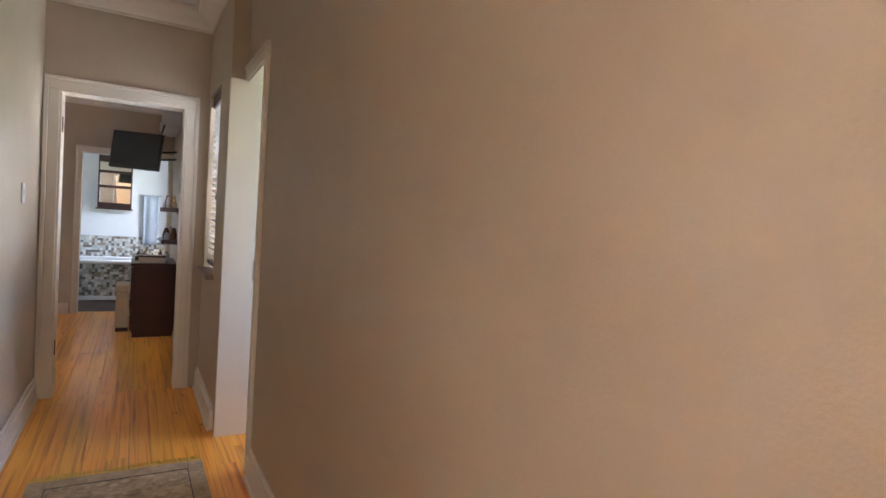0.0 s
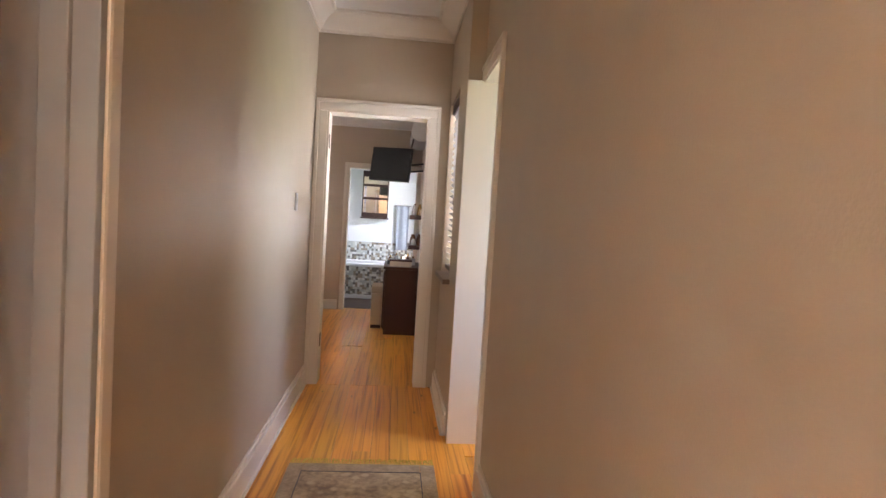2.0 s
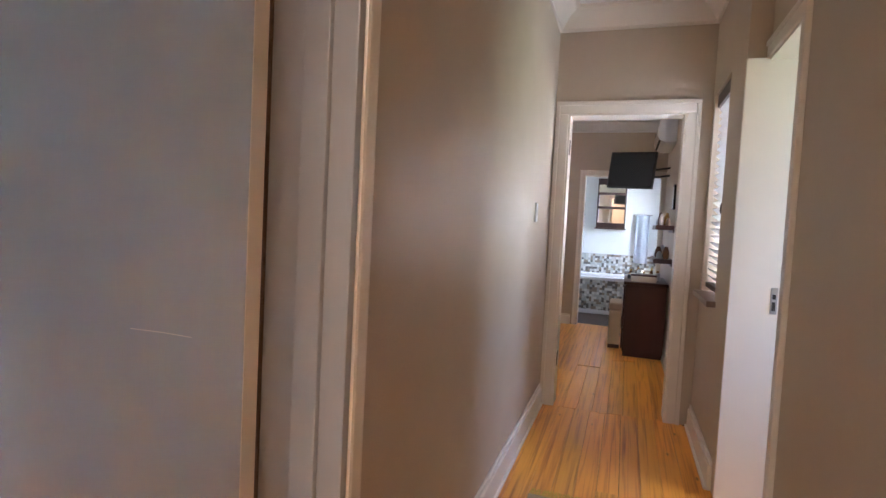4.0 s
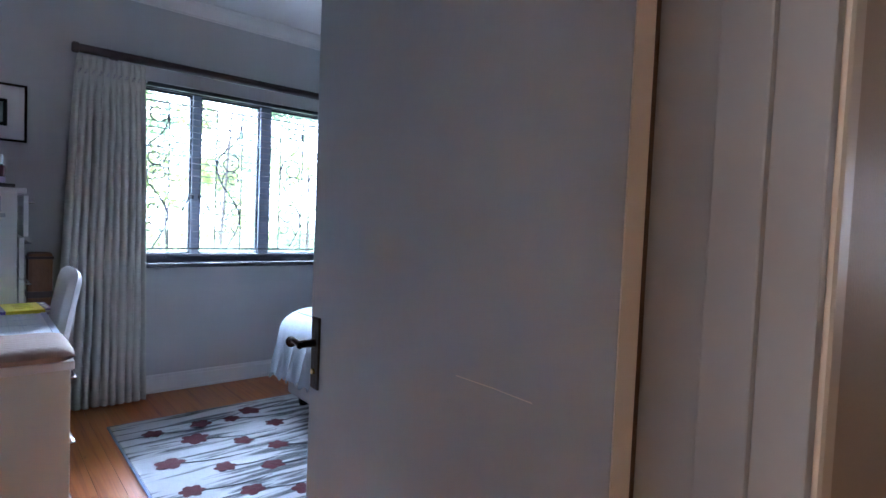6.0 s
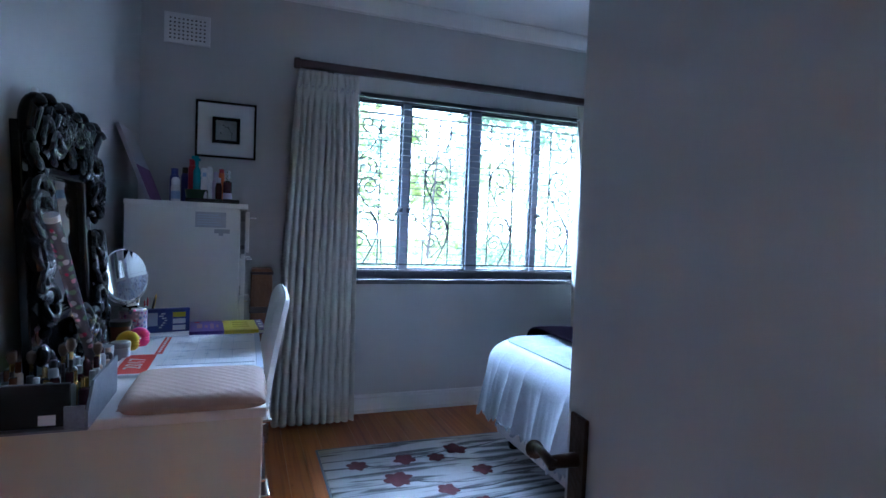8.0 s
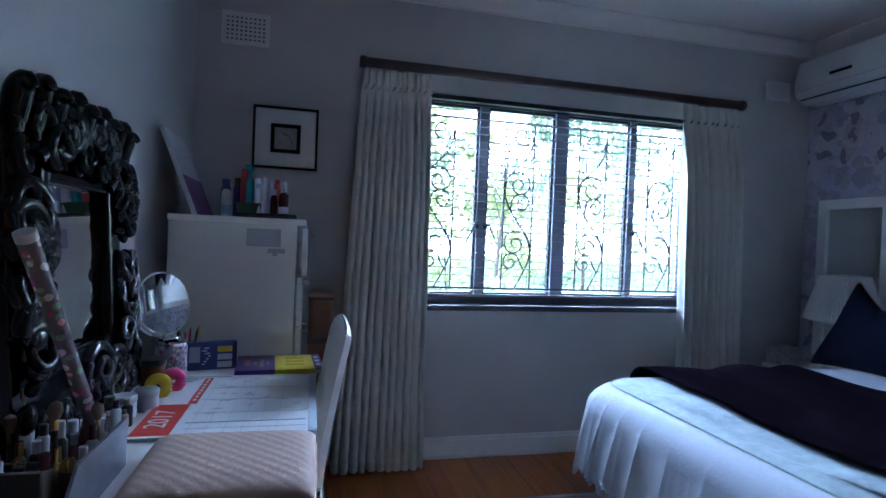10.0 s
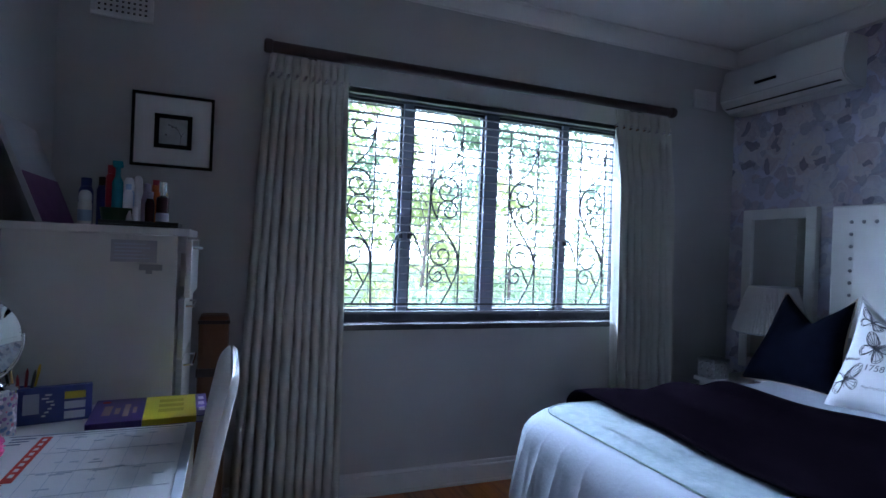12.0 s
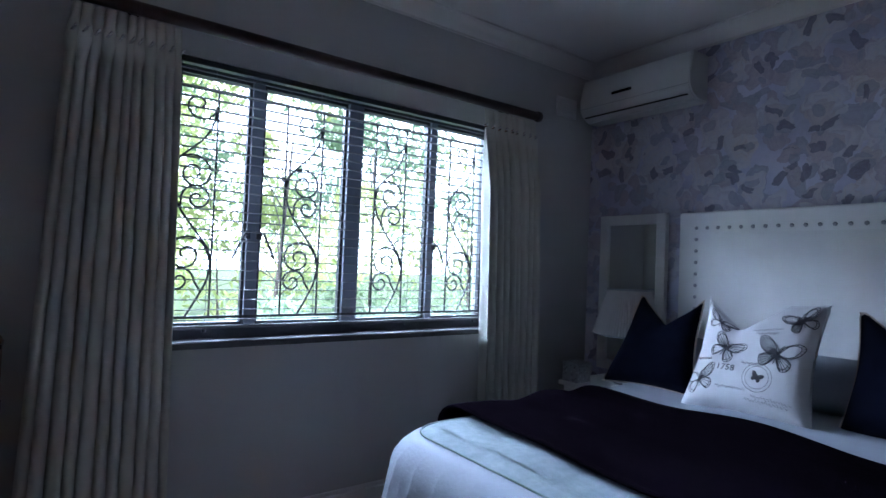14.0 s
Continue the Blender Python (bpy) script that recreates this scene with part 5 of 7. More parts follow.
FLOWERS = [(-3.13, -2.825), (-3.15, -2.567), (-2.935, -2.655), (-3.13, -2.385), (-3.21, -2.249), (-2.93, -2.2), (-2.77, -2.452), (-2.61, -2.325), (-2.68, -2.849), (-2.5, -2.646), (-2.39, -2.447), (-2.34, -2.845), (-2.2, -2.624), (-2.08, -2.43), (-1.95, -2.83), (-1.8, -2.6)]
for x, y in FLOWERS:
    s = rng.uniform(0.055, 0.075) * (1.2 if (x, y) == (-2.935, -2.655) else 1)
    ph0, k = rng.uniform(0, 6.28), rng.choice((5, 6))
    j = [rng.uniform(0.85, 1.15) for _ in range(k)]
    bm = bmesh.new()
    c = bm.verts.new((0, 0, 0.005))
    ring = []
    for q in range(k * 6):
        a = 2 * math.pi * q / (k * 6)
        r = s * (0.72 + 0.28 * abs(math.cos(a * k / 2))) * j[int(q / 6) % k]
        ring.append(bm.verts.new((r * math.cos(a + ph0), r * math.sin(a + ph0), 0.001)))
    for q in range(len(ring)):
        bm.faces.new((c, ring[q], ring[(q + 1) % len(ring)]))
    part("blossom", bm, M["red_pile"], carpet, "dark red tufted blossom", at=(x + 2.45, y + 2.15, 0.0115))
    bm = bmesh.new()
    an = radians(75 + rng.uniform(-18, 18))
    L = rng.uniform(0.2, 0.42)
    pts = [(s * 0.8 * math.cos(an) + L * t * math.cos(an + 0.3 * t), s * 0.8 * math.sin(an) + L * t * math.sin(an + 0.3 * t), 0.0012) for t in (0, 0.25, 0.5, 0.75, 1)]
    tube(bm, pts, lambda q: 0.0035 * (1 - 0.7 * q), 5)
    part("stem", bm, M["ink"], carpet, at=(x + 2.45, y + 2.15, 0.0115))

# ---- desk and what stands on it ----
DX0, DX1, DY0, DY1, DZ = -3.225, -1.93, SY + 0.012, -3.335, 0.755
desk = thing("desk", ((DX0 + DX1) / 2, (DY0 + DY1) / 2, 0), "long cream melamine desk with drawers against the wall", "desk")
dw, dd = (DX1 - DX0) / 2, (DY1 - DY0) / 2
part("top", boxes(((-dw, -dd, DZ - 0.028), (dw, dd, DZ)), bevel=0.004), M["white"], desk)
part("end_panel", boxes(((dw - 0.024, -dd + 0.01, 0), (dw - 0.004, dd - 0.012, DZ - 0.028)), bevel=0.002), M["cream"], desk)
part("end_panel", boxes(((-dw + 0.004, -dd + 0.01, 0), (-dw + 0.024, dd - 0.012, DZ - 0.028)), bevel=0.002), M["cream"], desk)
part("back_panel", boxes(((-dw + 0.025, -dd + 0.012, 0.25), (dw - 0.025, -dd + 0.024, DZ - 0.029))), M["cream"], desk)
part("pedestal", boxes(((dw - 0.40, -dd + 0.03, 0.02), (dw - 0.382, dd - 0.02, DZ - 0.028))), M["cream"], desk)
for z0, z1 in ((0.03, 0.26), (0.265, 0.49), (0.495, 0.722)):
    dr = part("drawer", boxes(((dw - 0.38, dd - 0.025, z0), (dw - 0.026, dd - 0.008, z1)), bevel=0.003), M["cream"], desk)
    bm = bmesh.new()
    tube(bm, [(dw - 0.26, dd - 0.01, z1 - 0.06), (dw - 0.26, dd + 0.018, z1 - 0.06), (dw - 0.15, dd + 0.018, z1 - 0.06), (dw - 0.15, dd - 0.01, z1 - 0.06)], 0.005, 8)
    part("handle", bm, M["chrome"], dr, "slim chrome bar handle", smooth=True)

pad = thing("seat_pad", (-2.065, -3.515, DZ), "tan quilted seat pad lying on the desk end", "seat pad")


def pad_fn(u, v, top):
    a, b = 2 * u - 1, 2 * v - 1
    e = max(0.0, (1 - abs(a) ** 7) * (1 - abs(b) ** 7)) ** 0.45
    quilt = 0.0013 * (abs(math.sin((a * 0.17 + b * 0.165) * 95)) + abs(math.sin((a * 0.17 - b * 0.165) * 95))) * e if top else 0
    return (a * 0.172 + 0.004 * b, b * 0.178 * (1 - 0.01 * a), 0.026 + (0.026 * e + quilt if top else -0.0255 * e))


bm = bmesh.new()
sheet(bm, lambda u, v: pad_fn(u, v, True), 60, 60)
part("cover", bm, M["tan"], pad, smooth=60)
bm = bmesh.new()
sheet(bm, lambda u, v: pad_fn(u, v, False), 24, 24)
part("underside", bm, M["tan"], pad, smooth=60)
ring = [(math.copysign(abs(math.cos(t)) ** 0.28, math.cos(t)) * 0.172, math.copysign(abs(math.sin(t)) ** 0.28, math.sin(t)) * 0.178, 0.026) for t in (2 * math.pi * k / 64 for k in range(64))]
bm = bmesh.new()
tube(bm, ring, 0.0045, 6, closed=True)
part("seam", bm, M["tan"], pad)

# desk planner with the year
M["sheet_paper"] = mat("white_planner_paper", (0.80, 0.82, 0.86), 0.7, var=0.04, scale=6)
M["red_print"] = mat("red_print", (0.55, 0.035, 0.02), 0.6)
M["white_print"] = mat("white_print", (0.8, 0.8, 0.8), 0.6)
M["blue_print"] = mat("slate_blue_print", (0.20, 0.25, 0.36), 0.6)
M["pale_print"] = mat("pale_blue_print", (0.52, 0.58, 0.68), 0.6)
plan = thing("desk_planner", (-2.61, -3.563, DZ), "large desk pad year planner with a red 2017 block", "desk planner")
px, py = 0.305, 0.232
part("pad", boxes(((-px, -py, 0), (px, py, 0.010)), bevel=0.001), M["sheet_paper"], plan)
part("corner_strip", boxes(((-px, py - 0.022, 0.0101), (px, py, 0.0128)), bevel=0.0008), M["pale_print"], plan, "pale blue plastic edge strip")


def flat(name, x0, x1, y0, y1, material, z=0.0102, label=""):
    return part(name, boxes(((x0, y0, z), (x1, y1, z + 0.0005))), material, plan, label)


flat("year_block", 0.035, px - 0.012, -py + 0.012, -py + 0.105, M["red_print"], label="red printed block")
flat("month_strip", -0.27, 0.030, -py + 0.095, -py + 0.120, M["red_print"], label="thin red printed strip")
for k in range(8):
    flat("strip_text", -0.255 + 0.034 * k, -0.237 + 0.034 * k, -py + 0.103, -py + 0.112, M["white_print"], 0.0108)
written("year_number", "2017", 0.074, Matrix(((-1, 0, 0, 0.165), (0, -1, 0, -py + 0.058), (0, 0, 1, 0.0112), (0, 0, 0, 1))), M["white_print"], plan, "white printed number 2017")
for k in range(5):
    flat("rule", -0.27 + 0.13 * k, -0.269 + 0.13 * k, -py + 0.13, py - 0.03, M["pale_print"])
for k in range(6):
    flat("rule", -0.28, px - 0.01, -py + 0.14 + 0.044 * k, -py + 0.141 + 0.044 * k, M["pale_print"], 0.0104)
flat("heavy_rule", 0.20, 0.205, -py + 0.125, py - 0.03, M["blue_print"])
flat("heavy_rule", -0.29, -0.286, -py + 0.02, py - 0.03, M["blue_print"])
rng = random.Random(9)
for k in range(26):
    x, y = rng.uniform(-0.26, 0.18), rng.uniform(-py + 0.15, py - 0.06)
    flat("note", x, x + rng.uniform(0.004, 0.008), y, y + rng.uniform(0.012, 0.032), M["pale_print"], 0.0106)
for k in range(3):
    flat("heading", -0.27 + 0.02 * k, -0.262 + 0.02 * k, -py + 0.03, -py + 0.085 - 0.012 * k, M["blue_print"])

# magazine, leaning pack
mag = thing("study_book", (-3.07, -3.465, DZ), "thick paperback study book in purple and yellow lying on the desk", "book", turn=4)
M["purple"] = mat("glossy_purple_cover", (0.07, 0.03, 0.22), 0.3, var=0.1, scale=6)
M["yellow"] = mat("glossy_yellow_cover", (0.72, 0.58, 0.02), 0.3, var=0.06, scale=6)
M["page"] = mat("paper_edge", (0.70, 0.67, 0.60), 0.9, var=0.15, scale=80, stretch=(1, 1, 20))
part("pages", boxes(((-0.136, -0.157, 0.003), (0.130, 0.155, 0.024))), M["page"], mag)
part("cover", boxes(((-0.138, -0.160, 0), (0.138, 0.158, 0.003)), ((-0.138, -0.160, 0.0242), (0.138, -0.02, 0.0275)), ((0.130, -0.160, 0.003), (0.138, -0.02, 0.0242)), bevel=0.0008), M["purple"], mag, "purple cover half")
part("cover", boxes(((-0.138, -0.0195, 0.0242), (0.138, 0.125, 0.0275)), ((0.130, -0.0195, 0.003), (0.138, 0.125, 0.0242)), bevel=0.0008), M["yellow"], mag, "yellow cover half")
part("cover", boxes(((-0.138, 0.1255, 0.0242), (0.138, 0.158, 0.0275)), bevel=0.0008), M["purple"], mag, "purple cover edge")
for k, (x0, x1, y0, y1) in enumerate(((-0.05, 0.06, -0.130, -0.108), (-0.02, 0.05, -0.098, -0.085), (-0.06, 0.08, -0.075, -0.060), (-0.02, 0.05, -0.05, -0.04))):
    part("title_bar", boxes(((x0, y0, 0.0276), (x1, y1, 0.0281))), mat("tan_title_print", (0.45, 0.30, 0.22), 0.5) if k == 0 else M["tan"], mag)
for x in (-0.09, -0.03, 0.03):
    part("text_block", boxes(((x, 0.02, 0.0276), (x + 0.035, 0.09, 0.0281))), mat("ochre_print", (0.50, 0.38, 0.02), 0.5) if x < -0.08 else bpy.data.materials["ochre_print"], mag)
for k in range(3):
    part("edge_box", boxes(((-0.10 + 0.07 * k, 0.133, 0.0276), (-0.06 + 0.07 * k, 0.15, 0.0281))), M["white_print"], mag)
bm = bmesh.new()
lathe(bm, [(0.012, 0.0276), (0.012, 0.0282)], 14, (-0.10, -0.13, 0))
part("seal", bm, M["red_print"], mag, "small red round seal")

pack = thing("card_pack", (-3.05, -3.75, DZ), "blue boxed card pack with pale and yellow printed panels, propped up", "box", turn=13)
M["blue_card"] = mat("deep_blue_card", (0.05, 0.08, 0.30), 0.4, var=0.1, scale=8)
part("body", boxes(((-0.013, -0.125, 0), (0.013, 0.125, 0.105)), bevel=0.002), M["blue_card"], pack)
for y in (-0.108, 0.056):
    for k in range(3):
        part("panel_print", boxes(((0.0132, y, 0.008 + 0.029 * k), (0.0138, y + 0.052, 0.030 + 0.029 * k))), M["yellow"] if k == 2 else M["sheet_paper"], pack)
part("panel_print", boxes(((0.0132, -0.042, 0.03), (0.0138, -0.004, 0.088))), M["pale_print"], pack)
for k in range(7):
    part("mark", boxes(((0.0132, 0.002 + 0.007 * (k % 5), 0.02 + 0.01 * k), (0.0138, 0.012 + 0.007 * (k % 4), 0.025 + 0.01 * k))), M["sheet_paper"], pack)


# small lathe-turned containers
def bottle(name, at, prof, material, cap=None, cap_mat=None, label="", category="bottle", group="", band=None, n=16):
    ob = thing(name, at, label, category, group)
    bm = bmesh.new()
    lathe(bm, prof, n)
    part("body", bm, material, ob, smooth=45)
    if cap:
        bm = bmesh.new()
        lathe(bm, cap, n)
        part("cap", bm, cap_mat, ob, smooth=45)
    if band:
        r, z0, z1, bmat = band
        bm = bmesh.new()
        lathe(bm, [(r, z0), (r, z1)], n)
        part("label", bm, bmat, ob)
    return ob


M["plastic_white"] = mat("white_plastic", (0.72, 0.73, 0.76), 0.3)
M["plastic_blue"] = mat("dark_blue_plastic", (0.03, 0.04, 0.20), 0.3)
M["plastic_red"] = mat("red_plastic", (0.35, 0.015, 0.03), 0.3)
M["plastic_teal"] = mat("teal_plastic", (0.05, 0.30, 0.38), 0.25)
M["plastic_pink"] = mat("pink_plastic", (0.75, 0.05, 0.28), 0.35)
M["plastic_orange"] = mat("orange_plastic", (0.60, 0.12, 0.02), 0.3)
M["plastic_yellow"] = mat("yellow_plastic", (0.80, 0.55, 0.02), 0.35)
M["plastic_lilac"] = mat("lilac_plastic", (0.50, 0.44, 0.62), 0.3)
M["plastic_sky"] = mat("pale_blue_plastic", (0.36, 0.50, 0.70), 0.3)
M["plum_glass"] = mat("dark_plum_glass", (0.06, 0.02, 0.03), 0.08, coat=0.5)
M["amber"] = mat("brown_glass", (0.12, 0.05, 0.025), 0.1, coat=0.4)
M["frost"] = mat("grey_frosted_jar", (0.42, 0.44, 0.47), 0.3)
M["gold"] = mat("gold_cap", (0.70, 0.48, 0.18), 0.25, 1.0)
M["dark_plastic"] = mat("black_plastic", (0.02, 0.02, 0.022), 0.35)
M["green_dish"] = mat("dark_green_dish", (0.02, 0.07, 0.03), 0.3)
M["skin_powder"] = mat("beige_plastic", (0.45, 0.33, 0.25), 0.4)

# ornate carved mirror standing on the desk against the wall
orn = thing("ornate_mirror", (-2.42, SY + 0.045, DZ), "mirror in a heavy carved black lacquered frame standing on the desk", "mirror")
orn.matrix_world = pose(-2.42, SY + 0.055, DZ, 3, 0, 0)
OW, OH, IW, I0, I1 = 0.365, 0.80, 0.195, 0.2, 0.625
part("frame_board", boxes(((-OW + 0.04, -0.012, 0.01), (-IW, 0.012, OH - 0.05)), ((IW, -0.012, 0.01), (OW - 0.04, 0.012, OH - 0.05)), ((-IW, -0.012, 0.01), (IW, 0.012, I0)), ((-IW, -0.012, I1), (IW, 0.012, OH - 0.05)), bevel=0.004), M["black"], orn)
part("glass", boxes(((-IW - 0.005, -0.006, I0 - 0.005), (IW + 0.005, 0.004, I1 + 0.005))), M["mirror"], orn, "silvered mirror glass")
part("inner_moulding", boxes(((-IW - 0.02, 0.004, I0 - 0.02), (-IW + 0.012, 0.03, I1 + 0.02)), ((IW - 0.012, 0.004, I0 - 0.02), (IW + 0.02, 0.03, I1 + 0.02)), ((-IW + 0.012, 0.004, I0 - 0.02), (IW - 0.012, 0.03, I0 + 0.012)), ((-IW + 0.012, 0.004, I1 - 0.012), (IW - 0.012, 0.03, I1 + 0.02)), bevel=0.008), M["black"], orn)
rng = random.Random(31)


def carving(x0, x1, z0, z1, count):
    """A run of scrolls and acanthus lobes filling a rectangle of the frame, each a part."""
    for _ in range(count):
        cx, cz = rng.uniform(x0, x1), rng.uniform(z0, z1)
        r = rng.uniform(0.035, 0.07)
        a0, sg = rng.uniform(0, 360), rng.choice((-1, 1))
        bm = bmesh.new()
        tube(bm, [(x, 0.026 + 0.022 * math.sin(3.1 * k / 20), z) for k, (x, z) in enumerate(spiral(cx, cz, r, 0.25 * r, a0, a0 + sg * 400, 20))], lambda q: 0.019 * (1 - 0.55 * q), 10)
        part("scroll", bm, M["black"], orn, smooth=85)
        cx, cz = rng.uniform(x0, x1), rng.uniform(z0, z1)
        bm = bmesh.new()
        bmesh.ops.create_uvsphere(bm, u_segments=12, v_segments=8, radius=rng.uniform(0.014, 0.022))
        bmesh.ops.scale(bm, vec=(rng.uniform(0.7, 1.8), 0.9, rng.uniform(0.7, 1.8)), verts=bm.verts)
        part("leaf_lobe", bm, M["black"], orn, smooth=85, at=pose(cx, 0.032, cz, 0, rng.uniform(0, 180), 0))


for x0, x1, z0, z1, c in ((-OW + 0.03, -IW - 0.04, 0.04, OH - 0.06, 22), (IW + 0.04, OW - 0.03, 0.04, OH - 0.06, 22), (-IW, IW, I1 + 0.045, OH - 0.03, 18), (-IW, IW, 0.03, I0 - 0.045, 14)):
    carving(x0, x1, z0, z1, c)
for k in range(9):                       # acanthus leaves curling forward along the crest
    x = -0.32 + 0.08 * k
    lift = 0.012 * (k % 2) + 0.012 * math.cos(x * 4.5)
    bm = bmesh.new()
    path = [(x * (0.94 + 0.09 * t / 12), 0.016 + 0.055 * (t / 12) ** 1.5, OH - 0.15 + (0.15 + lift) * math.sin(math.pi * 0.64 * t / 12)) for t in range(13)]
    tube(bm, path, lambda q: 0.006 + 0.021 * math.sin(math.pi * (0.06 + 0.92 * q)), 12)
    part("crest_leaf", bm, M["black"], orn, smooth=85)

# clips on the wall above the mirror
for x, z in ((-2.27, 1.60), (-2.53, 1.58)):
    part_ob = thing("wall_hook", (x, SY + 0.001, z), "small white plastic hook on the wall", "hook", "hooks above the mirror")
    part("clip", boxes(((-0.009, 0, -0.02), (0.009, 0.014, 0.02)), bevel=0.003), M["plastic_white"], part_ob)

# leaning canvas on the chest, against the wall
canv = thing("canvas", (-3.47, SY + 0.11, 1.345), "white and purple painted canvas leaning on the wall above the chest", "canvas")
canv.matrix_world = pose(-3.44, SY + 0.165, 1.345, 21, 0, 0)
part("stretcher", boxes(((-0.19, -0.018, 0), (0.19, 0.0, 0.37)), bevel=0.003), mat("pale_canvas", (0.5, 0.52, 0.56), 0.8, var=0.1, scale=20), canv)
part("painted_field", boxes(((-0.19, 0.0005, 0.0), (0.19, 0.0025, 0.17))), mat("purple_paint", (0.20, 0.07, 0.24), 0.6, var=0.3, scale=12), canv, "purple painted lower field")

# chest of drawers
chest = thing("chest_of_drawers", (-3.47, -3.66, 0), "tall white chest of drawers with thin chrome handles", "chest of drawers")
part("body", boxes(((-0.225, -0.265, 0.03), (0.228, 0.236, 1.315)), bevel=0.003), M["white"], chest)
part("top", boxes(((-0.23, -0.268, 1.3155), (0.232, 0.272, 1.342)), bevel=0.004), M["white"], chest)
part("plinth", boxes(((-0.215, -0.25, 0), (0.22, 0.22, 0.03))), M["white"], chest)
for k, (z0, z1, out) in enumerate(((1.102, 1.305, 0.016), (0.892, 1.096, 0.0), (0.682, 0.886, 0.0), (0.42, 0.676, 0.0), (0.05, 0.414, 0.0))):
    dr = part("drawer", boxes(((-0.222, 0.244 + out, z0), (0.225, 0.264 + out, z1)), ((-0.205, 0.2365, z0 + 0.03), (0.10, 0.244 + out, z1 - 0.05)), bevel=0.002), M["white"], chest)
    z = z1 - 0.03
    bm = bmesh.new()
    tube(bm, [(-0.05, 0.26 + out, z), (-0.05, 0.292 + out, z), (0.16, 0.292 + out, z), (0.16, 0.26 + out, z)], 0.0045, 8)
    part("handle", bm, M["chrome"], dr, "thin chrome bar handle", smooth=True)
lab = part("sticker", boxes(((0.2282, 0.035, 1.222), (0.2288, 0.172, 1.296))), mat("faded_sticker_paper", (0.52, 0.54, 0.60), 0.7, var=0.12, scale=40), chest, "faded paper sticker with unreadable lines")
for k in range(5):
    part("sticker_line", boxes(((0.2289, 0.045, 1.232 + 0.012 * k), (0.2293, 0.15 - 0.012 * (k % 3), 1.237 + 0.012 * k))), M["pale_print"], lab)
part("torn_patch", boxes(((0.2282, 0.12, 1.195), (0.2287, 0.19, 1.215)), ((0.2282, 0.14, 1.183), (0.2287, 0.16, 1.195))), M["frost"], chest, "grey torn sticker residue")

TZ = 1.342
tr = thing("toiletry_tray", (-3.38, -3.545, TZ), "small black tray with toiletries on the chest", "tray")
part("dish", boxes(((-0.09, -0.13, 0), (0.09, 0.115, 0.008)), ((-0.09, -0.13, 0.008), (-0.082, 0.115, 0.02)), ((0.082, -0.13, 0.008), (0.09, 0.115, 0.02)), ((-0.082, -0.13, 0.008), (0.082, -0.122, 0.02)), ((-0.082, 0.107, 0.008), (0.082, 0.115, 0.02)), bevel=0.002), M["dark_plastic"], tr)
gd = thing("toiletry_basket", (-3.36, -3.625, TZ + 0.0085), "low dark green plastic basket holding toiletries", "basket")
bm = bmesh.new()
sheet(bm, lambda u, v: ((0.042 + 0.006 * v) * math.cos(6.2832 * u), (0.05 + 0.008 * v) * math.sin(6.2832 * u), 0.055 * v), 28, 3, True)
part("wall", bm, M["green_dish"], gd, thick=0.003)
bm = bmesh.new()
lathe(bm, [(0.042, 0.0), (0.042, 0.004)], 24)
part("base", bm, M["green_dish"], gd)
roll_on = [(0.019, 0), (0.021, 0.005), (0.021, 0.07), (0.018, 0.08)]
dome = [(0.0185, 0.0805), (0.02, 0.085), (0.019, 0.105), (0.012, 0.116), (0, 0.118)]
bottle("deodorant_stick", (-3.33, -3.722, TZ), roll_on, M["plastic_white"], dome, M["plastic_white"], "white roll-on deodorant with a domed cap", "bottle", "toiletries on the chest", (0.0213, 0.012, 0.05, M["plastic_sky"]))
bottle("spray_can", (-3.40, -3.735, TZ), [(0.022, 0), (0.023, 0.006), (0.023, 0.12), (0.017, 0.135)], M["plastic_blue"], [(0.017, 0.1355), (0.017, 0.165), (0.0, 0.168)], M["plastic_blue"], "dark blue aerosol can", "bottle", "toiletries on the chest")
bottle("spray_can", (-3.375, -3.655, TZ + 0.013), [(0.017, 0), (0.0175, 0.16), (0.013, 0.17)], M["plastic_red"], [(0.013, 0.1705), (0.013, 0.2), (0, 0.202)], M["plastic_red"], "slim red aerosol can in the basket", "bottle", "toiletries on the chest")
bottle("pump_bottle", (-3.345, -3.63, TZ + 0.013), [(0.017, 0), (0.0175, 0.14), (0.009, 0.16)], M["plastic_teal"], [(0.008, 0.1605), (0.008, 0.19), (0.016, 0.192), (0.016, 0.205), (0, 0.207)], M["plastic_teal"], "teal bottle with a flip cap in the basket", "bottle", "toiletries on the chest")
bottle("deodorant_stick", (-3.38, -3.60, TZ + 0.013), [(0.017, 0), (0.018, 0.1), (0.016, 0.115)], M["plastic_sky"], [(0.017, 0.1155), (0.017, 0.15), (0.01, 0.162), (0, 0.163)], M["plastic_white"], "pale blue roll-on with a white cap", "bottle", "toiletries on the chest")
bottle("lotion_bottle", (-3.335, -3.595, TZ + 0.013), [(0.014, 0), (0.015, 0.1), (0.01, 0.115)], M["plastic_white"], [(0.009, 0.1155), (0.009, 0.135), (0, 0.136)], M["plastic_sky"], "small white lotion bottle", "bottle", "toiletries on the chest")
bottle("lotion_bottle", (-3.40, -3.545, TZ + 0.0085), [(0.018, 0), (0.019, 0.09), (0.012, 0.12)], M["plastic_lilac"], [(0.012, 0.1205), (0.012, 0.15), (0, 0.155)], M["plastic_lilac"], "lilac lotion bottle on the black tray", "bottle", "toiletries on the chest")
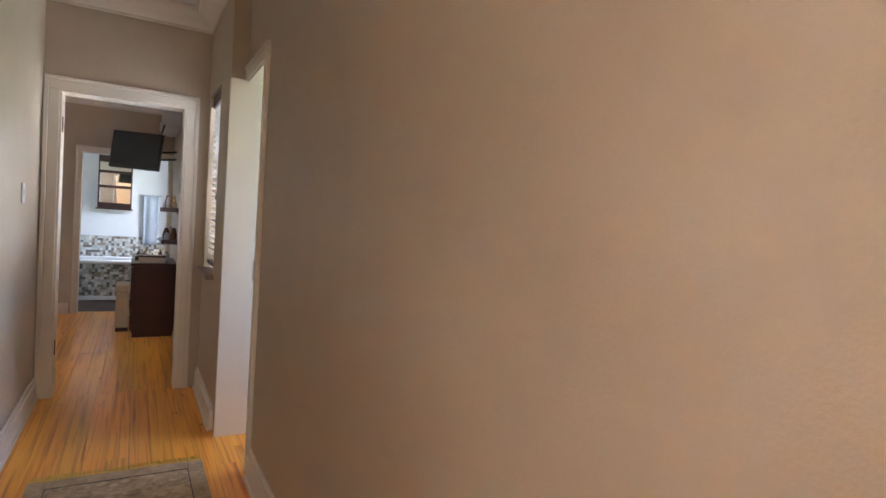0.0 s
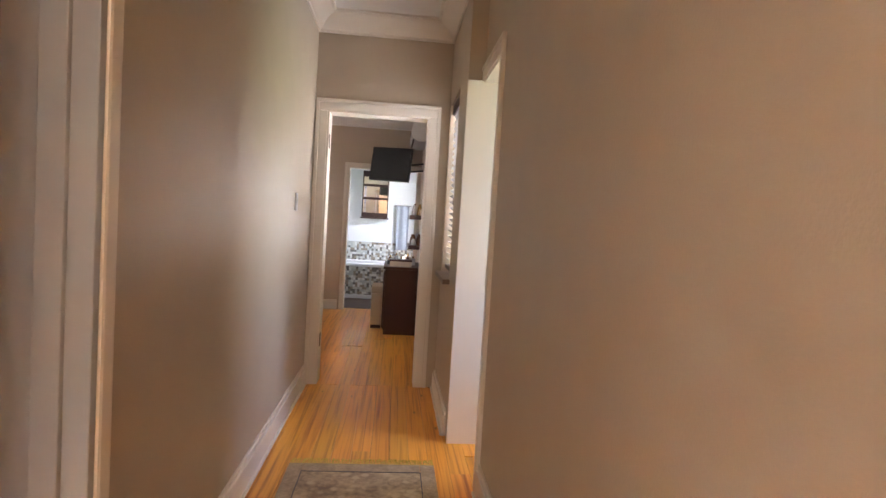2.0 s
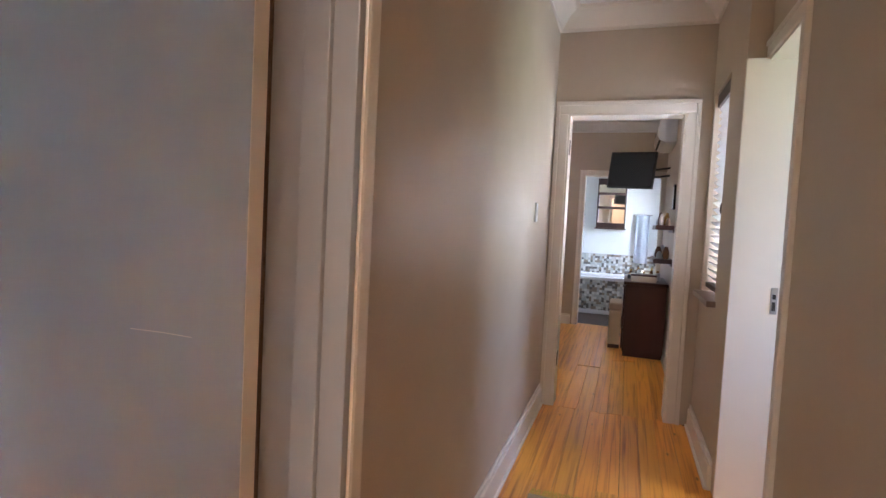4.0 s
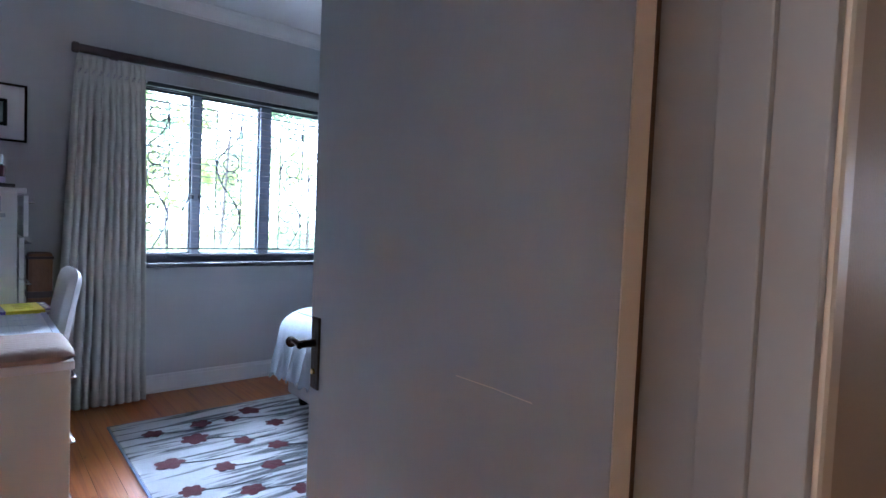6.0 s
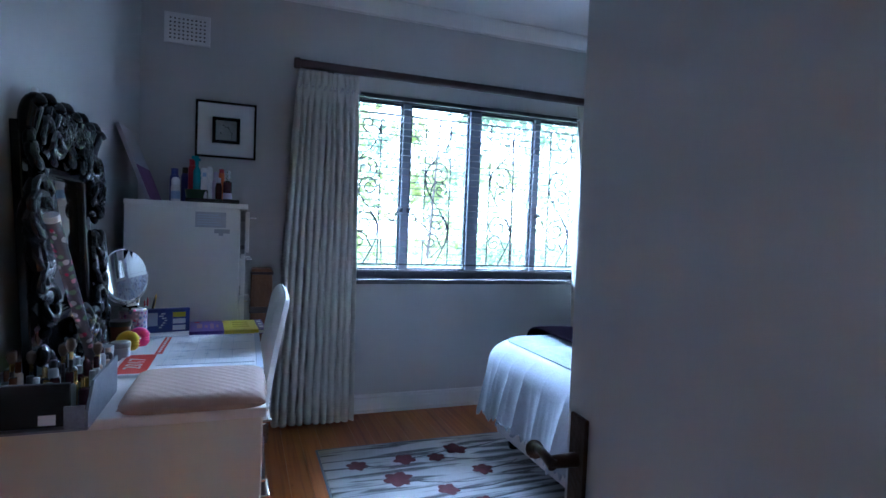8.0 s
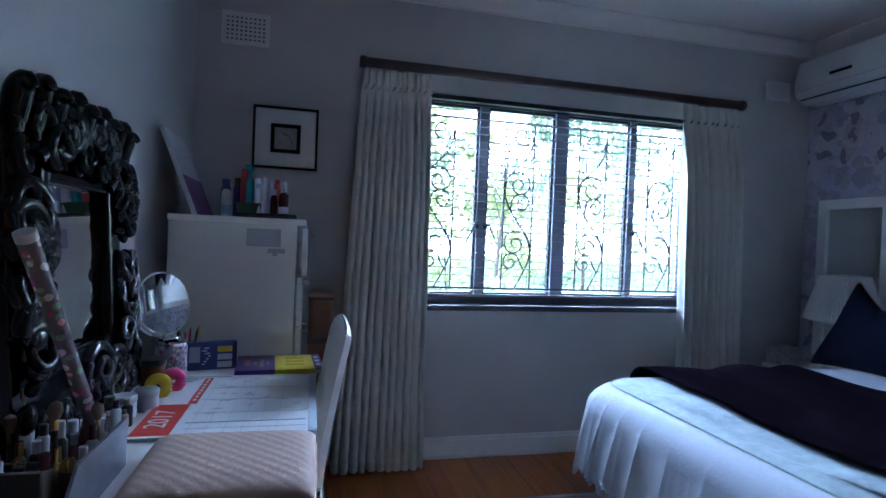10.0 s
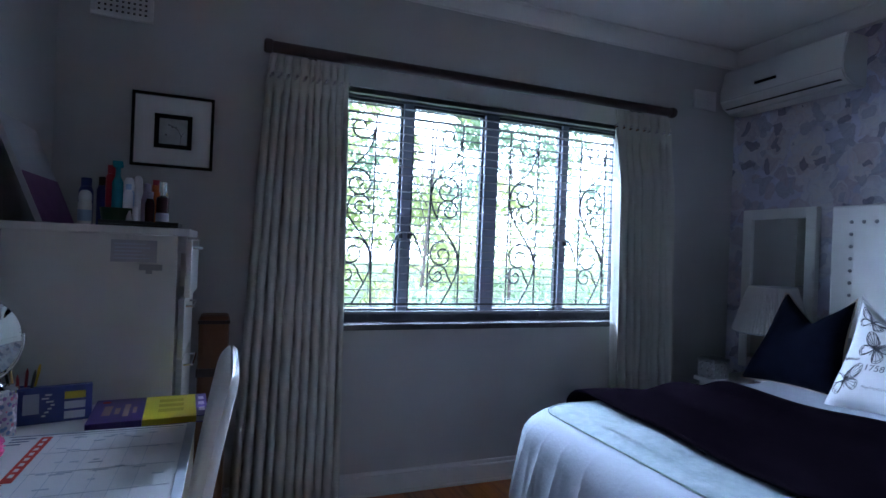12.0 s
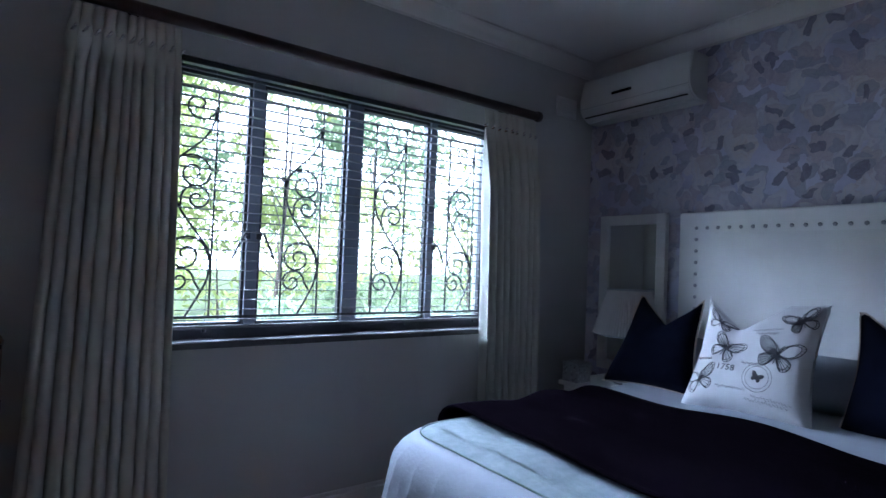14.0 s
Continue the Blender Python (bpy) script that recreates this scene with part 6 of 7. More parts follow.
bottle("spray_can", (-3.43, -3.52, TZ + 0.0085), [(0.014, 0), (0.014, 0.15)], M["plastic_orange"], [(0.012, 0.1505), (0.012, 0.17), (0, 0.171)], M["plastic_red"], "slim orange aerosol can", "bottle", "toiletries on the chest")
bottle("perfume_bottle", (-3.35, -3.488, TZ + 0.0085), [(0.019, 0), (0.021, 0.004), (0.021, 0.1), (0.01, 0.108)], M["plum_glass"], [(0.0095, 0.1085), (0.0095, 0.118), (0.013, 0.119), (0.013, 0.155), (0, 0.156)], M["chrome"], "dark plum body mist with a clear cap", "bottle", "toiletries on the chest", (0.0213, 0.015, 0.045, M["plastic_lilac"]))
bottle("spray_can", (-3.43, -3.69, TZ), [(0.019, 0), (0.0195, 0.13), (0.014, 0.145)], M["plastic_blue"], [(0.014, 0.1455), (0.014, 0.175), (0, 0.178)], M["dark_plastic"], "dark blue aerosol can with a black cap", "bottle", "toiletries on the chest")
bottle("pump_bottle", (-3.42, -3.645, TZ + 0.0135), [(0.016, 0), (0.0165, 0.13), (0.009, 0.15)], M["plastic_sky"], [(0.008, 0.1505), (0.008, 0.2), (0.017, 0.202), (0.017, 0.222), (0, 0.224)], M["plastic_teal"], "pale blue bottle with a teal spray head", "bottle", "toiletries on the chest")
bottle("deodorant_stick", (-3.405, -3.575, TZ + 0.0135), [(0.015, 0), (0.016, 0.12), (0.014, 0.13)], M["plastic_white"], [(0.0145, 0.1305), (0.0145, 0.16), (0.008, 0.172), (0, 0.173)], M["plastic_white"], "white roll-on with a rounded cap", "bottle", "toiletries on the chest")
bottle("lotion_bottle", (-3.36, -3.53, TZ + 0.0085), [(0.015, 0), (0.016, 0.075), (0.011, 0.095)], M["plum_glass"], [(0.0105, 0.0955), (0.0105, 0.12), (0, 0.122)], M["plastic_lilac"], "small plum lotion bottle on the black tray", "bottle", "toiletries on the chest")
bottle("perfume_bottle", (-3.395, -3.485, TZ + 0.0085), [(0.013, 0), (0.013, 0.09), (0.008, 0.1)], M["amber"], [(0.008, 0.1005), (0.008, 0.125), (0, 0.126)], M["gold"], "slim brown bottle with a gilt cap", "bottle", "toiletries on the chest")
bottle("lip_balm", (-3.31, -3.568, TZ), [(0.009, 0), (0.009, 0.05)], M["plastic_white"], [(0.0092, 0.0505), (0.0092, 0.068), (0, 0.069)], M["plastic_white"], "small white lip balm tube", "bottle", "toiletries on the chest")

# brown case standing by the chest
cs = thing("leather_case", (-3.62, -3.305, 0), "tall worn brown leather case standing beside the chest", "case")
part("body", boxes(((-0.06, -0.058, 0.0), (0.06, 0.058, 1.0)), bevel=0.02), mat("worn_brown_leather", (0.20, 0.085, 0.03), 0.5, var=0.4, scale=9, bump=0.3, bscale=60), cs)
part("strap", boxes(((-0.064, -0.062, 0.75), (0.064, 0.062, 0.785)), bevel=0.003), M["darkwood"], cs)
part("edge_band", boxes(((-0.063, -0.061, 0.965), (0.063, 0.061, 0.98)), bevel=0.003), M["darkwood"], cs)

# chair pushed under the desk
chair = thing("dining_chair", (-2.87, -3.42, 0), "white leatherette high-back chair pushed under the desk", "chair")


def back_fn(u, v, s):
    a = 2 * u - 1
    z = 0.44 + 0.540 * v - 0.03 * abs(a) ** 4 * v
    t = 0.030 * (1 - abs(a) ** 10) ** 0.5 * (1 - (max(0, v - 0.90) / 0.10) ** 2 * 0.99) ** 0.5
    return (a * 0.215 * (1 - 0.03 * v), 0.095 + 0.085 * v ** 1.3 + s * t, z)


bm = bmesh.new()
sheet(bm, lambda u, v: back_fn(u, 1 - (1 - v) ** 1.6, 1), 24, 36)
sheet(bm, lambda u, v: back_fn(u, 1 - (1 - v) ** 1.6, -1), 24, 36)
bmesh.ops.remove_doubles(bm, verts=bm.verts, dist=0.0008)
part("backrest", bm, M["leather"], chair, smooth=60)
part("seat", boxes(((-0.21, -0.28, 0.38), (0.21, 0.09, 0.47)), bevel=0.025), M["leather"], chair)
for x in (-0.18, 0.18):
    for y in (-0.25, 0.09):
        bm = bmesh.new()
        tube(bm, [(x, y + (0.03 if y > 0 else 0), 0), (x, y, 0.38)], lambda q: 0.014 + 0.008 * q, 8)
        part("leg", bm, M["darkwood"], chair, smooth=True)

mag.matrix_world = mag.matrix_world @ Matrix.Diagonal((0.92, 1, 0.75, 1))

# round vanity mirror, canister, pens
can = thing("canister", (-2.945, -3.83, DZ), "glittery pink and white speckled canister with a chrome lid", "canister")
bm = bmesh.new()
lathe(bm, [(0.050, 0), (0.052, 0.004), (0.052, 0.113), (0.050, 0.116)], 32)
part("body", bm, speckle("confetti_speckle", (0.46, 0.40, 0.44), [(0.55, 0.12, 0.2), (0.3, 0.12, 0.3), (0.8, 0.7, 0.75), (0.15, 0.2, 0.35), (0.7, 0.35, 0.4)], 85, 0.48), can, smooth=40)
bm = bmesh.new()
lathe(bm, [(0.054, 0.1165), (0.055, 0.126), (0.050, 0.132), (0.0, 0.134)], 32)
part("lid", bm, M["chrome"], can, "chrome lid", smooth=40)
vm = thing("vanity_mirror", (-2.945, -3.84, DZ + 0.1345), "round chrome vanity mirror standing on the canister", "mirror")
vm.matrix_world = pose(-2.935, -3.85, DZ + 0.1345, 9, 0, -37)
bm = bmesh.new()
lathe(bm, [(0.05, 0), (0.048, 0.006), (0.012, 0.012), (0.007, 0.02), (0.007, 0.035)], 24)
part("foot", bm, M["chrome"], vm, smooth=True)
R, CZ = 0.104, 0.129
bm = bmesh.new()
tube(bm, [(R * math.cos(k * math.pi / 24), 0, CZ + R * math.sin(k * math.pi / 24)) for k in range(48)], 0.007, 8, closed=True)
part("ring", bm, M["chrome"], vm, smooth=True)
bm = bmesh.new()
tube(bm, [((R + 0.014) * math.cos(radians(a)), 0, CZ + (R + 0.014) * math.sin(radians(a))) for a in range(-180, 1, 10)], 0.004, 8)
part("yoke", bm, M["chrome"], vm, smooth=True)
bm = bmesh.new()
sheet(bm, lambda u, v: (R * v * math.cos(2 * math.pi * u), 0.003 + 0.008 * v * v, CZ + R * v * math.sin(2 * math.pi * u)), 40, 8, True)
part("glass", bm, M["mirror"], vm, "silvered mirror glass", smooth=True)
cup = thing("pencil_cup", (-3.06, -3.80, DZ), "dark cup holding pens and make-up pencils", "cup")
bm = bmesh.new()
lathe(bm, [(0.03, 0), (0.033, 0.004), (0.036, 0.1), (0.034, 0.1), (0.03, 0.01), (0, 0.01)], 20)
part("body", bm, M["plastic_blue"], cup, smooth=40)
for k, m in enumerate(("plastic_red", "dark_plastic", "plastic_yellow", "plastic_red", "gold", "dark_plastic")):
    a = k * 1.05
    pen = thing("pencil", (-3.06 + 0.012 * math.cos(a), -3.80 + 0.012 * math.sin(a), DZ + 0.011), "slim coloured pencil standing in the cup", "pencil", "pencils in the cup")
    bm = bmesh.new()
    tube(bm, [(0, 0, 0), (0.028 * math.cos(a), 0.028 * math.sin(a), 0.125 + 0.008 * (k % 3)), (0.03 * math.cos(a), 0.03 * math.sin(a), 0.138 + 0.008 * (k % 3))], lambda q: 0.0042 if q < 0.9 else 0.0015, 6)
    part("shaft", bm, M[m], pen)

# tapes, candles and jars in front of the mirror
for x, y, m, lb in ((-2.665, -3.80, "plastic_yellow", "yellow rubber hair tie roll"), (-2.735, -3.775, "plastic_pink", "bright pink rubber hair tie roll")):
    ob = thing("tape_roll", (x, y, DZ), lb + " standing on the desk", "roll", "rolls on the desk")
    bm = bmesh.new()
    tube(bm, [(0.0, 0.024 * math.cos(k * math.pi / 12), 0.041 + 0.024 * math.sin(k * math.pi / 12)) for k in range(24)], 0.0168, 10, closed=True)
    part("ring", bm, M[m], ob, smooth=True)
jar = [(0.029, 0), (0.031, 0.004), (0.031, 0.042), (0.029, 0.044)]
jlid = [(0.032, 0.0445), (0.0325, 0.047), (0.0325, 0.060), (0.030, 0.063), (0, 0.063)]
bottle("cream_jar", (-2.565, -3.805, DZ), jar, M["frost"], jlid, M["brushed"], "grey frosted cream jar with a metal lid", "jar", "make-up on the desk")
bottle("cream_jar", (-2.50, -3.845, DZ), jar, M["plastic_white"], jlid, M["frost"], "white cream jar with a grey lid", "jar", "make-up on the desk")
bottle("cream_jar", (-2.80, -3.85, DZ), [(0.038, 0), (0.04, 0.004), (0.04, 0.075), (0.038, 0.078)], M["amber"], [(0.0405, 0.0785), (0.0405, 0.098), (0, 0.1)], M["dark_plastic"], "brown glass jar with a black lid", "jar", "make-up on the desk")
rng = random.Random(77)
kinds = ["amber", "gold", "dark_plastic", "frost", "skin_powder", "plastic_white", "brushed", "plum_glass"]
names = {"amber": "brown glass", "gold": "gold", "dark_plastic": "black", "frost": "grey frosted", "skin_powder": "beige", "plastic_white": "white", "brushed": "silver", "plum_glass": "dark plum"}
dull = ["amber", "dark_plastic", "plum_glass", "gold", "frost", "dark_plastic", "skin_powder", "brushed"]
spots = []
for k in range(60):
    x, y = rng.uniform(-2.44, -2.20), rng.uniform(-3.865, -3.815)
    r = rng.uniform(0.012, 0.022)
    if all(math.hypot(x - a, y - b) > r + c + 0.004 for a, b, c in spots) and math.hypot(x + 2.555, y + 3.79) > 0.06 and not (x > -2.305 and y > -3.765):
        spots.append((x, y, r))
for x, y, r in spots[:16]:
    h = rng.uniform(0.05, 0.10)
    a, b = rng.choice(dull), rng.choice(dull)
    bottle("cosmetic_bottle", (x, y, DZ), [(r * 0.95, 0), (r, 0.003), (r, h * 0.72), (r * 0.55, h * 0.8)], M[a], [(r * 0.6, h * 0.8 + 0.0005), (r * 0.6, h), (0, h + 0.001)], M[b], f"small {names[a]} cosmetic bottle with a {names[b]} cap", "bottle", "make-up on the desk", n=12)

# metal make-up caddy with brushes
cad = thing("makeup_caddy", (-2.02, -3.84, DZ), "open silver metal make-up caddy with a black front", "caddy")
M["caddy"] = mat("silver_sparkle_metal", (0.24, 0.25, 0.29), 0.35, 0.7, var=0.25, scale=120)
part("floor_plate", boxes(((-0.15, -0.125, 0), (0.165, 0.1, 0.006)), bevel=0.001), M["caddy"], cad)
for y0, y1 in ((-0.128, -0.122), (0.094, 0.1)):
    bm = bmesh.new()
    v = [bm.verts.new((x, y, z)) for y in (y0, y1) for x, z in ((-0.15, 0.006), (0.165, 0.006), (0.165, 0.045), (0.11, 0.105), (-0.15, 0.105))]
    for k in range(5):
        j = (k + 1) % 5
        bm.faces.new((v[k], v[j], v[5 + j], v[5 + k]))
    bm.faces.new(v[:5])
    bm.faces.new(v[5:][::-1])
    part("side", bm, M["caddy"], cad)
part("front", boxes(((0.135, -0.115, 0.0065), (0.145, 0.058, 0.110)), bevel=0.002), M["slot"], cad, "black front panel")
for wy in (-0.122, 0.05):
    part("front_wing", boxes(((0.158, wy, 0.0065), (0.165, wy + 0.043, 0.06)), bevel=0.002), M["caddy"], cad)
part("tag", boxes(((0.1455, -0.005, 0.012), (0.1462, 0.03, 0.036))), M["plastic_white"], cad, "small white tag")
part("divider", boxes(((-0.01, -0.1215, 0.0065), (-0.004, 0.0935, 0.07))), M["caddy"], cad)
M["bristle"] = mat("brown_bristles", (0.20, 0.13, 0.09), 0.9, var=0.4, scale=60)
cx, cy, cz = -2.02, -3.84, DZ + 0.0065
used = []
for k in range(160):
    x, y, r = rng.uniform(-0.13, 0.12), rng.uniform(-0.105, 0.078), rng.uniform(0.010, 0.017)
    if abs(x + 0.007) < r + 0.006 or any(math.hypot(x - a, y - b) < r + c + 0.002 for a, b, c in used):
        continue
    used.append((x, y, r))
for k, (x, y, r) in enumerate(used[:30]):
    h = rng.uniform(0.07, 0.14)
    a, b = rng.choice(dull), rng.choice(dull[:6])
    if k % 5 == 0:
        ob = thing("makeup_brush", (cx + x, cy + y, cz), "make-up brush standing bristles up in the caddy", "brush", "make-up in the caddy")
        bm = bmesh.new()
        lathe(bm, [(0.004, 0), (0.0055, h * 0.6), (0.0045, h)], 8)
        part("handle", bm, M["darkwood"], ob, smooth=True)
        bm = bmesh.new()
        lathe(bm, [(0.0048, h + 0.0003), (0.006, h + 0.02)], 8)
        part("ferrule", bm, M["gold"], ob, smooth=True)
        bm = bmesh.new()
        lathe(bm, [(0.006, h + 0.0203), (0.012, h + 0.035), (0.01, h + 0.05), (0, h + 0.056)], 10)
        part("bristles", bm, M["bristle"], ob, smooth=True)
    else:
        bottle("cosmetic_bottle", (cx + x, cy + y, cz), [(r * 0.95, 0), (r, 0.003), (r, h * 0.7), (r * 0.6, h * 0.76)], M[a], [(r * 0.62, h * 0.76 + 0.0005), (r * 0.62, h), (0, h + 0.001)], M[b], f"small {names[a]} cosmetic bottle with a {names[b]} cap", "bottle", "make-up in the caddy", n=12)

bat = thing("wrapped_stick", (-2.19, -3.785, DZ), "long stick wrapped in glittery floral paper with a pale tip", "gift stick")
top, low = Vector((-1.93 + 2.19, -3.84 + 3.785, 0.505)), Vector((0, 0, 0.002))
bm = bmesh.new()
tube(bm, [low, low + (top - low) * 0.97], lambda q: 0.013 + 0.004 * q, 12)
part("wrap", bm, speckle("floral_foil", (0.14, 0.12, 0.13), [(0.45, 0.06, 0.12), (0.55, 0.5, 0.5), (0.2, 0.28, 0.18), (0.65, 0.3, 0.35), (0.1, 0.08, 0.1)], 55, 0.42, 0.25), bat, smooth=60)
bm = bmesh.new()
tube(bm, [low + (top - low) * 0.971, top], 0.018, 12)
part("tip", bm, M["plastic_white"], bat, "pale cellophane tip", smooth=60)

# ---- bedroom door ----
leaf = thing("door_1", (BX + 0.005, -3.006, 0.0), "white enamelled flush bedroom door standing wide open, window light tinting its colour", "door", "", "structure")
leaf.matrix_world = pose(BX + 0.003, -3.008, 0, 0, 0, -4.0)
LW = 0.888
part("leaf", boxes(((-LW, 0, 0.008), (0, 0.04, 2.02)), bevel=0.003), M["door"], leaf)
# thin cream strip paints the warm corridor light on the leaf's hinge edge
part("hinge_edge", boxes(((0.0002, 0.001, 0.008), (0.0022, 0.039, 2.02))), M["trim"], leaf, "hinge edge coloured cream for the corridor light on it")
for side, y in ((1, -0.0005), (-1, 0.0405)):
    s = -side
    plate = part("handle_plate", boxes(((-LW + 0.018, min(y, y + s * 0.006), 0.832), (-LW + 0.060, max(y, y + s * 0.006), 1.008)), bevel=0.002), M["bronze"], leaf, "aged bronze lever handle plate")
    bm = bmesh.new()
    hx, hz = -LW + 0.039, 0.945
    tube(bm, [(hx, y, hz), (hx, y + s * 0.045, hz)], lambda q: 0.011 - 0.002 * q, 12)
    tube(bm, [(hx + 0.008, y + s * 0.045, hz - 0.002), (hx - 0.012, y + s * 0.048, hz + 0.004), (hx - 0.03, y + s * 0.048, hz + 0.006), (hx - 0.045, y + s * 0.046, hz), (hx - 0.054, y + s * 0.044, hz - 0.004)], lambda q: 0.009 - 0.003 * math.sin(math.pi * q) + (0.005 if q > 0.8 else 0), 12)
    part("lever", bm, M["bronze"], plate, "curled bronze lever", smooth=True)
    bm = bmesh.new()
    tube(bm, [(hx, y + s * 0.005, 0.875), (hx, y + s * 0.012, 0.875)], 0.007, 10)
    part("keyhole", bm, M["gold"], plate)
for z in (0.25, 1.75):
    bm = bmesh.new()
    tube(bm, [(0.006, 0.046, z), (0.006, 0.046, z + 0.1)], 0.006, 10)
    box(bm, (0.0, 0.006, z), (0.0018, 0.044, z + 0.1))
    part("hinge", bm, M["bronze"], leaf, smooth=True)
part("latch_plate", boxes(((-LW - 0.0015, 0.01, 0.86), (-LW + 0.0005, 0.03, 1.0))), M["brushed"], leaf)
# scuff on the door
bm = bmesh.new()
tube(bm, [(-0.30, -0.0006, 1.000), (-0.21, -0.0006, 1.003), (-0.13, -0.0006, 1.003)], 0.0009, 4)
part("scratch", bm, mat("pale_scratch", (0.8, 0.78, 0.74), 0.6), leaf, "thin pale scratch")

# dark strip added to paint the shade in the hinge-side gap
solid("trim_door_rebate", [((BX - 0.02, D1 - 0.0125, 0.0), (BX + 0.003, D1 - 0.0045, DH - 0.005))], M["seal"], "dark strip painting the shade in the door's hinge gap", "trim")

# ---- corridor ----
for z in (0.28, 1.76):
    hg = thing("door_hinge", (FD0 + 0.0135, 0.012, z), "brass butt hinge on the far door frame", "hinge", "hinges of the far door", "structure")
    part("plate", boxes(((0, 0, 0), (0.003, 0.05, 0.1)), bevel=0.0008), M["bronze"], hg)
lk = thing("strike_plate", (1.135, -1.0502, 0.97), "dark metal strike plate in the side door frame", "lock plate", "", "structure")
part("plate", boxes(((-0.014, -0.003, -0.06), (0.014, 0, 0.06)), bevel=0.001), M["brushed"], lk)
part("keep", boxes(((-0.007, -0.0045, -0.045), (0.007, -0.0031, -0.005)), ((-0.007, -0.0045, 0.008), (0.007, -0.0031, 0.03))), M["slot"], lk)

rug = thing("runner_rug", (0.495, -2.35, 0), "beige and brown patterned runner rug with a yellow fringe", "rug")


def rug_pile():
    m = mat("persian_pile", (0.62, 0.47, 0.29), 0.95, var=0.45, scale=34, bump=0.5, bscale=240, dark=(0.24, 0.17, 0.12))
    nt = m.node_tree
    b = nt.nodes["Principled BSDF"]
    old = b.inputs["Base Color"].links[0].from_socket
    co, v = nt.nodes.new("ShaderNodeTexCoord"), nt.nodes.new("ShaderNodeTexVoronoi")
    v.inputs["Scale"].default_value = 17
    nt.links.new(co.outputs["Object"], v.inputs["Vector"])
    r = nt.nodes.new("ShaderNodeValToRGB")
    r.color_ramp.elements[0].position, r.color_ramp.elements[0].color = 0.22, (0.9, 0.9, 0.9, 1)
    r.color_ramp.elements[1].position, r.color_ramp.elements[1].color = 0.4, (0, 0, 0, 1)
    nt.links.new(v.outputs["Distance"], r.inputs[0])
    mx = nt.nodes.new("ShaderNodeMix")
    mx.data_type = "RGBA"
    mx.inputs[7].default_value = (0.58, 0.46, 0.30, 1)
    nt.links.new(r.outputs[0], mx.inputs[0])
    nt.links.new(old, mx.inputs[6])
    nt.links.new(mx.outputs[2], b.inputs["Base Color"])
    return m


M["rug"] = rug_pile()
M["rug_border"] = mat("rug_border_pile", (0.54, 0.40, 0.26), 0.95, var=0.4, scale=70, bump=0.5, bscale=240)
rw, rl = 0.365, 1.0
part("field", boxes(((-rw + 0.075, -rl, 0.001), (rw - 0.075, rl - 0.09, 0.009)), bevel=0.002), M["rug"], rug)
for lo, hi in (((-rw, -rl, 0.001), (-rw + 0.072, rl, 0.009)), ((rw - 0.072, -rl, 0.001), (rw, rl, 0.009)), ((-rw + 0.074, rl - 0.087, 0.001), (rw - 0.074, rl, 0.009))):
    part("border", boxes((lo, hi), bevel=0.002), M["rug_border"], rug, "darker patterned border")
for lo, hi in (((-rw + 0.0715, -rl, 0.0015), (-rw + 0.0755, rl - 0.087, 0.0105)), ((rw - 0.0755, -rl, 0.0015), (rw - 0.0715, rl - 0.087, 0.0105)), ((-rw + 0.074, rl - 0.0905, 0.0015), (rw - 0.074, rl - 0.0865, 0.0105))):
    part("guard_stripe", boxes((lo, hi)), M["ink"], rug)
rng = random.Random(2)
bm = bmesh.new()
for k in range(150):
    x = -rw + 2 * rw * (k + 0.5) / 150
    tube(bm, [(x, rl - 0.002, 0.006), (x + rng.uniform(-0.006, 0.006), rl + 0.03, 0.004), (x + rng.uniform(-0.012, 0.012), rl + rng.uniform(0.055, 0.075), 0.003)], 0.0021, 4)
tagged(part("fringe", bm, mat("yellow_fringe_yarn", (0.78, 0.52, 0.12), 0.9, var=0.3, scale=40), rug, "yellow yarn fringe"), kind="stuff")
# flecks of blossom on the rug border
for k in range(7):
    a = 2 * math.pi * k / 7
    bm = bmesh.new()
    lathe(bm, [(0.03, 0.0), (0.02, 0.0012), (0, 0.0016)], 9)
    part("motif", bm, M["rug_border"], rug, at=(-rw + 0.12 + 0.082 * k, rl - 0.16 - 0.03 * (k % 2), 0.009))

# wooden blind in the corridor window
wb = thing("wooden_blind", (RX + 0.045, -0.35, 0.93), "white slatted wooden blind with a dark pelmet in the corridor window", "blind")
part("pelmet", boxes(((-0.03, -0.265, 1.11), (0.03, 0.265, 1.185)), bevel=0.004), M["darkwood"], wb, "dark wooden pelmet")
bm = boxes(((-0.025, -0.262, -0.0016), (0.025, 0.262, 0.0016)), bevel=0.0008)
M["blind_white"] = mat("white_wooden_slat", (0.66, 0.66, 0.66), 0.45, var=0.06, scale=8)
s0 = part("slat", bm, M["blind_white"], wb, at=Matrix(pose(0, 0, 0.06, 0, 38, 0)))
for k in range(1, 26):
    o = new("slat", s0.data)
    o.parent = wb
    o.matrix_local = pose(0, 0, 0.06 + k * 0.041, 0, 38, 0)
part("bottom_rail", boxes(((-0.025, -0.262, 0.0), (0.025, 0.262, 0.03)), bevel=0.004), M["darkwood"], wb)
for y in (-0.18, 0.18):
    part("ladder_tape", boxes(((-0.027, y - 0.002, 0.03), (-0.0265, y + 0.002, 1.11))), M["blind_white"], wb)
bm = bmesh.new()
tube(bm, [(-0.034, -0.22, 1.1), (-0.036, -0.22, 0.5)], 0.0018, 5)
lathe(bm, [(0.004, 0), (0.011, 0.015), (0.008, 0.05), (0.003, 0.06)], 10, (-0.036, -0.22, 0.44))
part("pull_cord", bm, M["darkwood"], wb, "blind cord with a wooden acorn")
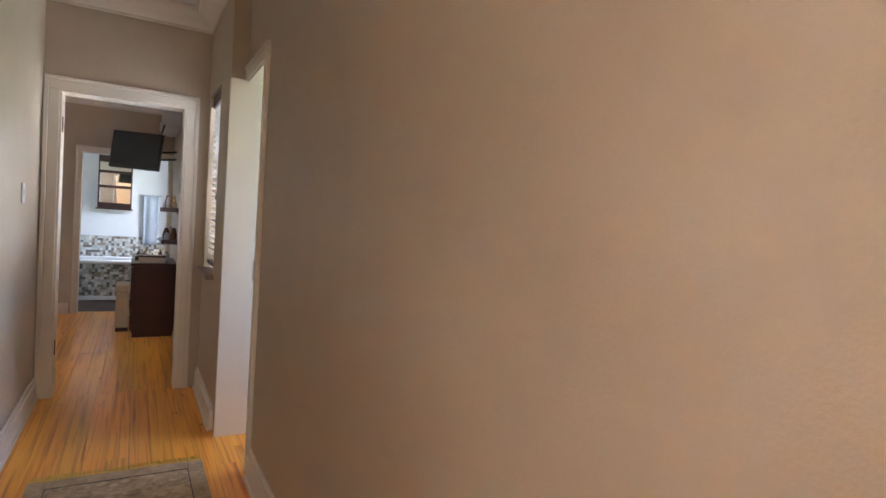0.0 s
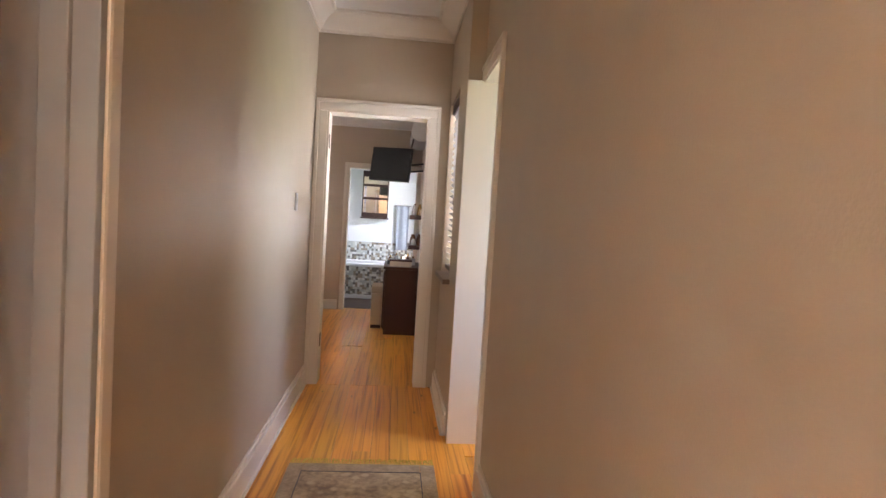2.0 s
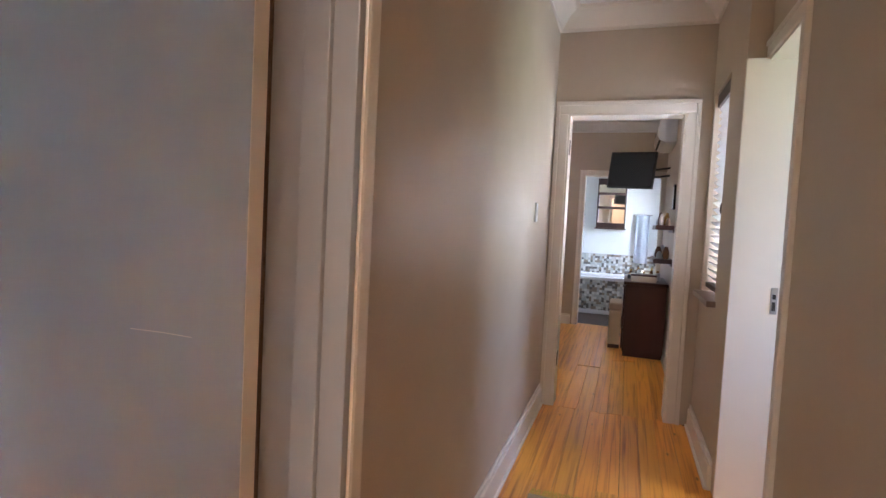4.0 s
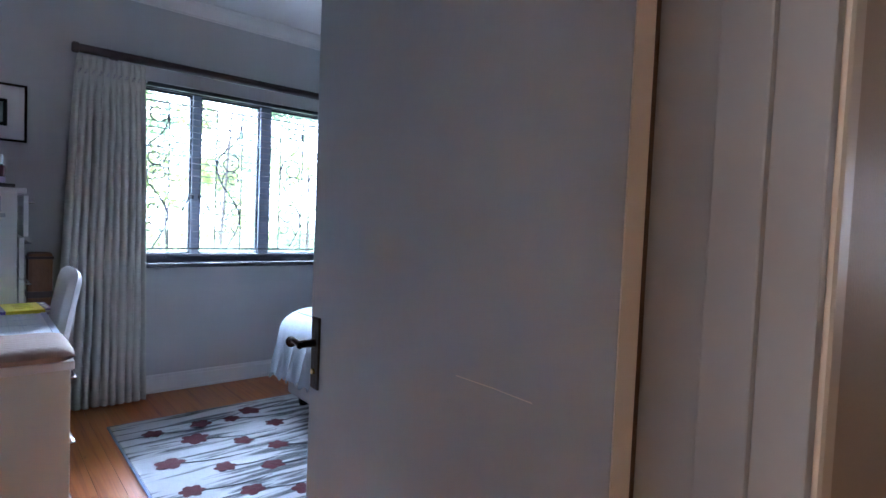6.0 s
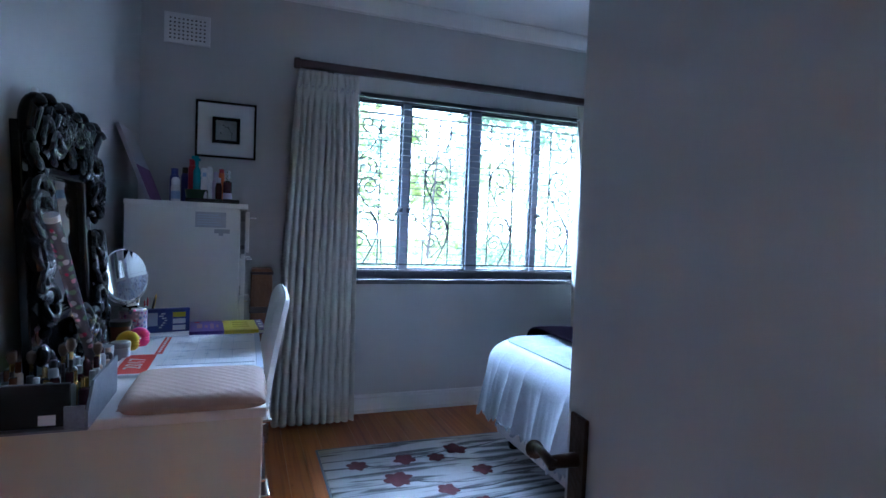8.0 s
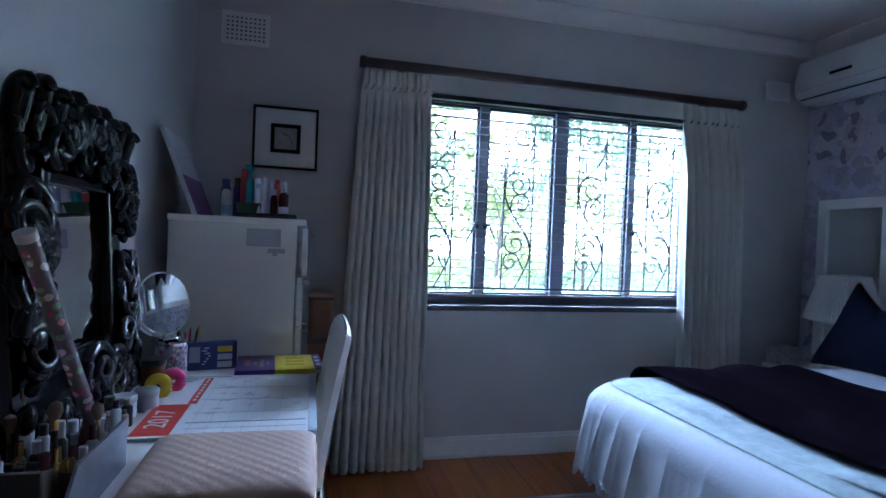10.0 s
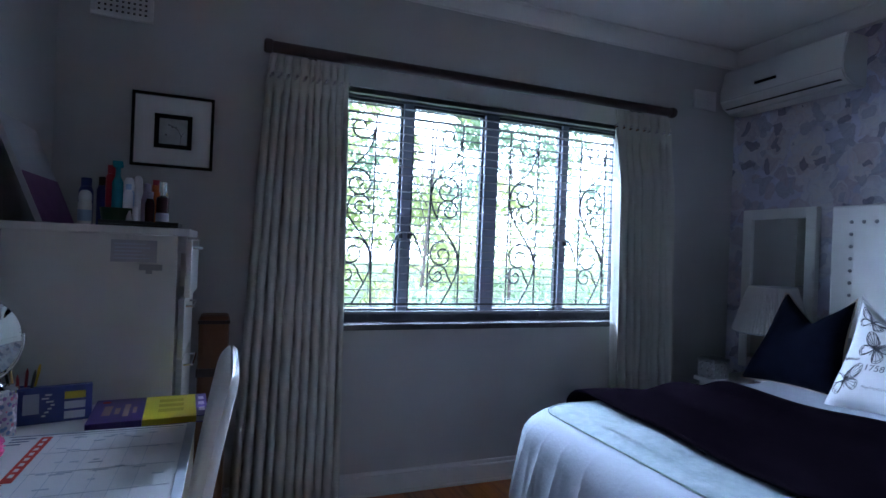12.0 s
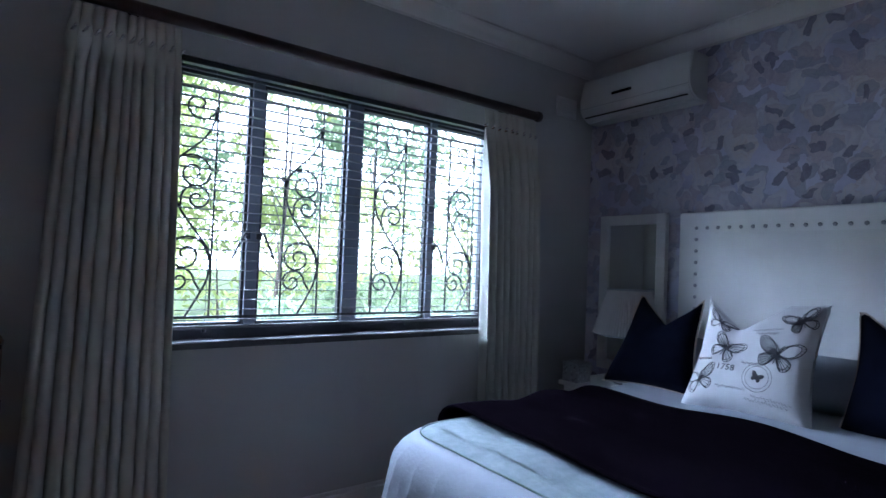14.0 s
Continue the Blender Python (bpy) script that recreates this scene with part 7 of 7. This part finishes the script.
sl = thing("window_2", (RX, -0.35, 0.9), "corridor window opening with a brown tiled sill", "window", "", "structure")
part("window_sill", boxes(((-0.045, -0.32, -0.03), (0.24, 0.30, 0.002)), bevel=0.004), mat("brown_quarry_tile", (0.20, 0.13, 0.10), 0.3, var=0.3, scale=20), sl, "brown tiled window sill")
part("window_frame", boxes(((0.16, -0.268, 0.003), (0.2, -0.235, 1.22)), ((0.16, 0.235, 0.003), (0.2, 0.268, 1.22)), ((0.16, -0.235, 0.003), (0.2, 0.235, 0.04)), ((0.16, -0.235, 1.18), (0.2, 0.235, 1.22)), ((0.165, -0.015, 0.04), (0.195, 0.015, 1.18)), bevel=0.003), M["trim_cool"], sl)
pn = part("pane", boxes(((0.178, -0.236, 0.04), (0.182, 0.236, 1.18))), M["glass"], sl)
pn.visible_shadow = False
sw = thing("light_switch", (HX + 0.001, -0.62, 1.28), "small white light switch on the corridor wall", "switch")
part("plate", boxes(((0, -0.035, 0), (0.008, 0.035, 0.11)), bevel=0.003), M["plastic_white"], sw)
part("rocker", boxes(((0.0081, -0.012, 0.035), (0.012, 0.012, 0.075)), bevel=0.002), M["plastic_white"], sw)
# unseen ceiling light behind the walker, added to explain the corridor's warm lamp
cl = thing("added_ceiling_light", (0.16, -5.35, CEIL), "round ceiling light mount, added unseen for the corridor's warm lamp", "ceiling light")
bm = bmesh.new()
lathe(bm, [(0.15, -0.03), (0.155, -0.015), (0.15, 0.0)], 28)
part("mount", bm, M["trim_cool"], cl, smooth=True)

# ---- far room ----
dr = thing("dresser", (0.70, 2.25, 0), "dark mahogany dresser against the far room wall", "dresser")
M["mahogany"] = mat("dark_mahogany", (0.055, 0.012, 0.012), 0.35, var=0.4, scale=8, stretch=(1, 1, 0.2))
part("body", boxes(((-0.185, -0.40, 0.05), (0.2, 0.40, 0.72)), bevel=0.006), M["mahogany"], dr)
part("top", boxes(((-0.205, -0.42, 0.7205), (0.21, 0.42, 0.75)), bevel=0.006), M["mahogany"], dr)
part("plinth", boxes(((-0.175, -0.39, 0), (0.19, 0.39, 0.05))), M["mahogany"], dr)
for z0, z1 in ((0.07, 0.28), (0.29, 0.49), (0.50, 0.70)):
    d2 = part("drawer", boxes(((-0.2, -0.38, z0), (-0.186, 0.38, z1)), bevel=0.003), M["mahogany"], dr)
    for y in (-0.2, 0.2):
        bm = bmesh.new()
        lathe(bm, [(0.006, 0), (0.012, 0.012), (0, 0.02)], 10)
        bmesh.ops.rotate(bm, verts=bm.verts, matrix=Euler((0, radians(-90), 0)).to_matrix())
        part("knob", bm, M["brushed"], d2, at=(-0.2, y, (z0 + z1) / 2))
st = thing("storage_stool", (0.43, 2.36, 0), "cream upholstered box stool beside the dresser", "stool")
part("body", boxes(((-0.062, -0.18, 0.04), (0.062, 0.18, 0.40)), bevel=0.012), mat("cream_leatherette", (0.60, 0.50, 0.36), 0.5, var=0.1, scale=10), st)
part("cushion", boxes(((-0.068, -0.186, 0.401), (0.068, 0.186, 0.49)), bevel=0.025), bpy.data.materials["cream_leatherette"], st)
part("plinth", boxes(((-0.058, -0.17, 0), (0.058, 0.17, 0.04))), M["darkwood"], st)
bx = thing("jewellery_box", (0.68, 2.0, 0.75), "pale wooden jewellery box on the dresser", "box")
part("body", boxes(((-0.12, -0.09, 0), (0.12, 0.09, 0.055)), bevel=0.004), mat("pale_box", (0.55, 0.5, 0.42), 0.5, var=0.1), bx)
part("lid", boxes(((-0.124, -0.094, 0.0555), (0.124, 0.094, 0.075)), bevel=0.004), M["mahogany"], bx)
rng = random.Random(15)
for k in range(9):
    r, h = rng.uniform(0.014, 0.03), rng.uniform(0.06, 0.14)
    a = rng.choice(("dark_plastic", "frost", "amber", "plastic_white", "plum_glass"))
    bottle("perfume_bottle", (0.56 + 0.065 * (k % 5) + rng.uniform(-0.008, 0.008), 2.2 + 0.14 * (k // 5) + rng.uniform(-0.02, 0.02), 0.75), [(r, 0), (r, h * 0.7), (r * 0.4, h * 0.8)], M[a], [(r * 0.5, h * 0.8 + 0.0005), (r * 0.5, h), (0, h)], M["gold"], f"small {names[a]} perfume bottle on the dresser", "bottle", "bottles on the dresser", n=10)
for z, nm in ((1.30, 0), (0.98, 1)):
    sh = thing("wall_shelf", (FX, 2.0, z), "dark wooden floating shelf on the far room wall", "shelf", "floating shelves")
    part("board", boxes(((-0.17, -0.32, -0.022), (-0.002, 0.32, 0.022)), bevel=0.004), M["mahogany"], sh)
    part("bracket", boxes(((-0.012, -0.3, -0.045), (-0.001, 0.3, -0.0225))), M["mahogany"], sh)
    for k in range(7):
        r, h = rng.uniform(0.02, 0.035), rng.uniform(0.06, 0.13)
        a = rng.choice(("skin_powder", "gold", "amber", "frost", "plastic_white"))
        bottle("shelf_ornament", (FX - 0.06 - 0.055 * (k % 2), 1.73 + 0.085 * k, z + 0.022), [(r * 0.8, 0), (r, h * 0.3), (r * 0.9, h * 0.6), (r * 0.45, h)], M[a], None, None, f"small {names[a]} ornament on the shelf", "ornament", "ornaments on the shelves", n=10)
pf = thing("photo_frame", (FX - 0.001, 1.9, 1.48), "small dark framed picture on the far room wall", "picture")
part("frame", boxes(((-0.018, -0.09, 0), (0, 0.09, 0.24)), bevel=0.004), M["black"], pf)
part("print", boxes(((-0.0195, -0.07, 0.02), (-0.0182, 0.07, 0.22))), M["frost"], pf)
tv = thing("television", (0.50, 3.02, 1.97), "flat black television on a wall bracket, tilted down and turned off", "television")
tv.matrix_world = pose(0.50, 2.98, 1.97, -8, 2, -24)
part("bezel", boxes(((-0.275, -0.02, -0.22), (0.275, 0.03, 0.215)), bevel=0.008), M["dark_plastic"], tv)
part("screen", boxes(((-0.26, -0.0225, -0.20), (0.26, -0.0202, 0.20))), mat("dark_screen", (0.012, 0.014, 0.016), 0.08), tv, "dark glossy screen")
bm = bmesh.new()
tube(bm, [(0.1, 0.03, 0.0), (0.3, 0.08, 0.03), (0.43, 0.05, 0.04)], 0.012, 8)
tube(bm, [(0.1, 0.03, -0.08), (0.3, 0.08, -0.06), (0.43, 0.05, -0.05)], 0.012, 8)
part("bracket", bm, M["dark_plastic"], tv)
air_con((FX - 0.003, 2.55, 2.17), 0.80, 0.27, 0.19, -90, "cream split air conditioner on the far room wall")
fb = thing("roman_blind", (FX + 0.06, 0.95, 0.85), "white slatted blind over the bright far room window", "blind")
s1 = part("slat", boxes(((-0.025, -0.39, -0.0016), (0.025, 0.39, 0.0016)), bevel=0.0008), M["blind_white"], fb, at=Matrix(pose(0, 0, 0.05, 0, 35, 0)))
for k in range(1, 24):
    o = new("slat", s1.data)
    o.parent = fb
    o.matrix_local = pose(0, 0, 0.05 + k * 0.042, 0, 35, 0)
part("head_rail", boxes(((-0.03, -0.395, 1.01), (0.03, 0.395, 1.048)), bevel=0.003), M["blind_white"], fb)
fs = thing("window_3", (FX, 0.95, 0.85), "far room window opening with a sill", "window", "", "structure")
part("window_sill", boxes(((-0.03, -0.42, -0.03), (0.19, 0.42, 0.002)), bevel=0.004), bpy.data.materials["brown_quarry_tile"], fs)

# ---- bathroom beyond ----
def mosaic():
    m = bpy.data.materials.new("stone_mosaic")
    m.use_nodes = True
    nt = m.node_tree
    b = nt.nodes["Principled BSDF"]
    co, sc, fl, wn3, r = nt.nodes.new("ShaderNodeTexCoord"), nt.nodes.new("ShaderNodeVectorMath"), nt.nodes.new("ShaderNodeVectorMath"), nt.nodes.new("ShaderNodeTexWhiteNoise"), nt.nodes.new("ShaderNodeValToRGB")
    sc.operation, fl.operation = "SCALE", "FLOOR"
    sc.inputs["Scale"].default_value = 28
    nt.links.new(co.outputs["Object"], sc.inputs[0])
    nt.links.new(sc.outputs[0], fl.inputs[0])
    nt.links.new(fl.outputs[0], wn3.inputs["Vector"])
    r.color_ramp.interpolation = "CONSTANT"
    cols = [(0.50, 0.50, 0.46), (0.16, 0.15, 0.14), (0.62, 0.63, 0.60), (0.28, 0.24, 0.19), (0.40, 0.42, 0.40)]
    while len(r.color_ramp.elements) < 5:
        r.color_ramp.elements.new(0.5)
    for k, c in enumerate(cols):
        r.color_ramp.elements[k].position, r.color_ramp.elements[k].color = k / 5, (*c, 1)
    nt.links.new(wn3.outputs["Value"], r.inputs[0])
    nt.links.new(r.outputs[0], b.inputs["Base Color"])
    b.inputs["Roughness"].default_value = 0.25
    return m


M["mosaic"] = mosaic()
solid("trim_mosaic_band", [((-0.6, 5.29, 0.55), (1.0, 5.2995, 0.86))], M["mosaic"], "band of small stone mosaic tiles", "tiles")
tub = thing("bathtub", (0.2, 4.9, 0), "built-in white bathtub with a stone mosaic front", "bathtub")
part("front", boxes(((-0.79, -0.4, 0.06), (0.79, -0.36, 0.5))), M["mosaic"], tub, "stone mosaic bath panel")
part("plinth", boxes(((-0.79, -0.41, 0), (0.79, -0.36, 0.06))), M["bath_wall"], tub)
part("rim", boxes(((-0.79, -0.42, 0.5005), (0.79, -0.28, 0.55)), ((-0.79, 0.28, 0.5005), (0.79, 0.395, 0.55)), ((-0.79, -0.28, 0.5005), (-0.65, 0.28, 0.55)), ((0.65, -0.28, 0.5005), (0.79, 0.28, 0.55)), bevel=0.015), M["trim_cool"], tub)
part("bowl", boxes(((-0.65, -0.28, 0.08), (0.65, 0.28, 0.1)), ((-0.66, -0.29, 0.1), (-0.64, 0.29, 0.5)), ((0.64, -0.29, 0.1), (0.66, 0.29, 0.5)), ((-0.64, -0.29, 0.1), (0.64, -0.27, 0.5)), ((-0.64, 0.27, 0.1), (0.64, 0.29, 0.5))), M["trim_cool"], tub)
mc = thing("mirror_cabinet", (0.24, 5.29, 1.28), "dark framed bathroom mirror cabinet with shelves", "cabinet")
part("body", boxes(((-0.22, -0.12, 0), (0.22, 0, 0.78)), bevel=0.006), M["darkwood"], mc)
for z0, z1, m in ((0.08, 0.30, "skin_powder"), (0.34, 0.52, "mirror"), (0.56, 0.68, "mirror")):
    part("mirror_panel", boxes(((-0.20, -0.1215, z0), (0.20, -0.1205, z1))), M["mirror"], mc)
part("shelf", boxes(((-0.24, -0.15, -0.02), (0.24, 0, 0.0)), bevel=0.003), M["darkwood"], mc)
tw = thing("towel", (0.72, 5.24, 0.75), "white towel hanging on the bathroom wall", "towel")
bm = bmesh.new()
sheet(bm, lambda u, v: ((u - 0.5) * 0.2, 0.02 * math.sin(9 * u) - 0.02, 0.75 * v), 16, 8)
part("cloth", bm, M["satin"], tw, smooth=True, thick=0.012)
bm = bmesh.new()
tube(bm, [(-0.14, 0.05, 0.76), (-0.14, -0.01, 0.76), (0.14, -0.01, 0.76), (0.14, 0.05, 0.76)], 0.008, 8)
part("rail", bm, M["chrome"], tw)

# daylight that enters by the other openings, and the corridor's added warm lamp
area_lamp("side_room_daylight", (2.3, -1.5, 1.5), (1.0, -1.4, 1.3), 0.95, 1.1, 1.2, (0.86, 0.9, 1.0))
area_lamp("corridor_window_daylight", (1.5, -0.35, 1.6), (0.4, -0.4, 1.2), 0.5, 1.1, 2.6, (0.9, 0.94, 1.0))
area_lamp("far_window_daylight", (1.45, 0.95, 1.6), (0.2, 1.1, 1.0), 0.8, 1.0, 26, (0.95, 0.95, 1.0))
area_lamp("bath_window_daylight", (1.3, 4.55, 1.7), (0.2, 4.7, 1.0), 0.7, 0.9, 4, (0.85, 0.92, 1.0))
area_lamp("ceiling_bulb", (0.16, -5.35, CEIL - 0.04), (0.16, -5.35, 0), 0.28, 0.28, 5.2, (1.0, 0.84, 0.65))

# ---- floor boards ----
planks("floor", BX, 1.3, -6.2, 0.0, "y", 0.102, (0.3, 0.72))
planks("floor", -1.6, FX, 0.0, 3.52, "y", 0.102, (0.4,))
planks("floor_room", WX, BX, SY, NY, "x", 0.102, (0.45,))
